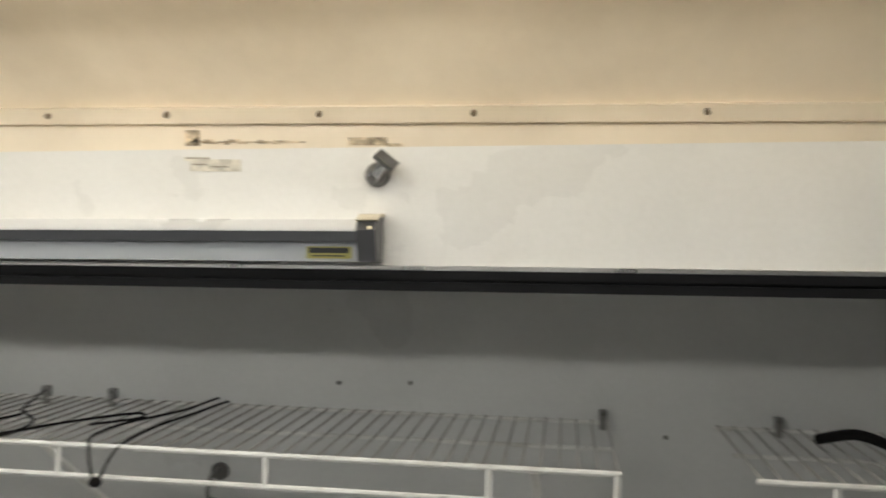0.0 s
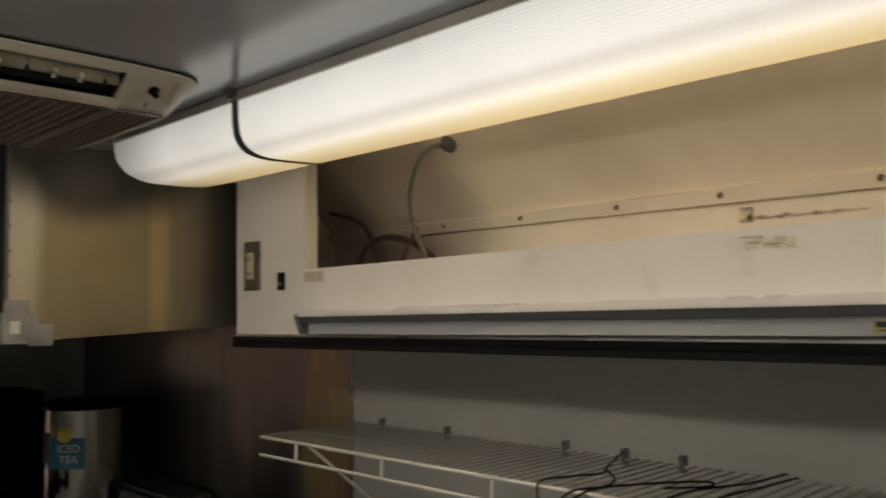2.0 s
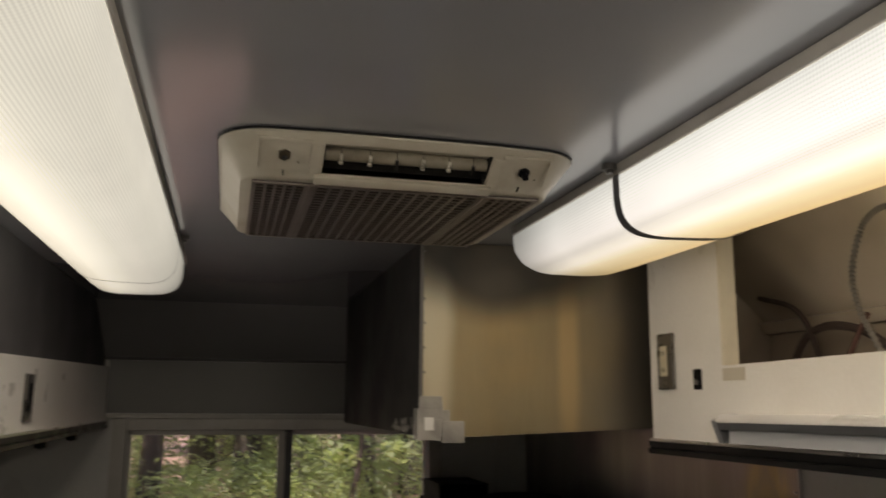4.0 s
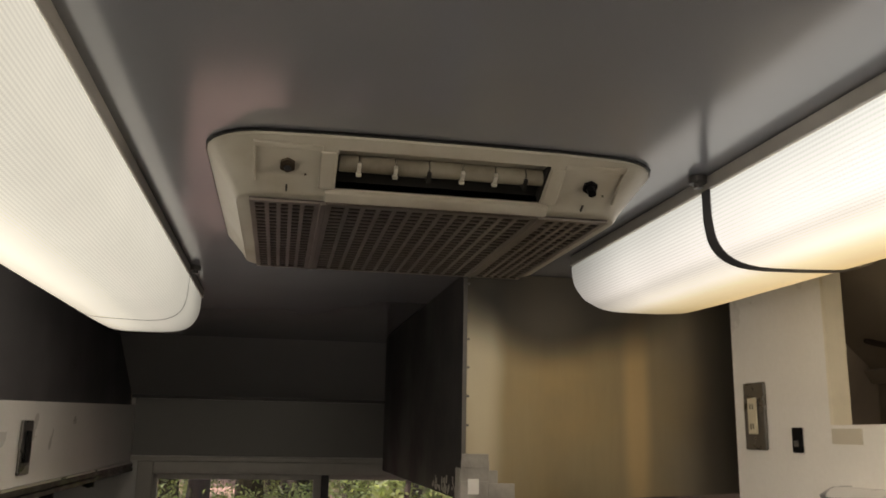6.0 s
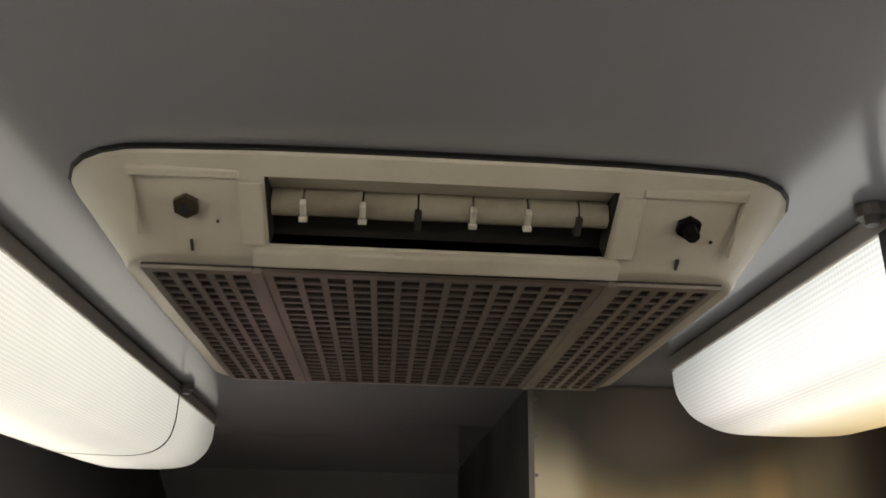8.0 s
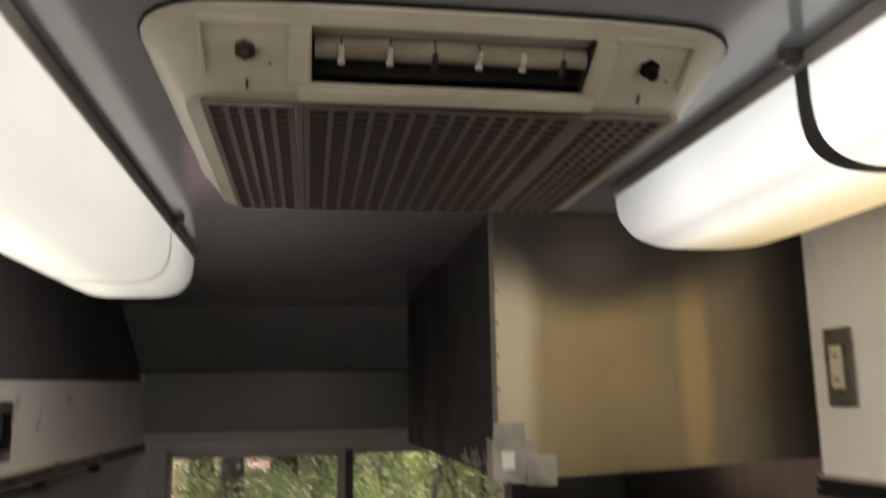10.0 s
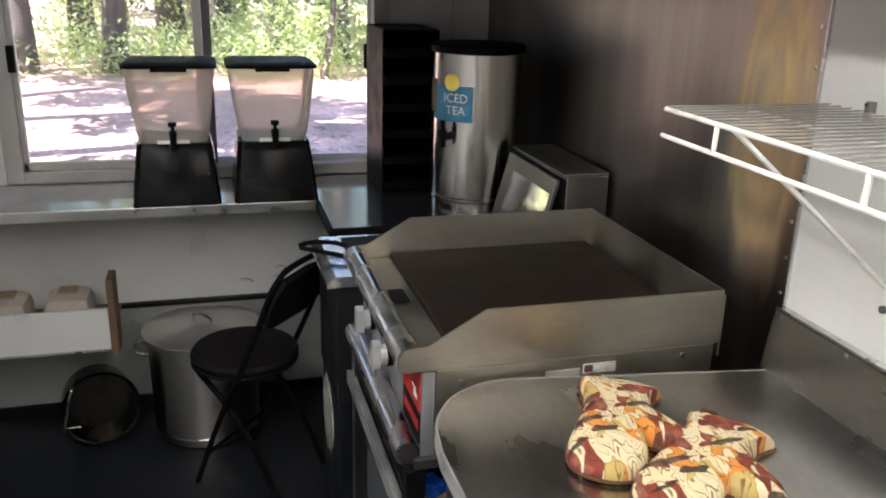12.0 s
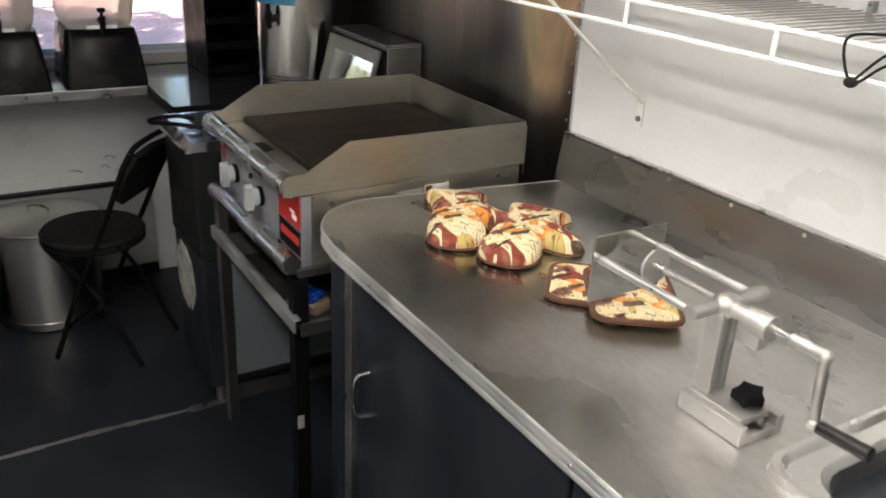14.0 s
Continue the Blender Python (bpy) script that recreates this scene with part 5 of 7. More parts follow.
# ======== wire shelves on the wall ========
def wire_shelf(x0, x1, posts, label, clips, brackets):
    th = thing("wire_shelf", ((x0 + x1) / 2, YR, 1.45), label, "wire shelf", "wire shelves on the wall")
    yf, yb, zt, zl = 1.240, YR - 0.010, 1.452, 1.408
    for name, y, z, r in (("front_rod", yf, zt, 0.0042), ("lip_rod", yf - 0.002, zl, 0.0042), ("back_rod", yb, zt, 0.0034), ("mid_rod", 1.40, zt - 0.006, 0.0034)):
        part(name, tube(bmesh.new(), [(x0, y, z), (x1, y, z)], r, 8), M_WIRE, th, smooth=True)
    n = int((x1 - x0) / 0.0255)
    wire = None
    for k in range(n + 1):
        dx = (x1 - x0 - 0.008) * k / n
        if wire is None:
            wire = part("deck_wire", tube(bmesh.new(), [(x0 + 0.004, yf, zt + 0.004), (x0 + 0.004, yb, zt + 0.004)], 0.0017, 5), M_WIRED, th, "", True)
        else:
            w = new("deck_wire", wire.data)
            w.parent = th
            w.location = (dx, 0, 0)
    for x in posts:
        part("lip_post", tube(bmesh.new(), [(x, yf, zt), (x, yf - 0.002, zl)], 0.0042, 8), M_WIRE, th, smooth=True)
    for x in clips:
        bm = boxes((x - 0.006, x + 0.006, YR - 0.016, YR - 0.0005, zt - 0.012, zt + 0.022), bev=0.002)
        c = part("wall_clip", bm, M_FRY, th, "grey wall clip")
        bm = bmesh.new()
        rod(bm, (x, YR - 0.016, zt + 0.016), (x, YR - 0.019, zt + 0.016), 0.003, 8)
        part("clip_screw", bm, M_DSTEEL, c)
    for x in brackets:
        bm = bmesh.new()
        a, b = Vector((x - 0.02, yf + 0.012, zt - 0.006)), Vector((x, YR - 0.008, 1.185))
        m = basis((a + b) / 2, (b - a), (1, 0, 0))
        L = (b - a).length
        box(bm, -L / 2, L / 2, -0.006, 0.006, -0.003, 0.003, 0.0008, m)
        br = part("brace", bm, M_WIRE, th, "white diagonal brace")
        part("brace_foot", boxes((x - 0.009, x + 0.009, YR - 0.006, YR - 0.0008, 1.128, 1.190), bev=0.0015), M_WIRE, br)
        bm = bmesh.new()
        rod(bm, (x, YR - 0.006, 1.147), (x, YR - 0.011, 1.147), 0.0065, 10)
        part("brace_bolt", bm, M_DSTEEL, br, "dark bolt")
    return th


P0, PS = -1.593, 0.3145
wire_shelf(-1.745, 0.155, [P0 + PS * k for k in range(6)] + [0.150], "long white coated wire shelf with a front lip on the wall",
           (-1.649, -1.402, -1.034, -0.882, -0.749, 0.145), (-1.541, -0.66, 0.06))
wire_shelf(0.328, 1.75, [0.425, 0.74, 1.05, 1.37, 1.68], "second white coated wire shelf further along the wall", (0.43, 1.0, 1.6), (0.55, 1.5))

# dark cord wound over the shelf
cd = thing("tangled_cord", (-0.85, 1.24, 1.45), "thin black cord knotted loosely round the shelf lip", "cord")
loop1 = [(-0.882, 1.556, 1.466), (-0.83, 1.42, 1.462), (-0.80, 1.36, 1.463), (-0.83, 1.30, 1.462), (-0.85, 1.235, 1.457), (-0.826, 1.228, 1.404), (-0.79, 1.232, 1.43), (-0.75, 1.236, 1.456), (-0.74, 1.31, 1.463), (-0.81, 1.39, 1.464)]
loop2 = [(-0.826, 1.229, 1.405), (-0.78, 1.234, 1.452), (-0.73, 1.27, 1.462), (-0.68, 1.35, 1.463), (-0.62, 1.415, 1.463), (-0.60, 1.38, 1.463), (-0.65, 1.32, 1.463)]
loop3 = [(-0.54, 1.555, 1.466), (-0.56, 1.45, 1.463), (-0.60, 1.36, 1.462), (-0.61, 1.29, 1.462), (-0.60, 1.236, 1.457), (-0.585, 1.228, 1.404), (-0.555, 1.234, 1.452), (-0.545, 1.32, 1.463), (-0.53, 1.44, 1.463), (-0.515, 1.54, 1.464)]
for lp in (loop1, loop2, loop3):
    part("strand", tube(bmesh.new(), smooth_path(lp, 8), 0.0021, 7), M_CORD, cd, smooth=True)
for p in ((-0.826, 1.228, 1.404), (-0.585, 1.228, 1.403)):
    bm = bmesh.new()
    bmesh.ops.create_icosphere(bm, subdivisions=2, radius=0.0085, matrix=Matrix.Translation(p) @ Matrix.Diagonal((1.2, 1, 0.9, 1)))
    part("knot", bm, M_CORD, cd, smooth=True)
hk = thing("cup_hook", (-0.54, 1.555, 1.30), "dark metal hook screwed to the wall under the shelf", "hook")
bm = tube(bmesh.new(), smooth_path([(-0.54, YR - 0.001, 1.335), (-0.54, YR - 0.03, 1.335), (-0.54, YR - 0.055, 1.315), (-0.54, YR - 0.05, 1.29), (-0.54, YR - 0.03, 1.288)], 6), 0.0035, 7)
part("hook", bm, M_DSTEEL, hk, smooth=True)
bm = bmesh.new()
rod(bm, (-0.54, YR - 0.0005, 1.330), (-0.54, YR - 0.006, 1.330), 0.016, 16)
part("hook_plate", bm, M_DSTEEL, hk)
c2 = thing("black_cable", (0.55, 1.4, 1.46), "short loose black cable lying on the second shelf", "cable")
bm = tube(bmesh.new(), smooth_path([(0.46, 1.45, 1.465), (0.50, 1.40, 1.485), (0.56, 1.40, 1.468), (0.62, 1.44, 1.464), (0.72, 1.42, 1.464)], 8), 0.008, 8)
part("cable", bm, M_CORD, c2, smooth=True)
wp = thing("wall_screw", (-0.3, YR, 1.36), "small dark screw heads standing out of the wall", "screw")
for x, z in ((-0.32, 1.50), (-0.19, 1.505), (0.25, 1.43)):
    bm = bmesh.new()
    rod(bm, (x, YR - 0.0004, z), (x, YR - 0.003, z), 0.004, 8)
    part("screw_head", bm, M_DSTEEL, wp)

# ======== steel worktop and cabinet ========
CT, CF = 0.930, 0.832


def counter_outline(off=0.0, x1=XB):
    """The worktop's free edge, front to left end, set in by off."""
    P = smooth_path([(x, y, 0) for x, y in ((-1.62, CF), (-1.712, 0.847), (-1.780, 0.885), (-1.811, 0.920), (-1.835, 0.970), (-1.841, 1.020))], 4)
    P = [Vector((x1, CF, 0))] + P + [Vector((-1.768, 1.535, 0))]
    out = []
    for k, p in enumerate(P):
        d = (P[min(k + 1, len(P) - 1)] - P[max(k - 1, 0)]).normalized()
        if k == 0:
            d = Vector((-1, 0, 0))
        out.append((p.x + d.y * off, p.y - d.x * off))
    return out


SX0, SX1, SYa, SYb = -0.668, -0.158, 1.064, 1.46        # sink cut-out
wt = thing("worktop", (-0.8, 1.2, CT), "brushed stainless steel worktop with a rounded corner", "worktop")
bm = prism(bmesh.new(), counter_outline(0.0045, SX0) + [(SX0, 1.535)], CT - 0.034, CT)
box(bm, SX0, SX1, CF + 0.0045, SYa, CT - 0.034, CT)
box(bm, SX0, SX1, SYb, 1.535, CT - 0.034, CT)
box(bm, SX1, XB - 0.002, CF + 0.0045, 1.535, CT - 0.034, CT)
part("top", bm, M_TOP, wt)
# moulded metal edge band: three ribs
for k, (z0, z1, o) in enumerate(((CT - 0.009, CT + 0.0015, -0.001), (CT - 0.024, CT - 0.0095, 0.0008), (CT - 0.034, CT - 0.0245, -0.001))):
    bm = bmesh.new()
    outer, inner = counter_outline(o), counter_outline(0.0025)
    mid = counter_outline(o + 0.0025)
    inner = counter_outline(o + 0.004)
    V0 = [[bm.verts.new((x, y, z)) for x, y in ring] for ring, z in ((mid, z0), (outer, z0 + 0.002), (outer, z1 - 0.004), (mid, z1), (inner, z1), (inner, z0))]
    for a in range(6):
        A, B = V0[a], V0[(a + 1) % 6]
        for i in range(len(A) - 1):
            bm.faces.new((A[i], A[i + 1], B[i + 1], B[i]))
    bmesh.ops.recalc_face_normals(bm, faces=bm.faces[:])
    part("edge_band", bm, M_BAND, wt, "ribbed aluminium edge band", True)
for k in range(24):
    x = -1.60 + k * 0.152
    if x < XB - 0.05:
        part("band_screw", rod(bmesh.new(), (x, CF + 0.001, CT - 0.0168), (x, CF - 0.0008, CT - 0.0168), 0.003, 8), M_ALU, wt)
sb = thing("splashback", (-0.5, 1.55, CT), "stainless steel splashback strip screwed above the worktop", "splashback")
part("strip", profile_x(bmesh.new(), [(1.535, CT - 0.02), (1.535, CT + 0.002), (1.552, CT + 0.118), (1.556, 1.052), (YR - 0.001, 1.052), (YR - 0.001, CT - 0.02)], -1.785, XB - 0.002), M_SPLASH, sb)
part("cap", boxes((-1.785, XB - 0.003, 1.553, YR - 0.001, 1.0525, 1.0565)), M_ALU, sb)
for k in range(14):
    x = -1.765 + k * 0.178
    bm = bmesh.new()
    rod(bm, (x, 1.5545, 1.043), (x, 1.5495, 1.043), 0.0045, 8)
    part("screw", bm, M_ALU, sb)

cb = thing("base_cabinet", (-1.0, 1.1, 0.0), "dark navy laminate base cabinet under the steel worktop", "base cabinet")
bm = bmesh.new()
pts = [(-1.575, CF + 0.022)] + [p for p in counter_outline(0.022) if p[0] < -1.60] + [(-1.575, 1.530)]
prism(bm, pts, 0.0, CT - 0.041)
part("corner_body", bm, M_NAVY, cb, smooth=True)
part("carcass", boxes((-1.574, XB - 0.004, CF + 0.05, 1.53, 0.0, CT - 0.041)), M_NAVY, cb)
part("corner_trim", boxes((-1.580, -1.548, CF + 0.010, CF + 0.050, 0.0, CT - 0.042), bev=0.002), M_ALU, cb, "upright aluminium edge trim")
for z in (0.12, 0.36, 0.60, 0.84):
    part("trim_screw", rod(bmesh.new(), (-1.564, CF + 0.0105, z), (-1.564, CF + 0.0085, z), 0.0035, 8), M_CHROME, cb)
for a, b in ((-1.522, -0.86), (-0.85, -0.24), (-0.23, 0.38), (0.39, 1.0)):
    d = part("door", boxes((a, b, CF + 0.020, CF + 0.049, 0.06, CT - 0.055), bev=0.003), M_NAVY, cb, "navy door")
    if a < -1.4:
        bm = tube(bmesh.new(), smooth_path([(a + 0.045, CF + 0.019, 0.700), (a + 0.040, CF - 0.004, 0.694), (a + 0.036, CF - 0.012, 0.674), (a + 0.035, CF - 0.015, 0.646), (a + 0.036, CF - 0.012, 0.618), (a + 0.040, CF - 0.004, 0.598), (a + 0.045, CF + 0.019, 0.592)], 6), 0.004, 8)
        h = part("handle", bm, M_CHROME, d, "chrome pull handle", True)
part("stile", boxes((-1.547, -1.524, CF + 0.028, CF + 0.049, 0.0, CT - 0.045)), M_NAVY, cb)

# sink
sk = thing("sink", (-0.41, 1.26, CT), "stainless steel drop-in sink with a raised rim", "sink")


def rrect(x0, x1, y0, y1, r, n=6):
    out = []
    for cx, cy, a0 in ((x1 - r, y1 - r, 0), (x0 + r, y1 - r, 90), (x0 + r, y0 + r, 180), (x1 - r, y0 + r, 270)):
        for k in range(n + 1):
            a = radians(a0 + 90 * k / n)
            out.append((cx + r * math.cos(a), cy + r * math.sin(a)))
    return out


bm = bmesh.new()
RS = [(rrect(-0.708, -0.118, 1.032, 1.492, 0.045), CT + 0.0005), (rrect(-0.705, -0.121, 1.035, 1.489, 0.043), CT + 0.013), (rrect(-0.696, -0.130, 1.044, 1.480, 0.041), CT + 0.014), (rrect(-0.689, -0.137, 1.051, 1.473, 0.04), CT + 0.004),
      (rrect(-0.662, -0.164, 1.070, 1.454, 0.060), CT + 0.003), (rrect(-0.654, -0.172, 1.078, 1.446, 0.065), CT - 0.008), (rrect(-0.643, -0.183, 1.089, 1.435, 0.07), CT - 0.17), (rrect(-0.59, -0.236, 1.13, 1.39, 0.06), CT - 0.19)]
# basin gets darker steel than the rim, standing for shade in the bowl
for name, rr, mm in (("rim", RS[:6], mat("bright_sink_rim", (0.76, 0.75, 0.73), 0.22, 1.0, 0.06, 12, 0.03, 60)), ("basin", RS[5:], M_FRY)):
    bm = bmesh.new()
    rings = [[bm.verts.new((x, y, z)) for x, y in p] for p, z in rr]
    for A, B in zip(rings, rings[1:]):
        for k in range(len(A)):
            bm.faces.new((A[k], A[(k + 1) % len(A)], B[(k + 1) % len(A)], B[k]))
    if name == "basin":
        bm.faces.new(rings[-1])
    bmesh.ops.recalc_face_normals(bm, faces=bm.faces[:])
    part(name, bm, mm, sk, smooth=True)
bm = lathe(bmesh.new(), [(0, 0.002), (0.02, 0.002), (0.03, 0.005), (0.036, 0.0)], 24, Matrix.Translation((-0.41, 1.26, CT - 0.19)))
part("drain", bm, M_CHROME, sk, smooth=True)

# ======== apple corer on the worktop ========
co = thing("hand_crank_slicer", (-0.80, 1.09, CT), "cast aluminium hand-crank slicer with a black grip", "food slicer")
bm = bmesh.new()
box(bm, -0.862, -0.745, 1.047, 1.062, CT + 0.0005, CT + 0.030, 0.002)
box(bm, -0.862, -0.745, 1.122, 1.137, CT + 0.0005, CT + 0.030, 0.002)
box(bm, -0.861, -0.760, 1.0625, 1.1215, CT + 0.020, CT + 0.031, 0.002)
box(bm, -0.7595, -0.746, 1.0625, 1.1215, CT + 0.0005, CT + 0.012, 0.001)
part("base", bm, M_CAST, co)
bm = bmesh.new()
m = basis((-0.846, 1.092, CT + 0.028), (1, 0, 0), (0, 1, 0))
for s in (-1, 1):
    box(bm, -0.014, 0.014, s * 0.0135 - 0.0045, s * 0.0135 + 0.0045, 0.0, 0.132, 0.002, m)
box(bm, -0.006, 0.006, -0.009, 0.009, 0.0, 0.132, 0.001, m)
part("upright", bm, M_CAST, co)
bm = bmesh.new()
HZc = 1.094
rod(bm, (-0.850, 1.026, HZc), (-0.850, 1.176, HZc), 0.0115, 14)
bmesh.ops.create_icosphere(bm, subdivisions=2, radius=0.022, matrix=Matrix.Translation((-0.846, 1.094, HZc)) @ Matrix.Diagonal((1.0, 1.1, 0.9, 1)))
part("cross_head", bm, M_CAST, co, smooth=True)
bm = bmesh.new()
rod(bm, (-0.838, 1.094, HZc), (-0.800, 1.094, HZc), 0.012, 16)
rod(bm, (-0.802, 1.094, HZc), (-0.765, 1.094, HZc), 0.019, 20)
box(bm, -0.815, -0.775, 1.083, 1.105, HZc - 0.038, HZc - 0.004, 0.004)
part("bearing", bm, M_CAST, co, smooth=True)
for y in (1.034, 1.158):
    bm = bmesh.new()
    rod(bm, (-1.045, y, HZc), (-0.845, y, HZc), 0.0068, 12)
    part("guide_rod", bm, M_ALU, co, smooth=True)
bm = bmesh.new()
rod(bm, (-0.985, 1.094, HZc + 0.002), (-0.688, 1.094, HZc + 0.002), 0.0058, 12)
part("shaft", bm, M_CHROME, co, smooth=True)
bm = bmesh.new()
rod(bm, (-0.990, 1.094, HZc + 0.001), (-0.985, 1.094, HZc + 0.001), 0.028, 24)
part("blade_ring", bm, M_CAST, co, "round slicing blade holder")
bm = box(bmesh.new(), -1.0485, -1.0455, 1.018, 1.170, 1.022, 1.134, 0.001)
part("pusher_plate", bm, M_PLATE, co, "flat polished steel plate")
bm = bmesh.new()
rod(bm, (-1.045, 1.094, 1.098), (-1.030, 1.094, 1.098), 0.004, 8)
part("plate_pin", bm, M_DSTEEL, co)
bm = bmesh.new()
rod(bm, (-0.735, 1.094, HZc + 0.002), (-0.688, 1.094, HZc + 0.002), 0.009, 14)
bmesh.ops.create_icosphere(bm, subdivisions=2, radius=0.0105, matrix=Matrix.Translation((-0.684, 1.094, HZc + 0.002)))
tube(bm, [(-0.684, 1.094, HZc + 0.002), (-0.682, 1.096, 1.04), (-0.680, 1.098, 0.998)], 0.0075, 10)
bmesh.ops.create_icosphere(bm, subdivisions=2, radius=0.011, matrix=Matrix.Translation((-0.680, 1.098, 0.996)))
ck = part("crank_arm", bm, M_CAST, co, smooth=True)
bm = bmesh.new()
rod(bm, (-0.671, 1.098, 0.996), (-0.600, 1.100, 0.999), 0.0095, 16, 0.0105)
part("grip", bm, M_GRIP, ck, "black crank grip", True)
kn = [(0.024 * (1.0 if k % 2 == 0 else 0.72) * math.cos(radians(36 * k)), 0.026 * (1.0 if k % 2 == 0 else 0.72) * math.sin(radians(36 * k))) for k in range(10)]
bm = prism(bmesh.new(), kn, 0.0, 0.016, Matrix.Translation((-0.792, 1.112, CT + 0.0335)) @ pose(0, 0, 0, 4, 3, 10), 0.003)
part("clamp_knob", bm, M_BLACK, co, "black star knob", True)
bm = bmesh.new()
rod(bm, (-0.806, 1.118, CT + 0.045), (-0.805, 1.110, CT + 0.016), 0.005, 10)
rod(bm, (-0.775, 1.10, CT + 0.020), (-0.752, 1.10, CT + 0.020), 0.006, 10)
part("clamp_bolt", bm, M_DSTEEL, co)


# ======== oven mitts and pot holders ========
def mitt(loc, turn, flip, label, lift, tilt=0):
    """A quilted mitt lying flat: cuff at -x, fingers at +x, thumb at one side."""
    out = [(-0.158, -0.064), (-0.10, -0.058), (-0.03, -0.052), (0.05, -0.062), (0.105, -0.060), (0.138, -0.038), (0.148, 0.0), (0.140, 0.036), (0.112, 0.058), (0.07, 0.062), (0.03, 0.056),
           (0.036, 0.085), (0.034, 0.118), (0.012, 0.134), (-0.016, 0.126), (-0.040, 0.095), (-0.064, 0.062), (-0.11, 0.058), (-0.158, 0.066)]
    P = [Vector((x, y * flip, 0)) for x, y in out]
    if flip < 0:
        P = P[::-1]
    loop = []
    N = len(P)
    for i in range(N):
        a, b, c, d = P[i - 1], P[i], P[(i + 1) % N], P[(i + 2) % N]
        for k in range(3):
            t = k / 3
            loop.append(0.5 * ((2 * b) + (c - a) * t + (2 * a - 5 * b + 4 * c - d) * t * t + (3 * b - a - 3 * c + d) * t ** 3))
    cen = Vector((0.0, 0.01 * flip, 0))
    th = thing("oven_mitt", loc, label, "oven mitt", "oven mitts on the worktop")
    m = Matrix.Translation(loc) @ pose(0, 0, 0, 0, tilt, turn)
    bm = bmesh.new()
    rings = []
    for s, h in ((0.975, 0.001), (1.0, 0.010), (0.99, 0.020), (0.94, 0.030), (0.80, 0.038), (0.5, 0.042), (0.2, 0.043)):
        rings.append([bm.verts.new(m @ (cen + (p - cen) * s + Vector((0, 0, h + lift + (0.006 * noise.noise(p * s * 28 + Vector((0, 0, turn))) + 0.002 * math.sin((p * s).x * 95)) * (h > 0.015))))) for p in loop])
    for A, B in zip(rings, rings[1:]):
        for k in range(len(A)):
            bm.faces.new((A[k], A[(k + 1) % len(A)], B[(k + 1) % len(A)], B[k]))
    bm.faces.new(rings[0][::-1])
    bm.faces.new(rings[-1])
    bmesh.ops.recalc_face_normals(bm, faces=bm.faces[:])
    part("quilted_body", bm, M_PATCH, th, smooth=True)
    bm = tube(bmesh.new(), [m @ (cen + (p - cen) * 1.004 + Vector((0, 0, 0.006 + lift))) for p in loop], 0.0030, 7, close=True)
    part("binding", bm, M_BROWNB, th, "brown edge binding", True)
    bm = tube(bmesh.new(), smooth_path([m @ Vector(p) for p in ((-0.150, -0.055 * flip, 0.012 + lift), (-0.180, -0.058 * flip, 0.016 + lift), (-0.186, -0.035 * flip, 0.012 + lift), (-0.152, -0.035 * flip, 0.010 + lift))], 5), 0.0035, 6)
    part("hanging_loop", bm, M_BROWNB, th, smooth=True)
    return th


mitt((-1.605, 1.122, CT + 0.001), -31, 1, "patchwork print oven mitt in cream, rust and orange", 0.0)
mitt((-1.462, 1.196, CT + 0.001), -52, 1, "patchwork print oven mitt lying against the other", 0.002)


def pot_holder(loc, turn, sx, sy, lift, label):
    th = thing("pot_holder", loc, label, "pot holder", "pot holders on the worktop")
    m = Matrix.Translation(loc) @ pose(0, 0, 0, 0, 0, turn)
    P = rrect(-sx / 2, sx / 2, -sy / 2, sy / 2, 0.028, 5)
    bm = bmesh.new()
    rings = [[bm.verts.new(m @ Vector((x * s, y * s, h + lift))) for x, y in P] for s, h in ((0.985, 0.0005), (1.0, 0.004), (0.97, 0.010), (0.75, 0.0125), (0.35, 0.013))]
    for A, B in zip(rings, rings[1:]):
        for k in range(len(A)):
            bm.faces.new((A[k], A[(k + 1) % len(A)], B[(k + 1) % len(A)], B[k]))
    bm.faces.new(rings[0][::-1])
    bm.faces.new(rings[-1])
    bmesh.ops.recalc_face_normals(bm, faces=bm.faces[:])
    part("quilted_square", bm, M_PATCH, th, smooth=True)
    part("binding", tube(bmesh.new(), [m @ Vector((x * 1.005, y * 1.005, 0.006 + lift)) for x, y in P], 0.006, 7, close=True), M_BROWNB, th, "brown edge binding", True)
    return th


pot_holder((-1.226, 1.192, CT + 0.001), -43, 0.165, 0.16, 0.0, "square patchwork print pot holder with brown binding")
pot_holder((-1.142, 1.212, CT + 0.001), 55, 0.152, 0.215, 0.0135, "patchwork print pot holder lying over another one")

# ======== griddle and its stand ========
GXa, GXb = -2.463, -1.848
gr = thing("griddle", (-2.155, 1.14, 0.70), "stainless steel gas griddle with a blackened plate and grey knobs", "griddle")
part("body", boxes((GXa + 0.004, GXb - 0.004, 0.885, 1.47, 0.775, 0.955), bev=0.002), M_GSTEEL, gr)
part("plate", boxes((GXa + 0.012, GXb - 0.012, 0.925, 1.455, 0.9555, 0.988), bev=0.004), M_GRID, gr, "blackened cooking plate")
part("trough", boxes((GXa + 0.012, GXb - 0.012, 0.835, 0.9245, 0.9555, 0.972)), M_GSTEEL, gr, "greasy steel front ledge")
part("trough_chute", boxes((-2.225, -2.150, 0.870, 0.906, 0.9725, 0.977), bev=0.002), M_BLACK, gr, "black mouth of the grease chute")
side = [(0.815, 0.958), (0.812, 0.985), (0.822, 1.002), (0.840, 1.006), (0.868, 1.008), (0.978, 1.072), (1.476, 1.072), (1.476, 0.958)]
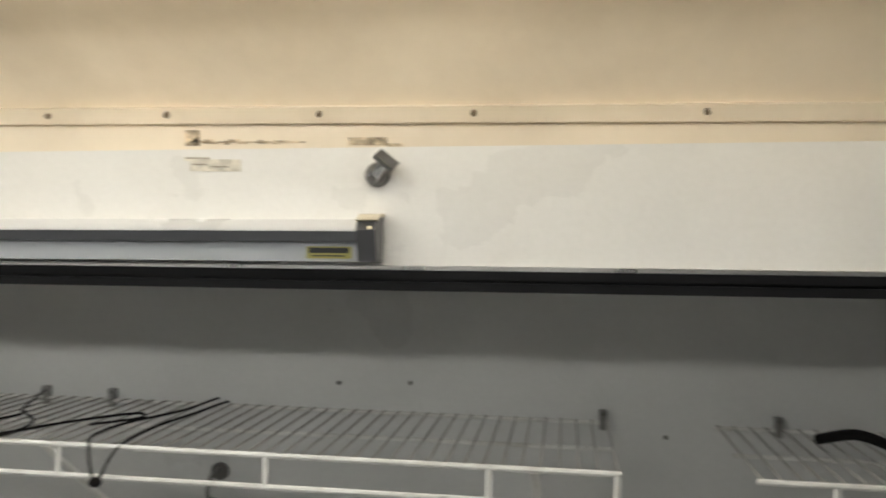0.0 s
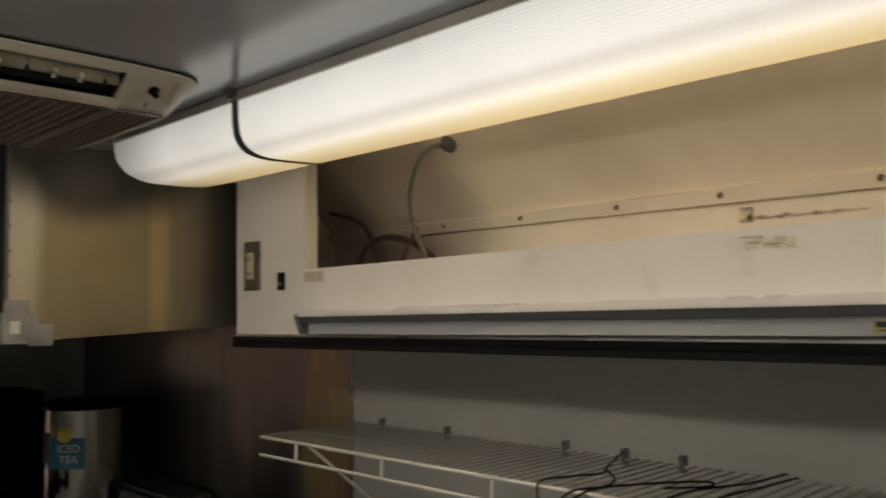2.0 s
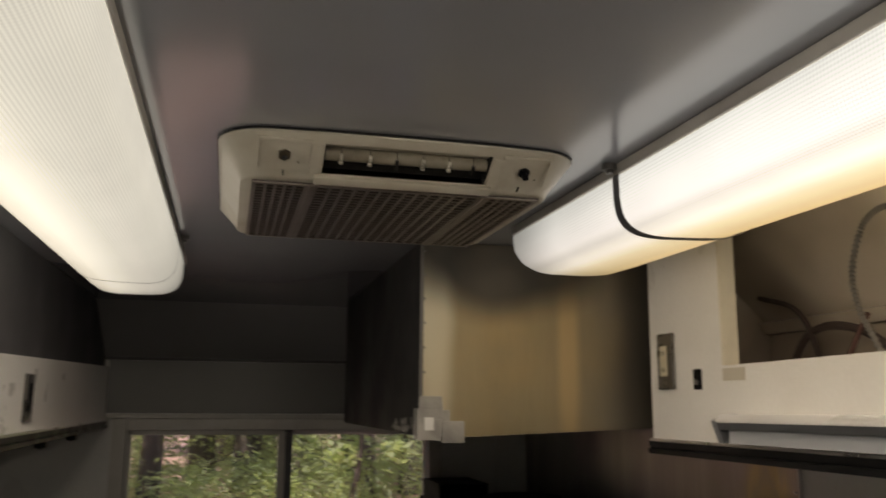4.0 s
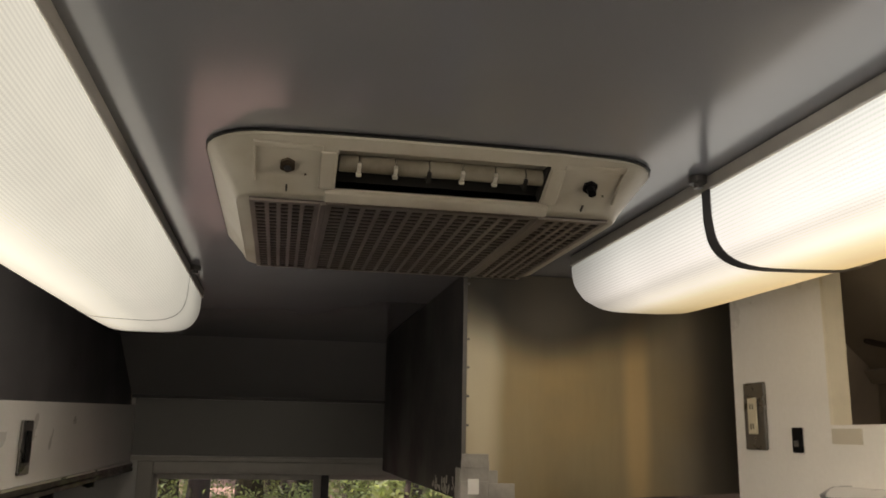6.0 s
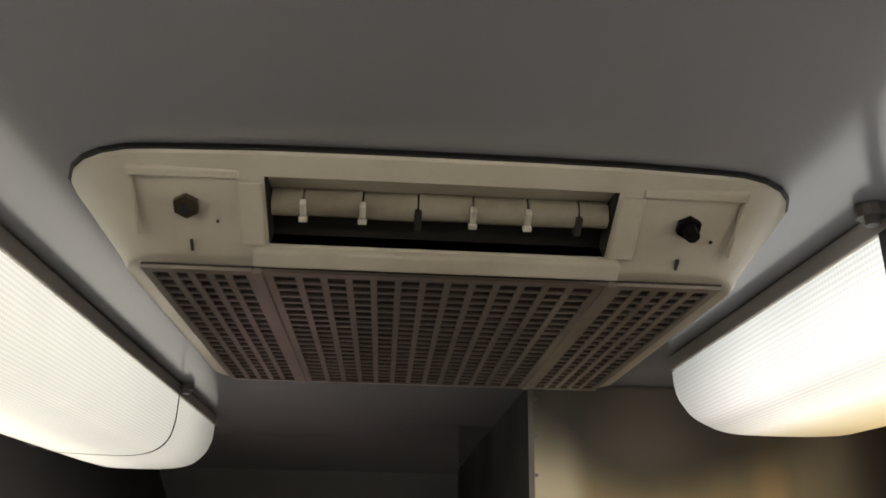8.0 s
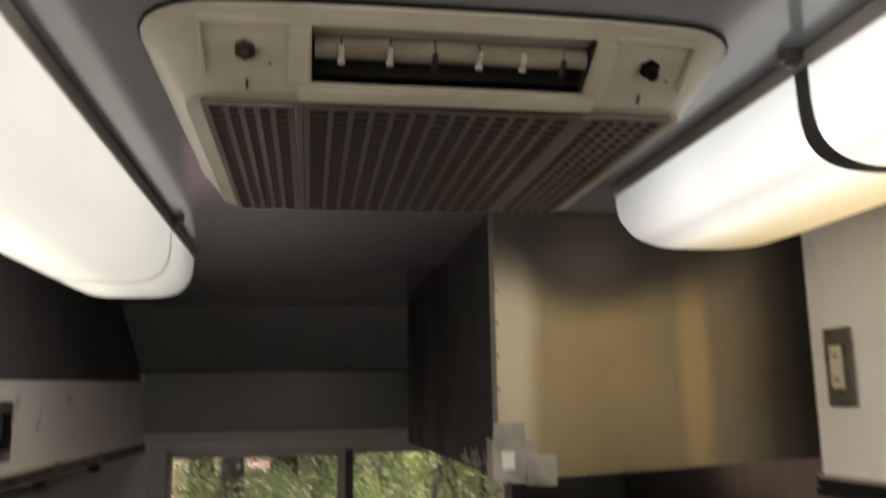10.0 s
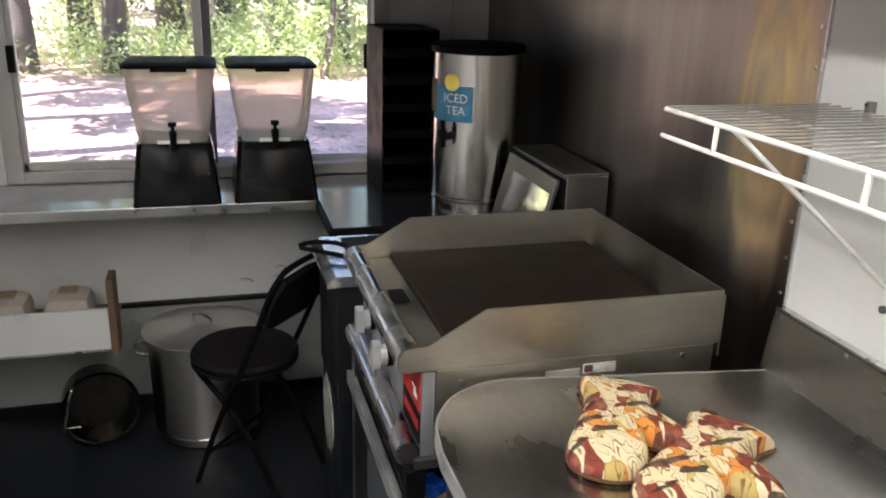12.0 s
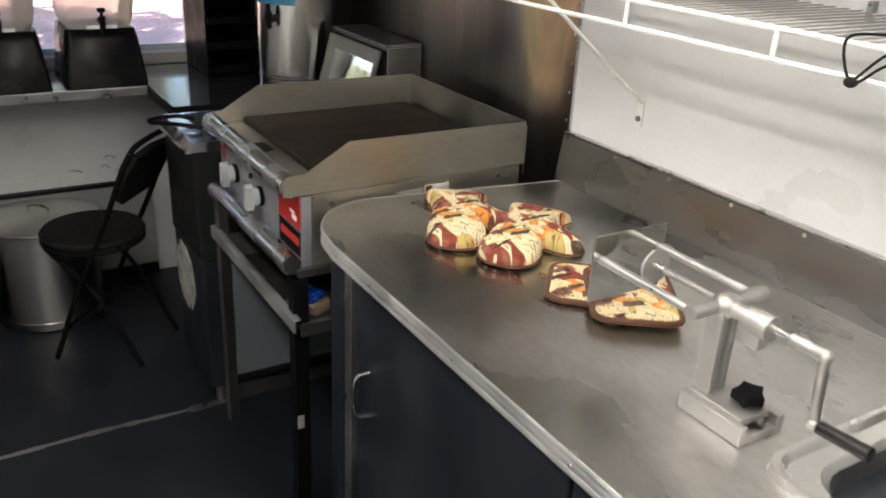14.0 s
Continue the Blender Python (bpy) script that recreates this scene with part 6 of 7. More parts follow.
for a, b in ((GXb - 0.0035, GXb), (GXa, GXa + 0.0035)):
    part("side_splash", profile_x(bmesh.new(), side, a, b), M_GSTEEL, gr, "greasy steel side splash guard")
part("back_splash", boxes((GXa + 0.004, GXb - 0.004, 1.472, 1.476, 0.958, 1.072), (GXa, GXb, 1.4765, 1.481, 0.93, 1.060)), M_GSTEEL, gr, "greasy steel back splash guard")
bm = tube(bmesh.new(), [(GXa + 0.006, 0.834, 0.980), (GXb - 0.006, 0.834, 0.980)], 0.026, 20)
part("bull_nose", bm, M_NOSE, gr, "rounded steel front rail", True)
cp = part("control_panel", boxes((GXa + 0.004, GXb - 0.004, 0.858, 0.884, 0.775, 0.953), bev=0.002), mat("control_panel_grey", (0.26, 0.265, 0.285), 0.38, 0.3, 0.08, 9, 0.03, 60, stain=(0.14, 0.13, 0.12), stain_scale=9, stain_amount=0.5), gr, "grey steel control panel")
rl = part("badge", boxes((-1.992, GXb - 0.010, 0.8555, 0.8578, 0.868, 0.948)), M_RED, cp, "red badge with white printed marks")
part("badge_mark", boxes((-1.905, -1.875, 0.8545, 0.8554, 0.885, 0.897)), M_LTXT, rl)
part("badge_mark", boxes((-1.915, -1.885, 0.8545, 0.8554, 0.900, 0.906)), M_LTXT, rl)
# black strip painted as a shadow on the badge's upper corner
part("badge_shadow", boxes((-1.985, -1.925, 0.8545, 0.8554, 0.925, 0.944)), M_BTXT, rl, "dark shadow painted in the badge corner")
bs = part("lower_badge", boxes((-1.992, GXb - 0.010, 0.8555, 0.8578, 0.800, 0.862)), M_BLACK, cp, "black badge strip")
part("badge_stripe", boxes((-1.978, GXb - 0.014, 0.8545, 0.8554, 0.826, 0.846)), M_RED, bs, "red stripe")
part("badge_small", boxes((GXa + 0.02, GXa + 0.05, 0.8555, 0.8578, 0.88, 0.94)), M_RED, cp)
for x in (-2.120, -2.318):
    bm = bmesh.new()
    rod(bm, (x, 0.857, 0.868), (x, 0.846, 0.868), 0.026, 24)
    bez = part("bezel", bm, M_BLACK, cp, "black knob bezel", True)
    bm = bmesh.new()
    rod(bm, (x, 0.8455, 0.868), (x, 0.832, 0.868), 0.0235, 20, 0.0215)
    prism(bm, [(-0.014, -0.026), (-0.006, -0.034), (0.006, -0.034), (0.014, -0.026), (0.012, 0.027), (0.006, 0.034), (-0.006, 0.034), (-0.012, 0.027)], 0.0, 0.019, basis((x, 0.832, 0.868), (1, 0, 0), (0, 0, 1)), 0.003)
    part("knob", bm, M_KNOB, bez, "pale grey control knob")
bm = bmesh.new()
rod(bm, (-2.19, 0.857, 0.90), (-2.19, 0.850, 0.90), 0.007, 10)
part("pilot_hole", bm, M_DARK, cp)
part("front_pipe", tube(bmesh.new(), [(-2.44, 0.832, 0.786), (-1.852, 0.832, 0.786)], 0.0245, 20), M_NOSE, gr, "satin steel pipe rail", True)
part("pipe_bore", rod(bmesh.new(), (-1.8518, 0.832, 0.786), (-1.8512, 0.832, 0.786), 0.021, 20), M_DARK, gr, "dark open pipe end")
part("rating_plate", boxes((GXb - 0.0038, GXb - 0.002, 1.105, 1.175, 0.912, 0.930)), M_TAPE, gr, "pale rating plate")
wl = part("warning_sticker", boxes((GXb - 0.0038, GXb - 0.002, 1.183, 1.252, 0.918, 0.938)), M_STICK, gr, "small worn sticker with a red corner")
part("sticker_corner", boxes((GXb - 0.0018, GXb - 0.0014, 1.185, 1.203, 0.921, 0.936)), M_HOSE, wl)
part("bolt", rod(bmesh.new(), (GXb - 0.005, 0.935, 0.925), (GXb + 0.000, 0.935, 0.925), 0.007, 10), M_DSTEEL, gr)
part("bolt", rod(bmesh.new(), (GXb - 0.005, 1.40, 0.935), (GXb + 0.000, 1.40, 0.935), 0.006, 10), M_DSTEEL, gr)

gs = thing("equipment_stand", (-2.155, 1.15, 0.0), "worn steel equipment stand with a lower shelf under the griddle", "equipment stand")
for x in (-2.452, -1.832):
    for y in (0.826, 1.44):
        bm = bmesh.new()
        s = 1 if x < -2.2 else -1
        t = 1 if y < 1.2 else -1
        box(bm, min(x, x + s * 0.004), max(x, x + s * 0.004), min(y, y + t * 0.038), max(y, y + t * 0.038), 0.0, 0.755)
        box(bm, min(x + s * 0.0041, x + s * 0.034), max(x + s * 0.0041, x + s * 0.034), min(y, y + t * 0.004), max(y, y + t * 0.004), 0.0, 0.755)
        part("leg", bm, M_BLACK if x > -2.2 else M_FRY, gs, "worn angle-steel leg")
part("top_frame", boxes((-2.452, -1.84, 0.845, 1.45, 0.7555, 0.7745)), M_DSTEEL, gs)
part("shelf", boxes((-2.447, -1.812, 0.834, 1.434, 0.634, 0.638)), M_DSTEEL, gs, "sooty lower shelf")
part("shelf_rail", boxes((-2.462, -1.802, 0.814, 0.820, 0.634, 0.668), (-2.462, -1.802, 0.8205, 0.833, 0.664, 0.668), bev=0.0015), M_BAND, gs, "scratched bright front rail")
part("shelf_end_rail", boxes((-1.8115, -1.802, 0.834, 1.434, 0.620, 0.652)), M_GSTEEL, gs)
part("side_panel", boxes((-2.4475, -2.4435, 0.865, 1.40, 0.150, 0.630)), mat("grey_painted_panel", (0.16, 0.175, 0.19), 0.4, 0.1, 0.12, 4, stain=(0.06, 0.06, 0.06), stain_scale=4, stain_amount=0.4), gs, "dull grey sheet closing the stand's end")
part("paper_tag", boxes((-1.8310, -1.8302, 0.829, 0.846, 0.342, 0.380)), M_STICK, gs, "small white tag on a leg")
pk = thing("snack_packet", (-1.895, 0.895, 0.6385), "small crumpled packet in blue, red and tan on the stand's shelf", "packet")
km = pose(-1.890, 0.900, 0.6385, 3, 0, 20) @ Matrix.Scale(0.70, 4)
part("wrapper", box(bmesh.new(), -0.055, 0.055, -0.038, 0.038, 0, 0.052, 0.014, km), M_CARD, pk, smooth=True)
part("blue_flap", box(bmesh.new(), -0.048, 0.030, -0.034, 0.030, 0.0525, 0.076, 0.006, km @ pose(0, 0, 0, 5, 6, 8)), mat("blue_wrapper", (0.02, 0.09, 0.50), 0.3, 0, 0.2, 30), pk, "glossy blue wrapper flap", True)
part("red_band", box(bmesh.new(), -0.050, 0.020, -0.041, -0.0385, 0.010, 0.036, 0.001, km), M_RED, pk)
part("white_band", box(bmesh.new(), -0.030, 0.050, -0.0405, -0.0385, 0.0375, 0.047, 0.0008, km), M_LTXT, pk)
rg = thing("folded_rag", (-2.15, 1.0, 0.6385), "dark crumpled rag and tray on the stand's shelf", "rag")
bm = bmesh.new()
bmesh.ops.create_grid(bm, x_segments=14, y_segments=14, size=0.5)
for v in bm.verts:
    v.co = Vector((-2.12 + v.co.x * 0.30, 0.96 + v.co.y * 0.22, 0.6425 + 0.05 * max(0, noise.noise(Vector((v.co.x * 4, v.co.y * 4, 1.3)))) * (1 - (2 * abs(v.co.x)) ** 3)))
bmesh.ops.solidify(bm, geom=bm.faces[:], thickness=0.003)
part("cloth", bm, M_CORD, rg, smooth=True)

# ======== fryer cabinet beyond the griddle ========
fy = thing("fryer_cabinet", (-2.68, 1.1, 0.0), "steel fryer cabinet with a dark lower door beside the griddle", "fryer cabinet")
FX0, FX1, FYf = -2.880, -2.535, 0.800
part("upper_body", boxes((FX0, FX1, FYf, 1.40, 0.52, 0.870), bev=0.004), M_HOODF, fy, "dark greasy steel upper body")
part("lower_body", boxes((FX0 + 0.004, FX1 - 0.004, FYf + 0.006, 1.40, 0.06, 0.5195), bev=0.003), M_NAVY, fy, "dark lower body")
part("top_plate", profile_x(bmesh.new(), [(0.776, 0.868), (0.776, 0.882), (0.800, 0.900), (1.40, 0.900), (1.40, 0.8705), (0.80, 0.8705)], FX0 - 0.004, FX1 + 0.004), M_NOSE, fy, "shiny sloped top edge")
part("well", boxes((FX0 + 0.03, FX1 - 0.03, 0.86, 1.36, 0.9005, 0.906), bev=0.002), M_DARK, fy, "dark fryer well cover")
bm = bmesh.new()
prism(bm, [(0.105 * math.cos(radians(12 * k)) * (1 + 0.06 * math.sin(k * 3.1)), 0.115 * math.sin(radians(12 * k)) * (1 + 0.09 * math.sin(k * 2.3))) for k in range(30)], 0, 0.0022, basis((-2.768, FYf + 0.0055, 0.375), (1, 0, 0), (0, 0, 1)))
part("paper_sticker", bm, M_STICK, fy, "worn white oval sticker")
for x in (FX0 + 0.03, FX1 - 0.03):
    for y in (FYf + 0.04, 1.36):
        bm = bmesh.new()
        rod(bm, (x, y, 0.0), (x, y, 0.06), 0.016, 12)
        part("foot", bm, M_DSTEEL, fy)
bm = tube(bmesh.new(), smooth_path([(-2.74, 0.86, 0.915), (-2.75, 0.82, 0.925), (-2.78, 0.765, 0.918), (-2.80, 0.735, 0.905)], 6), 0.007, 8)
part("basket_handle", bm, M_BLACK, fy, "black basket handle over the edge", True)
bm = tube(bmesh.new(), smooth_path([(-2.64, 0.86, 0.912), (-2.66, 0.82, 0.918), (-2.71, 0.765, 0.918), (-2.76, 0.735, 0.91)], 6), 0.007, 8)
part("basket_handle", bm, M_BLACK, fy, "black basket handle over the edge", True)

# warming box behind it
wb = thing("warming_box", (-2.74, 1.46, 0.90), "small stainless steel box with a glossy front panel", "warming box")
part("body", boxes((-2.93, -2.533, 1.428, 1.552, 0.905, 1.142), bev=0.004), M_FRY, wb)
part("gasket", boxes((-2.92, -2.536, 1.418, 1.4275, 0.915, 1.130)), M_BLACK, wb, "black gasket")
m = Matrix.Translation((-2.742, 1.3866, 1.0266)) @ pose(0, 0, 0, -15, 0, 0)
part("front_panel", box(bmesh.new(), -0.190, 0.186, -0.006, 0.008, -0.115, 0.105, 0.003, m), M_FRY, wb, "brushed panel frame")
part("glossy_inset", box(bmesh.new(), -0.115, 0.178, -0.009, -0.0065, -0.105, 0.062, 0.001, m), mat("shiny_inset", (0.58, 0.58, 0.60), 0.12, 1.0, 0.05, 9), wb, "mirror-bright inset panel")
part("lid", boxes((-2.935, -2.530, 1.415, 1.552, 1.1425, 1.150), bev=0.003), M_FRY, wb, "thin lid plate")
part("support", boxes((-2.94, -2.55, 1.44, 1.54, 0.8705, 0.9045)), M_DSTEEL, wb)

# ======== end counter, dispensers, urn ========
ec = thing("end_counter", (-3.48, 0.2, 0.90), "shallow pale grey counter shelf under the window", "counter")
EZ = 0.905
part("top", boxes((XE + 0.001, -3.290, YL + 0.002, 0.846, EZ - 0.022, EZ), bev=0.003), M_WTOP, ec)
part("front_edge", boxes((-3.2898, -3.280, YL + 0.002, 0.846, EZ - 0.034, EZ + 0.001), bev=0.002), M_ALU, ec, "pale metal front edge")
sc = thing("side_counter", (-3.3, 1.2, 0.90), "glossy black counter top in the corner", "counter")
part("top", boxes((XE + 0.001, -2.945, 0.850, YR - 0.006, EZ - 0.03, EZ), bev=0.004), M_BTOP, sc)
part("front_edge", boxes((-2.9448, -2.936, 0.850, YR - 0.006, EZ - 0.034, EZ + 0.001), bev=0.002), M_BLACK, sc)
part("side_edge", boxes((-3.279, -2.9455, 0.842, 0.8495, EZ - 0.034, EZ + 0.001), bev=0.002), M_BLACK, sc)
part("side_panel", boxes((-3.26, -2.96, 0.900, 0.915, 0.0, EZ - 0.031)), M_NAVY, sc)
part("end_panel", boxes((-2.975, -2.96, 0.9155, YR - 0.007, 0.0, EZ - 0.031)), M_NAVY, sc)
# lower part of the end wall
setting("wall_end_lower", boxes((XE + 0.001, XE + 0.02, YL, 0.899, 0.0, 0.415)), mat("scuffed_grey_board", (0.30, 0.31, 0.30), 0.6, 0, 0.15, 4, stain=(0.12, 0.12, 0.11), stain_scale=4, stain_amount=0.5), "scuffed grey board along the foot of the end wall", "wall panel")
setting("trim_end_wall", boxes((XE + 0.001, XE + 0.024, YL, 0.899, 0.4155, 0.432)), M_RUBBER, "black strip along the end wall", "trim")
setting("baseboard", boxes((XE + 0.0205, XE + 0.03, YL, 0.899, 0.0, 0.05)), M_RUBBER, "black rubber baseboard", "baseboard")
bm = bmesh.new()
random.seed(9)
for k in range(10):
    y, z = 0.55 + 0.35 * random.random(), 0.47 + 0.07 * random.random()
    tube(bm, smooth_path([(XE + 0.0012, y, z), (XE + 0.0012, y + 0.02, z + 0.008), (XE + 0.0012, y + 0.03 + 0.03 * random.random(), z - 0.006)], 4), 0.0012, 5)
setting("trim_scratches", bm, M_BROWNB, "brown scratches on the end wall", "scratches")


def dispenser(loc, label):
    """A drink dispenser: flared black base, clear tank, black lid and tap, facing +x."""
    x, y, z = loc
    th = thing("drink_dispenser", loc, label, "drink dispenser", "drink dispensers by the window")

    def loft(rows, r, n=5):
        bm = bmesh.new()
        rg = [[bm.verts.new((x + px, y + py, z + h)) for px, py in rrect(x0, x1, -w, w, r, n)] for x0, x1, w, h in rows]
        for A, B in zip(rg, rg[1:]):
            for k in range(len(A)):
                bm.faces.new((A[k], A[(k + 1) % len(A)], B[(k + 1) % len(A)], B[k]))
        bm.faces.new(rg[0][::-1])
        bm.faces.new(rg[-1])
        bmesh.ops.recalc_face_normals(bm, faces=bm.faces[:])
        return bm
    part("base", loft([(-0.155, 0.150, 0.140, 0.001), (-0.153, 0.148, 0.139, 0.012), (-0.145, 0.122, 0.122, 0.165), (-0.14, 0.112, 0.118, 0.192), (-0.14, 0.108, 0.116, 0.200)], 0.02), M_GBLACK, th, "black flared base", True)
    tank = loft([(-0.135, 0.095, 0.104, 0.2005), (-0.142, 0.105, 0.113, 0.225), (-0.150, 0.118, 0.132, 0.36), (-0.153, 0.124, 0.139, 0.438), (-0.153, 0.124, 0.139, 0.440)], 0.028)
    top = max(v.co.z for v in tank.verts)
    bmesh.ops.delete(tank, geom=[f for f in tank.faces if all(v.co.z > top - 0.001 for v in f.verts) or len(f.verts) > 8], context='FACES_ONLY')
    part("tank", tank, M_TANK, th, "hazy clear plastic tank", True)
    part("lid", loft([(-0.160, 0.131, 0.146, 0.4405), (-0.161, 0.132, 0.147, 0.449), (-0.150, 0.120, 0.135, 0.455), (-0.06, 0.04, 0.05, 0.458)], 0.03), M_BLACK, th, "black lid", True)
    part("lid_grip", loft([(0.1325, 0.139, 0.055, 0.432), (0.1325, 0.139, 0.055, 0.4525)], 0.003, 2), M_BLACK, th)
    bm = bmesh.new()
    rod(bm, (x + 0.112, y, z + 0.232), (x + 0.150, y, z + 0.226), 0.011, 12)
    rod(bm, (x + 0.150, y, z + 0.248), (x + 0.150, y, z + 0.188), 0.012, 14, 0.009)
    box(bm, x + 0.138, x + 0.156, y - 0.013, y + 0.013, z + 0.262, z + 0.276, 0.003)
    rod(bm, (x + 0.149, y, z + 0.245), (x + 0.148, y, z + 0.265), 0.006, 10)
    part("tap", bm, M_BLACK, th, "black tap", True)
    part("foot_line", boxes((x + 0.1275, x + 0.130, y - 0.05, y + 0.05, z + 0.204, z + 0.216)), M_LTXT, th, "pale strip under the tank")
    return th


dispenser((-3.430, 0.393, EZ), "drink dispenser with black base and empty hazy tank")
dispenser((-3.430, 0.714, EZ), "drink dispenser with black base and empty hazy tank")

# black tray organiser
og = thing("lid_organizer", (-3.5, 1.165, EZ), "tall black plastic organizer with open tiers in the corner", "organizer")
OX0, OX1, OY0, OY1 = -3.640, -3.345, 1.085, 1.285
for a, b in ((OY0, OY0 + 0.006), (OY1 - 0.006, OY1)):
    part("side_panel", boxes((OX0, OX1, a, b, EZ + 0.001, 1.470), bev=0.002), M_BLACK, og)
part("back_panel", boxes((OX0, OX0 + 0.005, OY0 + 0.0065, OY1 - 0.0065, EZ + 0.001, 1.4635)), M_BLACK, og)
part("top_panel", boxes((OX0, OX1, OY0 + 0.0065, OY1 - 0.0065, 1.464, 1.470), bev=0.001), M_BLACK, og)
for k in range(6):
    z = EZ + 0.012 + k * 0.092
    bm = profile_y(bmesh.new(), [(OX0 + 0.006, z), (OX1 + 0.008, z + 0.0), (OX1 + 0.022, z + 0.030), (OX1 + 0.019, z + 0.031), (OX1 + 0.005, z + 0.004), (OX0 + 0.006, z + 0.004)], OY0 + 0.007, OY1 - 0.007)
    part("tray", bm, M_BLACK, og)

# iced tea urn
ur = thing("tea_urn", (-3.10, 1.345, EZ), "tall stainless steel iced tea urn with a black lid", "tea urn")
UM = Matrix.Translation((-3.10, 1.345, EZ))
UR = 0.143
bm = lathe(bmesh.new(), [(0, 0.001), (UR - 0.004, 0.001), (UR, 0.006), (UR, 0.05), (UR + 0.004, 0.055), (UR + 0.004, 0.062), (UR, 0.066), (UR, 0.515), (0, 0.515)], 48, UM)
part("body", bm, M_URN, ur, smooth=True)
bm = lathe(bmesh.new(), [(0, 0.5155), (UR + 0.004, 0.5155), (UR + 0.008, 0.52), (UR + 0.008, 0.535), (UR, 0.541), (0, 0.541)], 48, UM)
part("lid", bm, M_BLACK, ur, "black lid", True)
bm = bmesh.new()
fd = Vector((0.62, -0.78, 0)).normalized()
fc = Vector((-3.10, 1.345, 0))
rod(bm, fc + fd * 0.142 + Vector((0, 0, 1.170)), fc + fd * 0.186 + Vector((0, 0, 1.170)), 0.013, 12)
rod(bm, fc + fd * 0.181 + Vector((0, 0, 1.195)), fc + fd * 0.181 + Vector((0, 0, 1.140)), 0.014, 12, 0.010)
rod(bm, fc + fd * 0.181 + Vector((0, 0, 1.195)), fc + fd * 0.181 + Vector((0, 0, 1.222)), 0.008, 10)
part("faucet", bm, M_BLACK, ur, "black faucet", True)


def wrap_patch(bm, a0, a1, z0, z1, r, n=10):
    lo, hi = [], []
    for k in range(n + 1):
        a = radians(a0 + (a1 - a0) * k / n)
        p = Vector((-3.10 + r * math.cos(a), 1.345 + r * math.sin(a), 0))
        lo.append(bm.verts.new(p + Vector((0, 0, z0))))
        hi.append(bm.verts.new(p + Vector((0, 0, z1))))
    for k in range(n):
        bm.faces.new((lo[k], lo[k + 1], hi[k + 1], hi[k]))
    bmesh.ops.solidify(bm, geom=bm.faces[:], thickness=0.0004)
    return bm


lb = part("label", wrap_patch(bmesh.new(), -84, -22, 1.215, 1.325, UR + 0.0012), M_BLUE, ur, "blue label with pale lettering", True)
la = radians(-50)
lm = basis((-3.10 + (UR + 0.0018) * math.cos(la), 1.345 + (UR + 0.0018) * math.sin(la), 1.336), (-math.sin(la), math.cos(la), 0), (0, 0, 1))
part("label_fruit", prism(bmesh.new(), [(0.027 * math.cos(radians(15 * k)), 0.027 * math.sin(radians(15 * k))) for k in range(24)], -0.002, 0.0008, lm), M_LEMON, lb, "lemon drawn on the label")
part("label_splash", wrap_patch(bmesh.new(), -100, -78, 1.235, 1.340, UR + 0.0016), M_CARD, lb, "glass drawn on the label", True)
for txt, zz in (("ICED", 1.287), ("TEA", 1.249)):
    a = radians(-44)
    o = Vector((-3.10 + (UR + 0.003) * math.cos(a), 1.345 + (UR + 0.003) * math.sin(a), zz))
    lettering("label_text", txt, 0.038, basis(o, (-math.sin(a), math.cos(a), 0), (0, 0, 1)), M_LTXT, lb, "pale label lettering")
part("maker_bar", wrap_patch(bmesh.new(), -66, -46, EZ + 0.022, EZ + 0.040, UR + 0.0009), M_BTXT, ur, smooth=True)

# ======== floor things by the end wall ========
pt = thing("stock_pot", (-3.462, 0.440, 0.0), "large stainless steel stock pot with its lid on", "stock pot")
PM = Matrix.Translation((-3.455, 0.440, 0.001))
bm = lathe(bmesh.new(), [(0, 0), (0.178, 0), (0.187, 0.006), (0.190, 0.02), (0.193, 0.036), (0.189, 0.040), (0.198, 0.385), (0.204, 0.392), (0.202, 0.396), (0.196, 0.392), (0.186, 0.05), (0, 0.045)], 48, PM)
part("body", bm, M_POT, pt, smooth=True)
bm = lathe(bmesh.new(), [(0, 0.416), (0.10, 0.413), (0.18, 0.406), (0.212, 0.401), (0.213, 0.3985), (0.213, 0.3965), (0, 0.3965)], 48, PM)
ld = part("lid", bm, M_POT, pt, "slightly domed steel lid", True)
bm = tube(bmesh.new(), smooth_path([PM @ Vector(p) for p in ((-0.028, -0.030, 0.412), (-0.026, -0.028, 0.437), (0.0, 0.0, 0.446), (0.026, 0.028, 0.437), (0.028, 0.030, 0.412))], 5), 0.0055, 8)
part("lid_handle", bm, M_CHROME, ld, "steel lid handle", True)
for s in (-1, 1):
    bm = tube(bmesh.new(), smooth_path([PM @ Vector(p) for p in ((0.05, s * 0.192, 0.330), (0.05, s * 0.226, 0.337), (0.0, s * 0.240, 0.339), (-0.05, s * 0.226, 0.337), (-0.05, s * 0.192, 0.330))], 5), 0.006, 8)
    part("handle", bm, M_CHROME, pt, smooth=True)

p2 = thing("lying_pot", (-3.50, 0.045, 0.0), "dull steel pot lying on its side under the crate", "pot")
m = Matrix.Translation((-3.45, 0.062, 0.136)) @ pose(0, 0, 0, 0, 82, 12) @ Matrix.Scale(0.70, 4)
bm = lathe(bmesh.new(), [(0.0, -0.14), (0.15, -0.14), (0.172, -0.12), (0.184, 0.10), (0.192, 0.105), (0.188, 0.110), (0.178, 0.10), (0.165, -0.11), (0, -0.125)], 40, m)
part("body", bm, M_SOOT, p2, "sooty steel bowl", True)
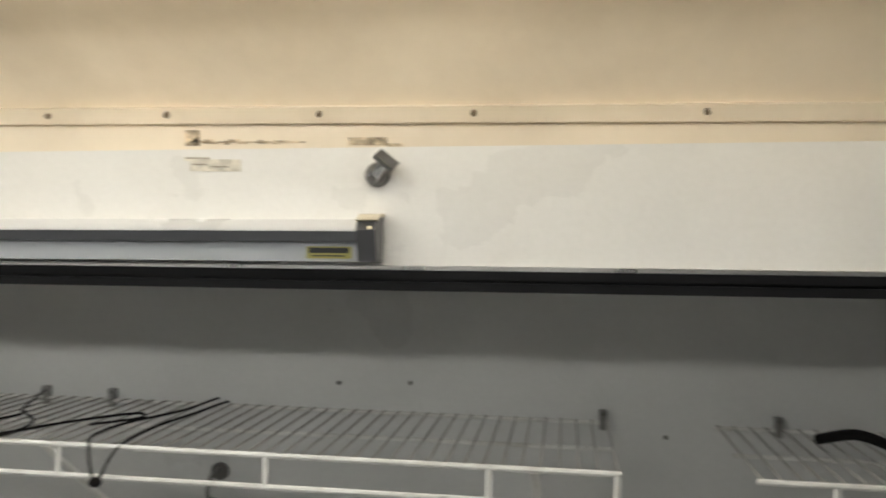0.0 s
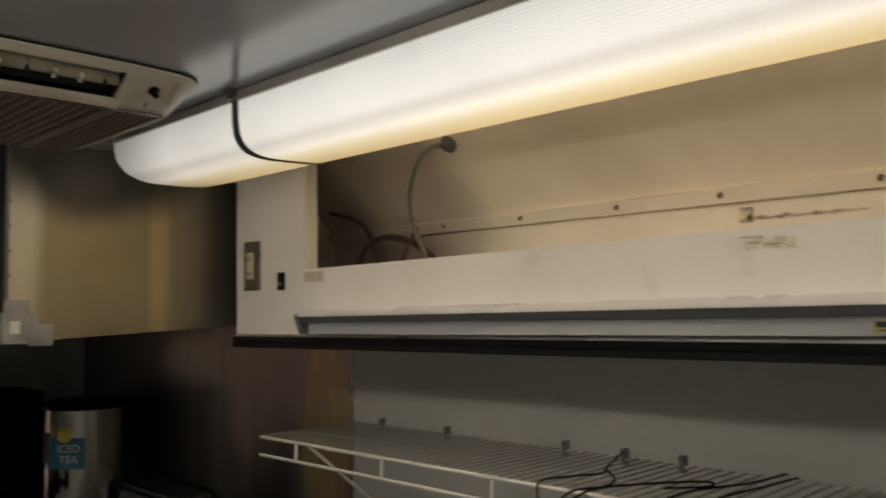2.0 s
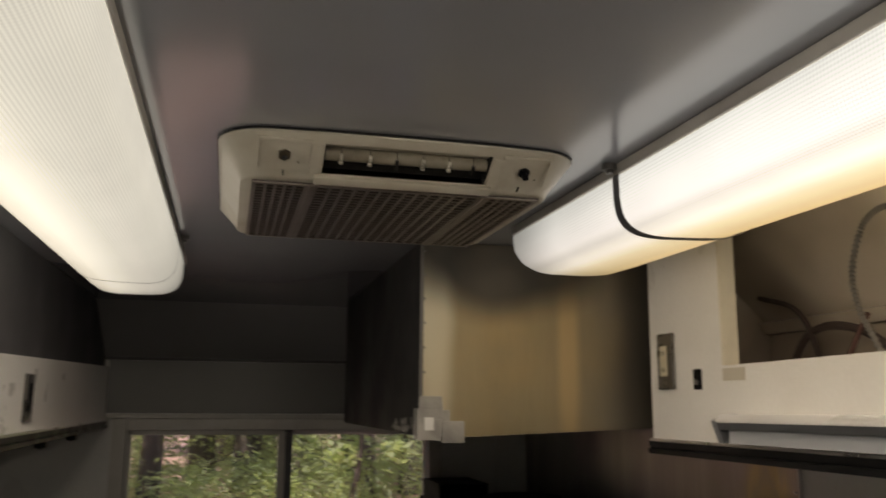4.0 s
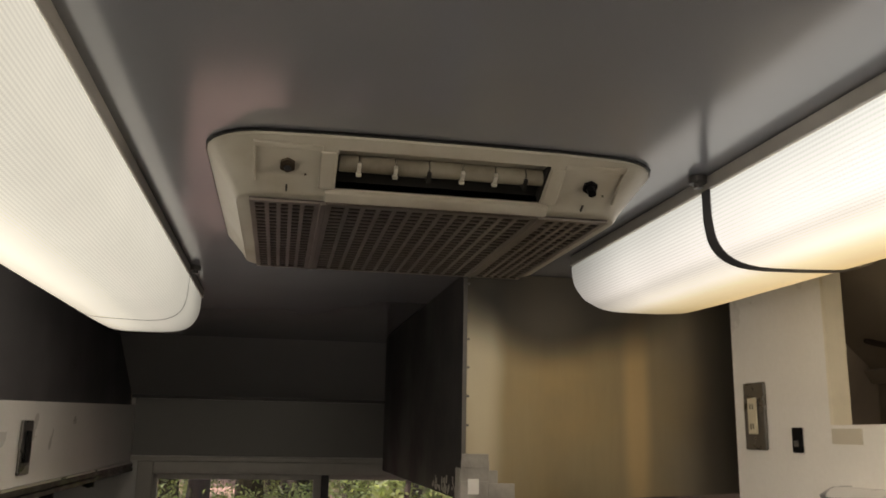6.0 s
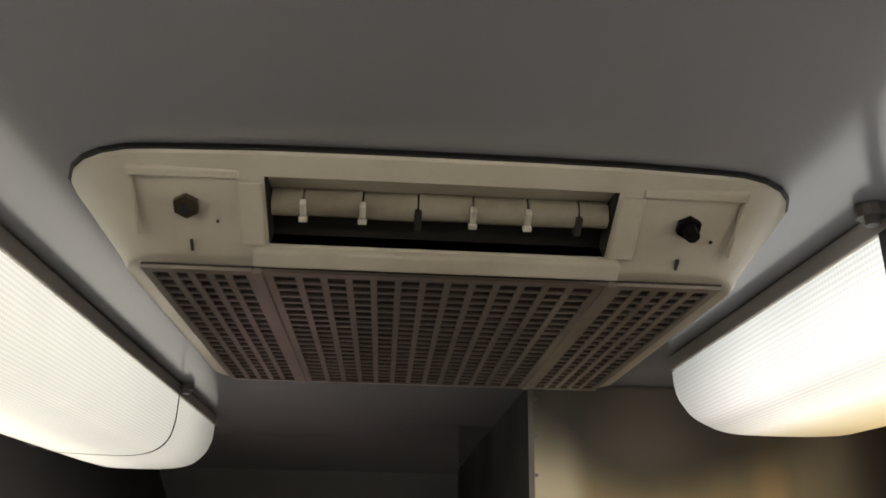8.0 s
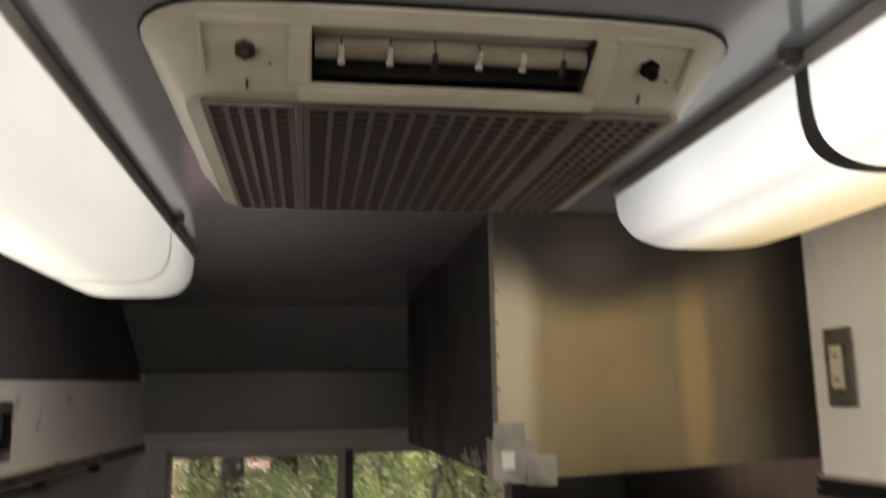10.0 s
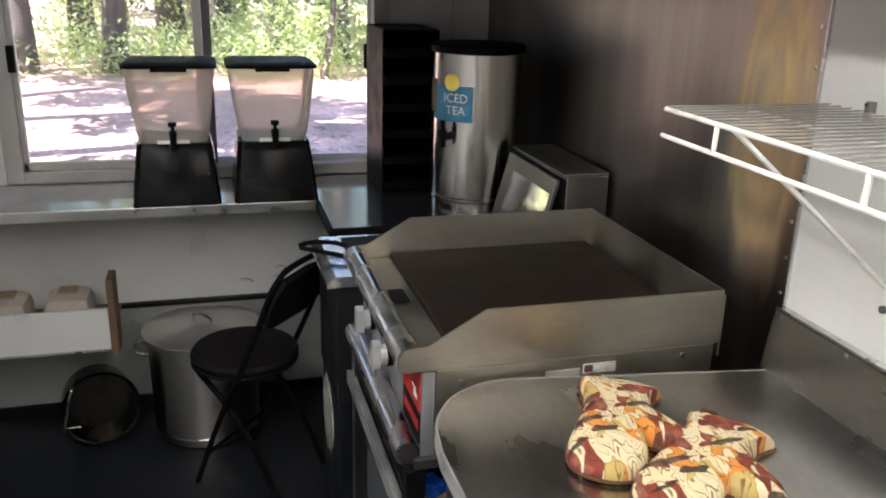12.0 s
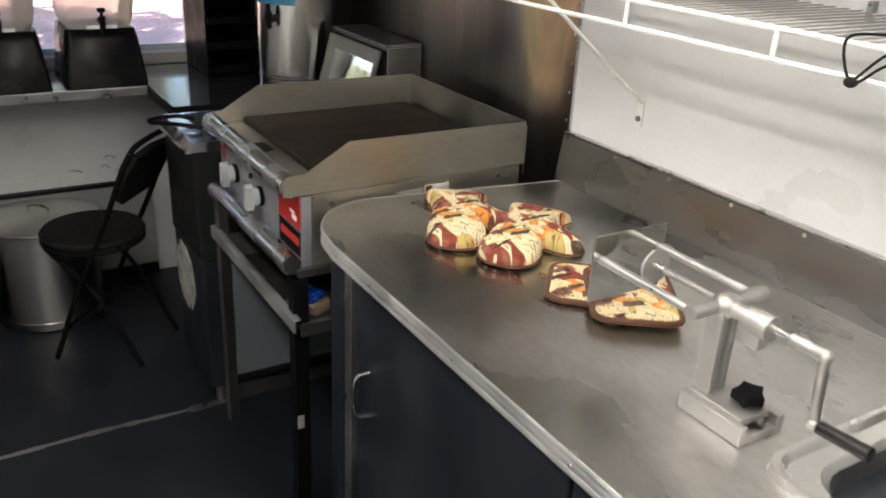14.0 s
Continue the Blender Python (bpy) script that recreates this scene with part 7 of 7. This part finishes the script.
bm = tube(bmesh.new(), smooth_path([(-3.40, 0.002, 0.268), (-3.335, -0.006, 0.250), (-3.325, -0.022, 0.19), (-3.325, -0.040, 0.118), (-3.328, -0.036, 0.112), (-3.335, 0.012, 0.106)], 6), 0.0045, 8)
part("bail_handle", bm, M_CHROME, p2, "bright bail handle", True)

cr = thing("wall_crate", (-3.46, -0.2, 0.44), "white-fronted wooden crate shelf holding paper goods", "crate")
part("front_board", boxes((-3.272, -3.258, YL + 0.003, 0.148, 0.430, 0.573), bev=0.002), M_WALLW, cr, "white front board")
part("end_board", boxes((-3.365, -3.258, 0.1485, 0.172, 0.412, 0.672), bev=0.003), M_WOOD, cr, "brown wooden end board")
part("bottom_board", boxes((XE + 0.026, -3.2725, YL + 0.003, 0.148, 0.430, 0.442)), M_WOOD, cr)
part("edge_strip", boxes((-3.2575, -3.252, YL + 0.003, 0.150, 0.424, 0.430)), M_ALU, cr)
for y, w, h, mm in ((-0.41, 0.16, 0.585, M_TISSUE), (-0.20, 0.19, 0.596, M_TISSUE), (0.015, 0.15, 0.600, M_TISSUE)):
    pp = thing("paper_pack", (-3.42, y, 0.442), "brownish pack of paper goods standing in the crate", "paper pack", "paper goods in the crate")
    part("wrapping", boxes((-3.46, -3.30, y - w / 2, y + w / 2, 0.4425, h), bev=0.035), mm, pp, smooth=True)
    part("top_fold", boxes((-3.42, -3.345, y - w / 2 + 0.045, y + w / 2 - 0.045, h + 0.0005, h + 0.006), bev=0.002), M_CARD, pp)

# folding chair
ch = thing("folding_chair", (-3.10, 0.58, 0.0), "black folding chair with a round padded seat", "chair")
CX, CY = -3.105, 0.572
bm = lathe(bmesh.new(), [(0, 0.432), (0.150, 0.432), (0.172, 0.440), (0.176, 0.452), (0.168, 0.464), (0.10, 0.470), (0, 0.471)], 40, Matrix.Translation((CX, CY, 0)))
part("seat", bm, M_CORD, ch, "round black padded seat", True)
bm = tube(bmesh.new(), [(CX + 0.168 * math.cos(radians(10 * k)), CY + 0.168 * math.sin(radians(10 * k)), 0.428) for k in range(36)], 0.008, 8, close=True)
part("seat_frame", bm, M_BLACK, ch, smooth=True)
for s in (-1, 1):
    x = CX + s * 0.155
    bm = tube(bmesh.new(), smooth_path([(x, 0.470, 0.008), (x, 0.580, 0.27), (x, 0.715, 0.55), (x, 0.795, 0.735), (CX + s * 0.135, 0.818, 0.790)], 6), 0.0095, 8)
    part("long_leg", bm, M_BLACK, ch, smooth=True)
    bm = tube(bmesh.new(), smooth_path([(CX + s * 0.135, 0.785, 0.008), (CX + s * 0.135, 0.645, 0.26), (CX + s * 0.135, 0.47, 0.43)], 6), 0.0095, 8)
    part("short_leg", bm, M_BLACK, ch, smooth=True)
bm = bmesh.new()
rod(bm, (CX - 0.155, 0.520, 0.13), (CX + 0.155, 0.520, 0.13), 0.007, 8)
part("stretcher", bm, M_BLACK, ch)
bm = bmesh.new()
prism(bm, [(-0.10, 0.0), (0.10, 0.0), (0.140, 0.03), (0.152, 0.09), (0.148, 0.15), (0.12, 0.190), (0.0, 0.202), (-0.12, 0.190), (-0.148, 0.15), (-0.152, 0.09), (-0.140, 0.03)], -0.012, 0.012, basis((CX, 0.742, 0.605), (1, 0, 0), (0, 0.43, 0.90)), 0.004)
part("backrest", bm, M_CORD, ch, "black padded backrest", True)
bm = tube(bmesh.new(), smooth_path([(CX - 0.135, 0.818, 0.790), (CX - 0.11, 0.830, 0.812), (CX, 0.834, 0.820), (CX + 0.11, 0.830, 0.812), (CX + 0.135, 0.818, 0.790)], 5), 0.0095, 8)
part("top_rail", bm, M_BLACK, ch, smooth=True)
ch.rotation_euler = (0, 0, radians(-40))


# ======== outside ========
GZ = -0.55
bm = bmesh.new()
bmesh.ops.create_grid(bm, x_segments=70, y_segments=70, size=1.0)
for v in bm.verts:
    x, y = v.co.x, v.co.y
    X, Y = math.copysign(abs(x) ** 2.2, x) * 400, math.copysign(abs(y) ** 2.2, y) * 400
    h = GZ + 0.10 * noise.noise(Vector((X * 0.25, Y * 0.25, 0))) - 0.1 + max(0, -X - 14) * 0.02
    v.co = Vector((X, Y, h if X < -4 else GZ - 0.2))
setting("ground", bm, M_GROUND, "sunlit leaf-strewn ground outside the window", "ground", True)


def leaf_cloud(bm, centre, radii, count, size, rng):
    """Many small folded leaves, thinning to the outside."""
    for _ in range(count):
        d = Vector((rng.gauss(0, 1), rng.gauss(0, 1), rng.gauss(0, 1)))
        d = d.normalized() * (rng.random() ** 0.45)
        c = Vector(centre) + Vector((d.x * radii[0], d.y * radii[1], d.z * radii[2]))
        s = size * rng.uniform(0.6, 1.5)
        m = Matrix.Translation(c) @ Euler((rng.uniform(-0.9, 0.9), rng.uniform(-0.9, 0.9), rng.uniform(0, 6.3))).to_matrix().to_4x4()
        a, b, e, f = (bm.verts.new(m @ Vector(p)) for p in ((-s, 0, 0), (0, -s * 0.45, 0.12 * s), (s, 0, 0), (0, s * 0.45, 0.12 * s)))
        bm.faces.new((a, b, e, f))


def tree(x, y, r, h, rng, leaf, crown_z, label, crown_r=2.2, count=700, leaf_size=0.10, reach=0.0):
    z0 = GZ - 0.12 + max(0, -x - 14) * 0.02
    th = thing("tree", (x, y, z0), label, "tree", "trees outside the window")
    pts, rad = [], []
    lean = rng.uniform(-0.5, 0.5) + reach
    for k in range(11):
        t = k / 10
        pts.append((x + 0.12 * noise.noise(Vector((x, y, t * 3))) + lean * t * 0.4, y + 0.15 * noise.noise(Vector((y, x, t * 3 + 9))) + lean * t, z0 - 0.05 + t * h))
        rad.append(r * (1.45 - 2.6 * t if t < 0.12 else 1.14 - 0.75 * t))
    part("trunk", tube(bmesh.new(), pts, r, 12, radii=rad), M_BARK, th, "rough grey-brown trunk", True)
    for k in range(4):
        i = 5 + k
        a = rng.uniform(0, 6.28)
        p = Vector(pts[i])
        L = rng.uniform(1.0, 2.2)
        q = [p, p + Vector((math.cos(a) * L * 0.5, math.sin(a) * L * 0.5, L * 0.35)), p + Vector((math.cos(a) * L, math.sin(a) * L, L * 0.6))]
        part("limb", tube(bmesh.new(), q, 0.05, 7, radii=[rad[i] * 0.45, rad[i] * 0.3, rad[i] * 0.12]), M_BARK, th)
    bm = bmesh.new()
    for k in range(9):
        c = (x + rng.gauss(0, crown_r * 0.55), y + reach + rng.gauss(0, crown_r * 0.55), z0 + crown_z + rng.uniform(-0.5, 1.0) * (h - crown_z) * 0.6)
        leaf_cloud(bm, c, (crown_r * 0.45, crown_r * 0.45, crown_r * 0.32), count // 9, leaf_size, rng)
    part("crown", bm, leaf, th, "loose leafy crown")
    return th


rng = random.Random(11)
TREES = [(-19.7, -3.0, 0.20, 11), (-20.9, 3.5, 0.30, 12), (-19.8, -1.35, 0.20, 12), (-22.5, 0.9, 0.30, 13), (-24.0, 2.4, 0.22, 12), (-21.5, 4.9, 0.28, 12), (-25.0, -0.4, 0.30, 13), (-26.0, 4.0, 0.30, 13),
         (-23.5, -2.4, 0.25, 12), (-27.0, 1.5, 0.28, 13), (-22.0, -4.6, 0.28, 12), (-28.0, -2.0, 0.3, 13), (-23.0, 6.4, 0.28, 12), (-29.0, 3.0, 0.3, 13), (-29.0, 6.0, 0.3, 13), (-30.0, 0.2, 0.3, 13)]
for i, (x, y, r, h) in enumerate(TREES):
    # the denser crowns, above the window's view, shade the undergrowth
    tree(x, y, r, h, rng, M_LEAF2 if i % 2 else M_LEAF, 4.6, "tall woodland tree with a rough bare trunk", 2.6, 1500 if -1.5 < y < 1.5 and x > -23 else 420, 0.15)
# added trees, mostly out of view, placed to dapple the clearing's ground
for x, y, reach, count in ((-8.2, -2.3, 1.4, 1500), (-11.5, -3.0, 2.0, 1500), (-16.0, -3.5, 0, 520), (-7.5, -8.0, 0, 520), (-10.0, -3.4, 1.8, 1500), (-19.5, -5.5, 0, 520), (-14.0, -4.0, 2.6, 1500)):
    tree(x, y, 0.2, 9.5, rng, M_LEAF2, 5.0, "added shade tree beside the clearing", 2.2 if reach else 2.6, count, 0.20, reach)
tree(-18.6, 3.0, 0.07, 4.6, rng, M_LEAF, 2.0, "young leafy tree at the wood's edge", 0.9, 700)
bm = bmesh.new()
for k in range(290):
    x, y = -rng.uniform(18.5, 26.0), rng.uniform(-9, 12)
    leaf_cloud(bm, (x, y, GZ + 0.1 + 2.8 * rng.random() ** 1.7 * min(1, (-x - 18) / 4)), (0.8, 0.8, 0.6), 260, 0.052, rng)
tagged(mesh_ob("undergrowth", bm, M_LEAF), "dense sunlit undergrowth at the wood's edge", "undergrowth", "", "stuff")
bm = bmesh.new()
for k in range(70):
    x, y = -rng.uniform(27.0, 38.0), rng.uniform(-14, 17)
    leaf_cloud(bm, (x, y, GZ + 0.6 + 3.0 * rng.random()), (1.8, 1.8, 1.2), 260, 0.12, rng)
tagged(mesh_ob("far_undergrowth", bm, M_LEAF2), "darker thicket behind the first trees", "thicket", "", "stuff")
bm = bmesh.new()
for k in range(1400):
    x, y = -rng.uniform(4.5, 18.0), rng.uniform(-4, 6)
    s = rng.uniform(0.03, 0.07)
    m = pose(x, y, GZ - 0.08 + 0.10 * noise.noise(Vector((x * 0.25, y * 0.25, 0))), rng.uniform(-20, 20), rng.uniform(-20, 20), rng.uniform(0, 360))
    bm.faces.new([bm.verts.new(m @ Vector(p)) for p in ((-s, 0, 0), (0, -s * 0.5, 0.006), (s, 0, 0), (0, s * 0.5, 0.006))])
tagged(mesh_ob("fallen_leaves", bm, M_CARD), "dry brown leaves scattered on the ground", "fallen leaves", "", "stuff")
bm = bmesh.new()
pts = [(-60 * math.cos(radians(a)), 60 * math.sin(radians(a))) for a in range(-80, 81, 4)]
lo = [bm.verts.new((x, y, GZ - 1)) for x, y in pts]
hi = [bm.verts.new((x, y, 3.4 + 1.5 * noise.noise(Vector((x, y, 0)) * 0.2))) for x, y in pts]
for k in range(len(pts) - 1):
    bm.faces.new((lo[k], lo[k + 1], hi[k + 1], hi[k]))
setting("backdrop", bm, M_FAR, "far green woods", "woods")
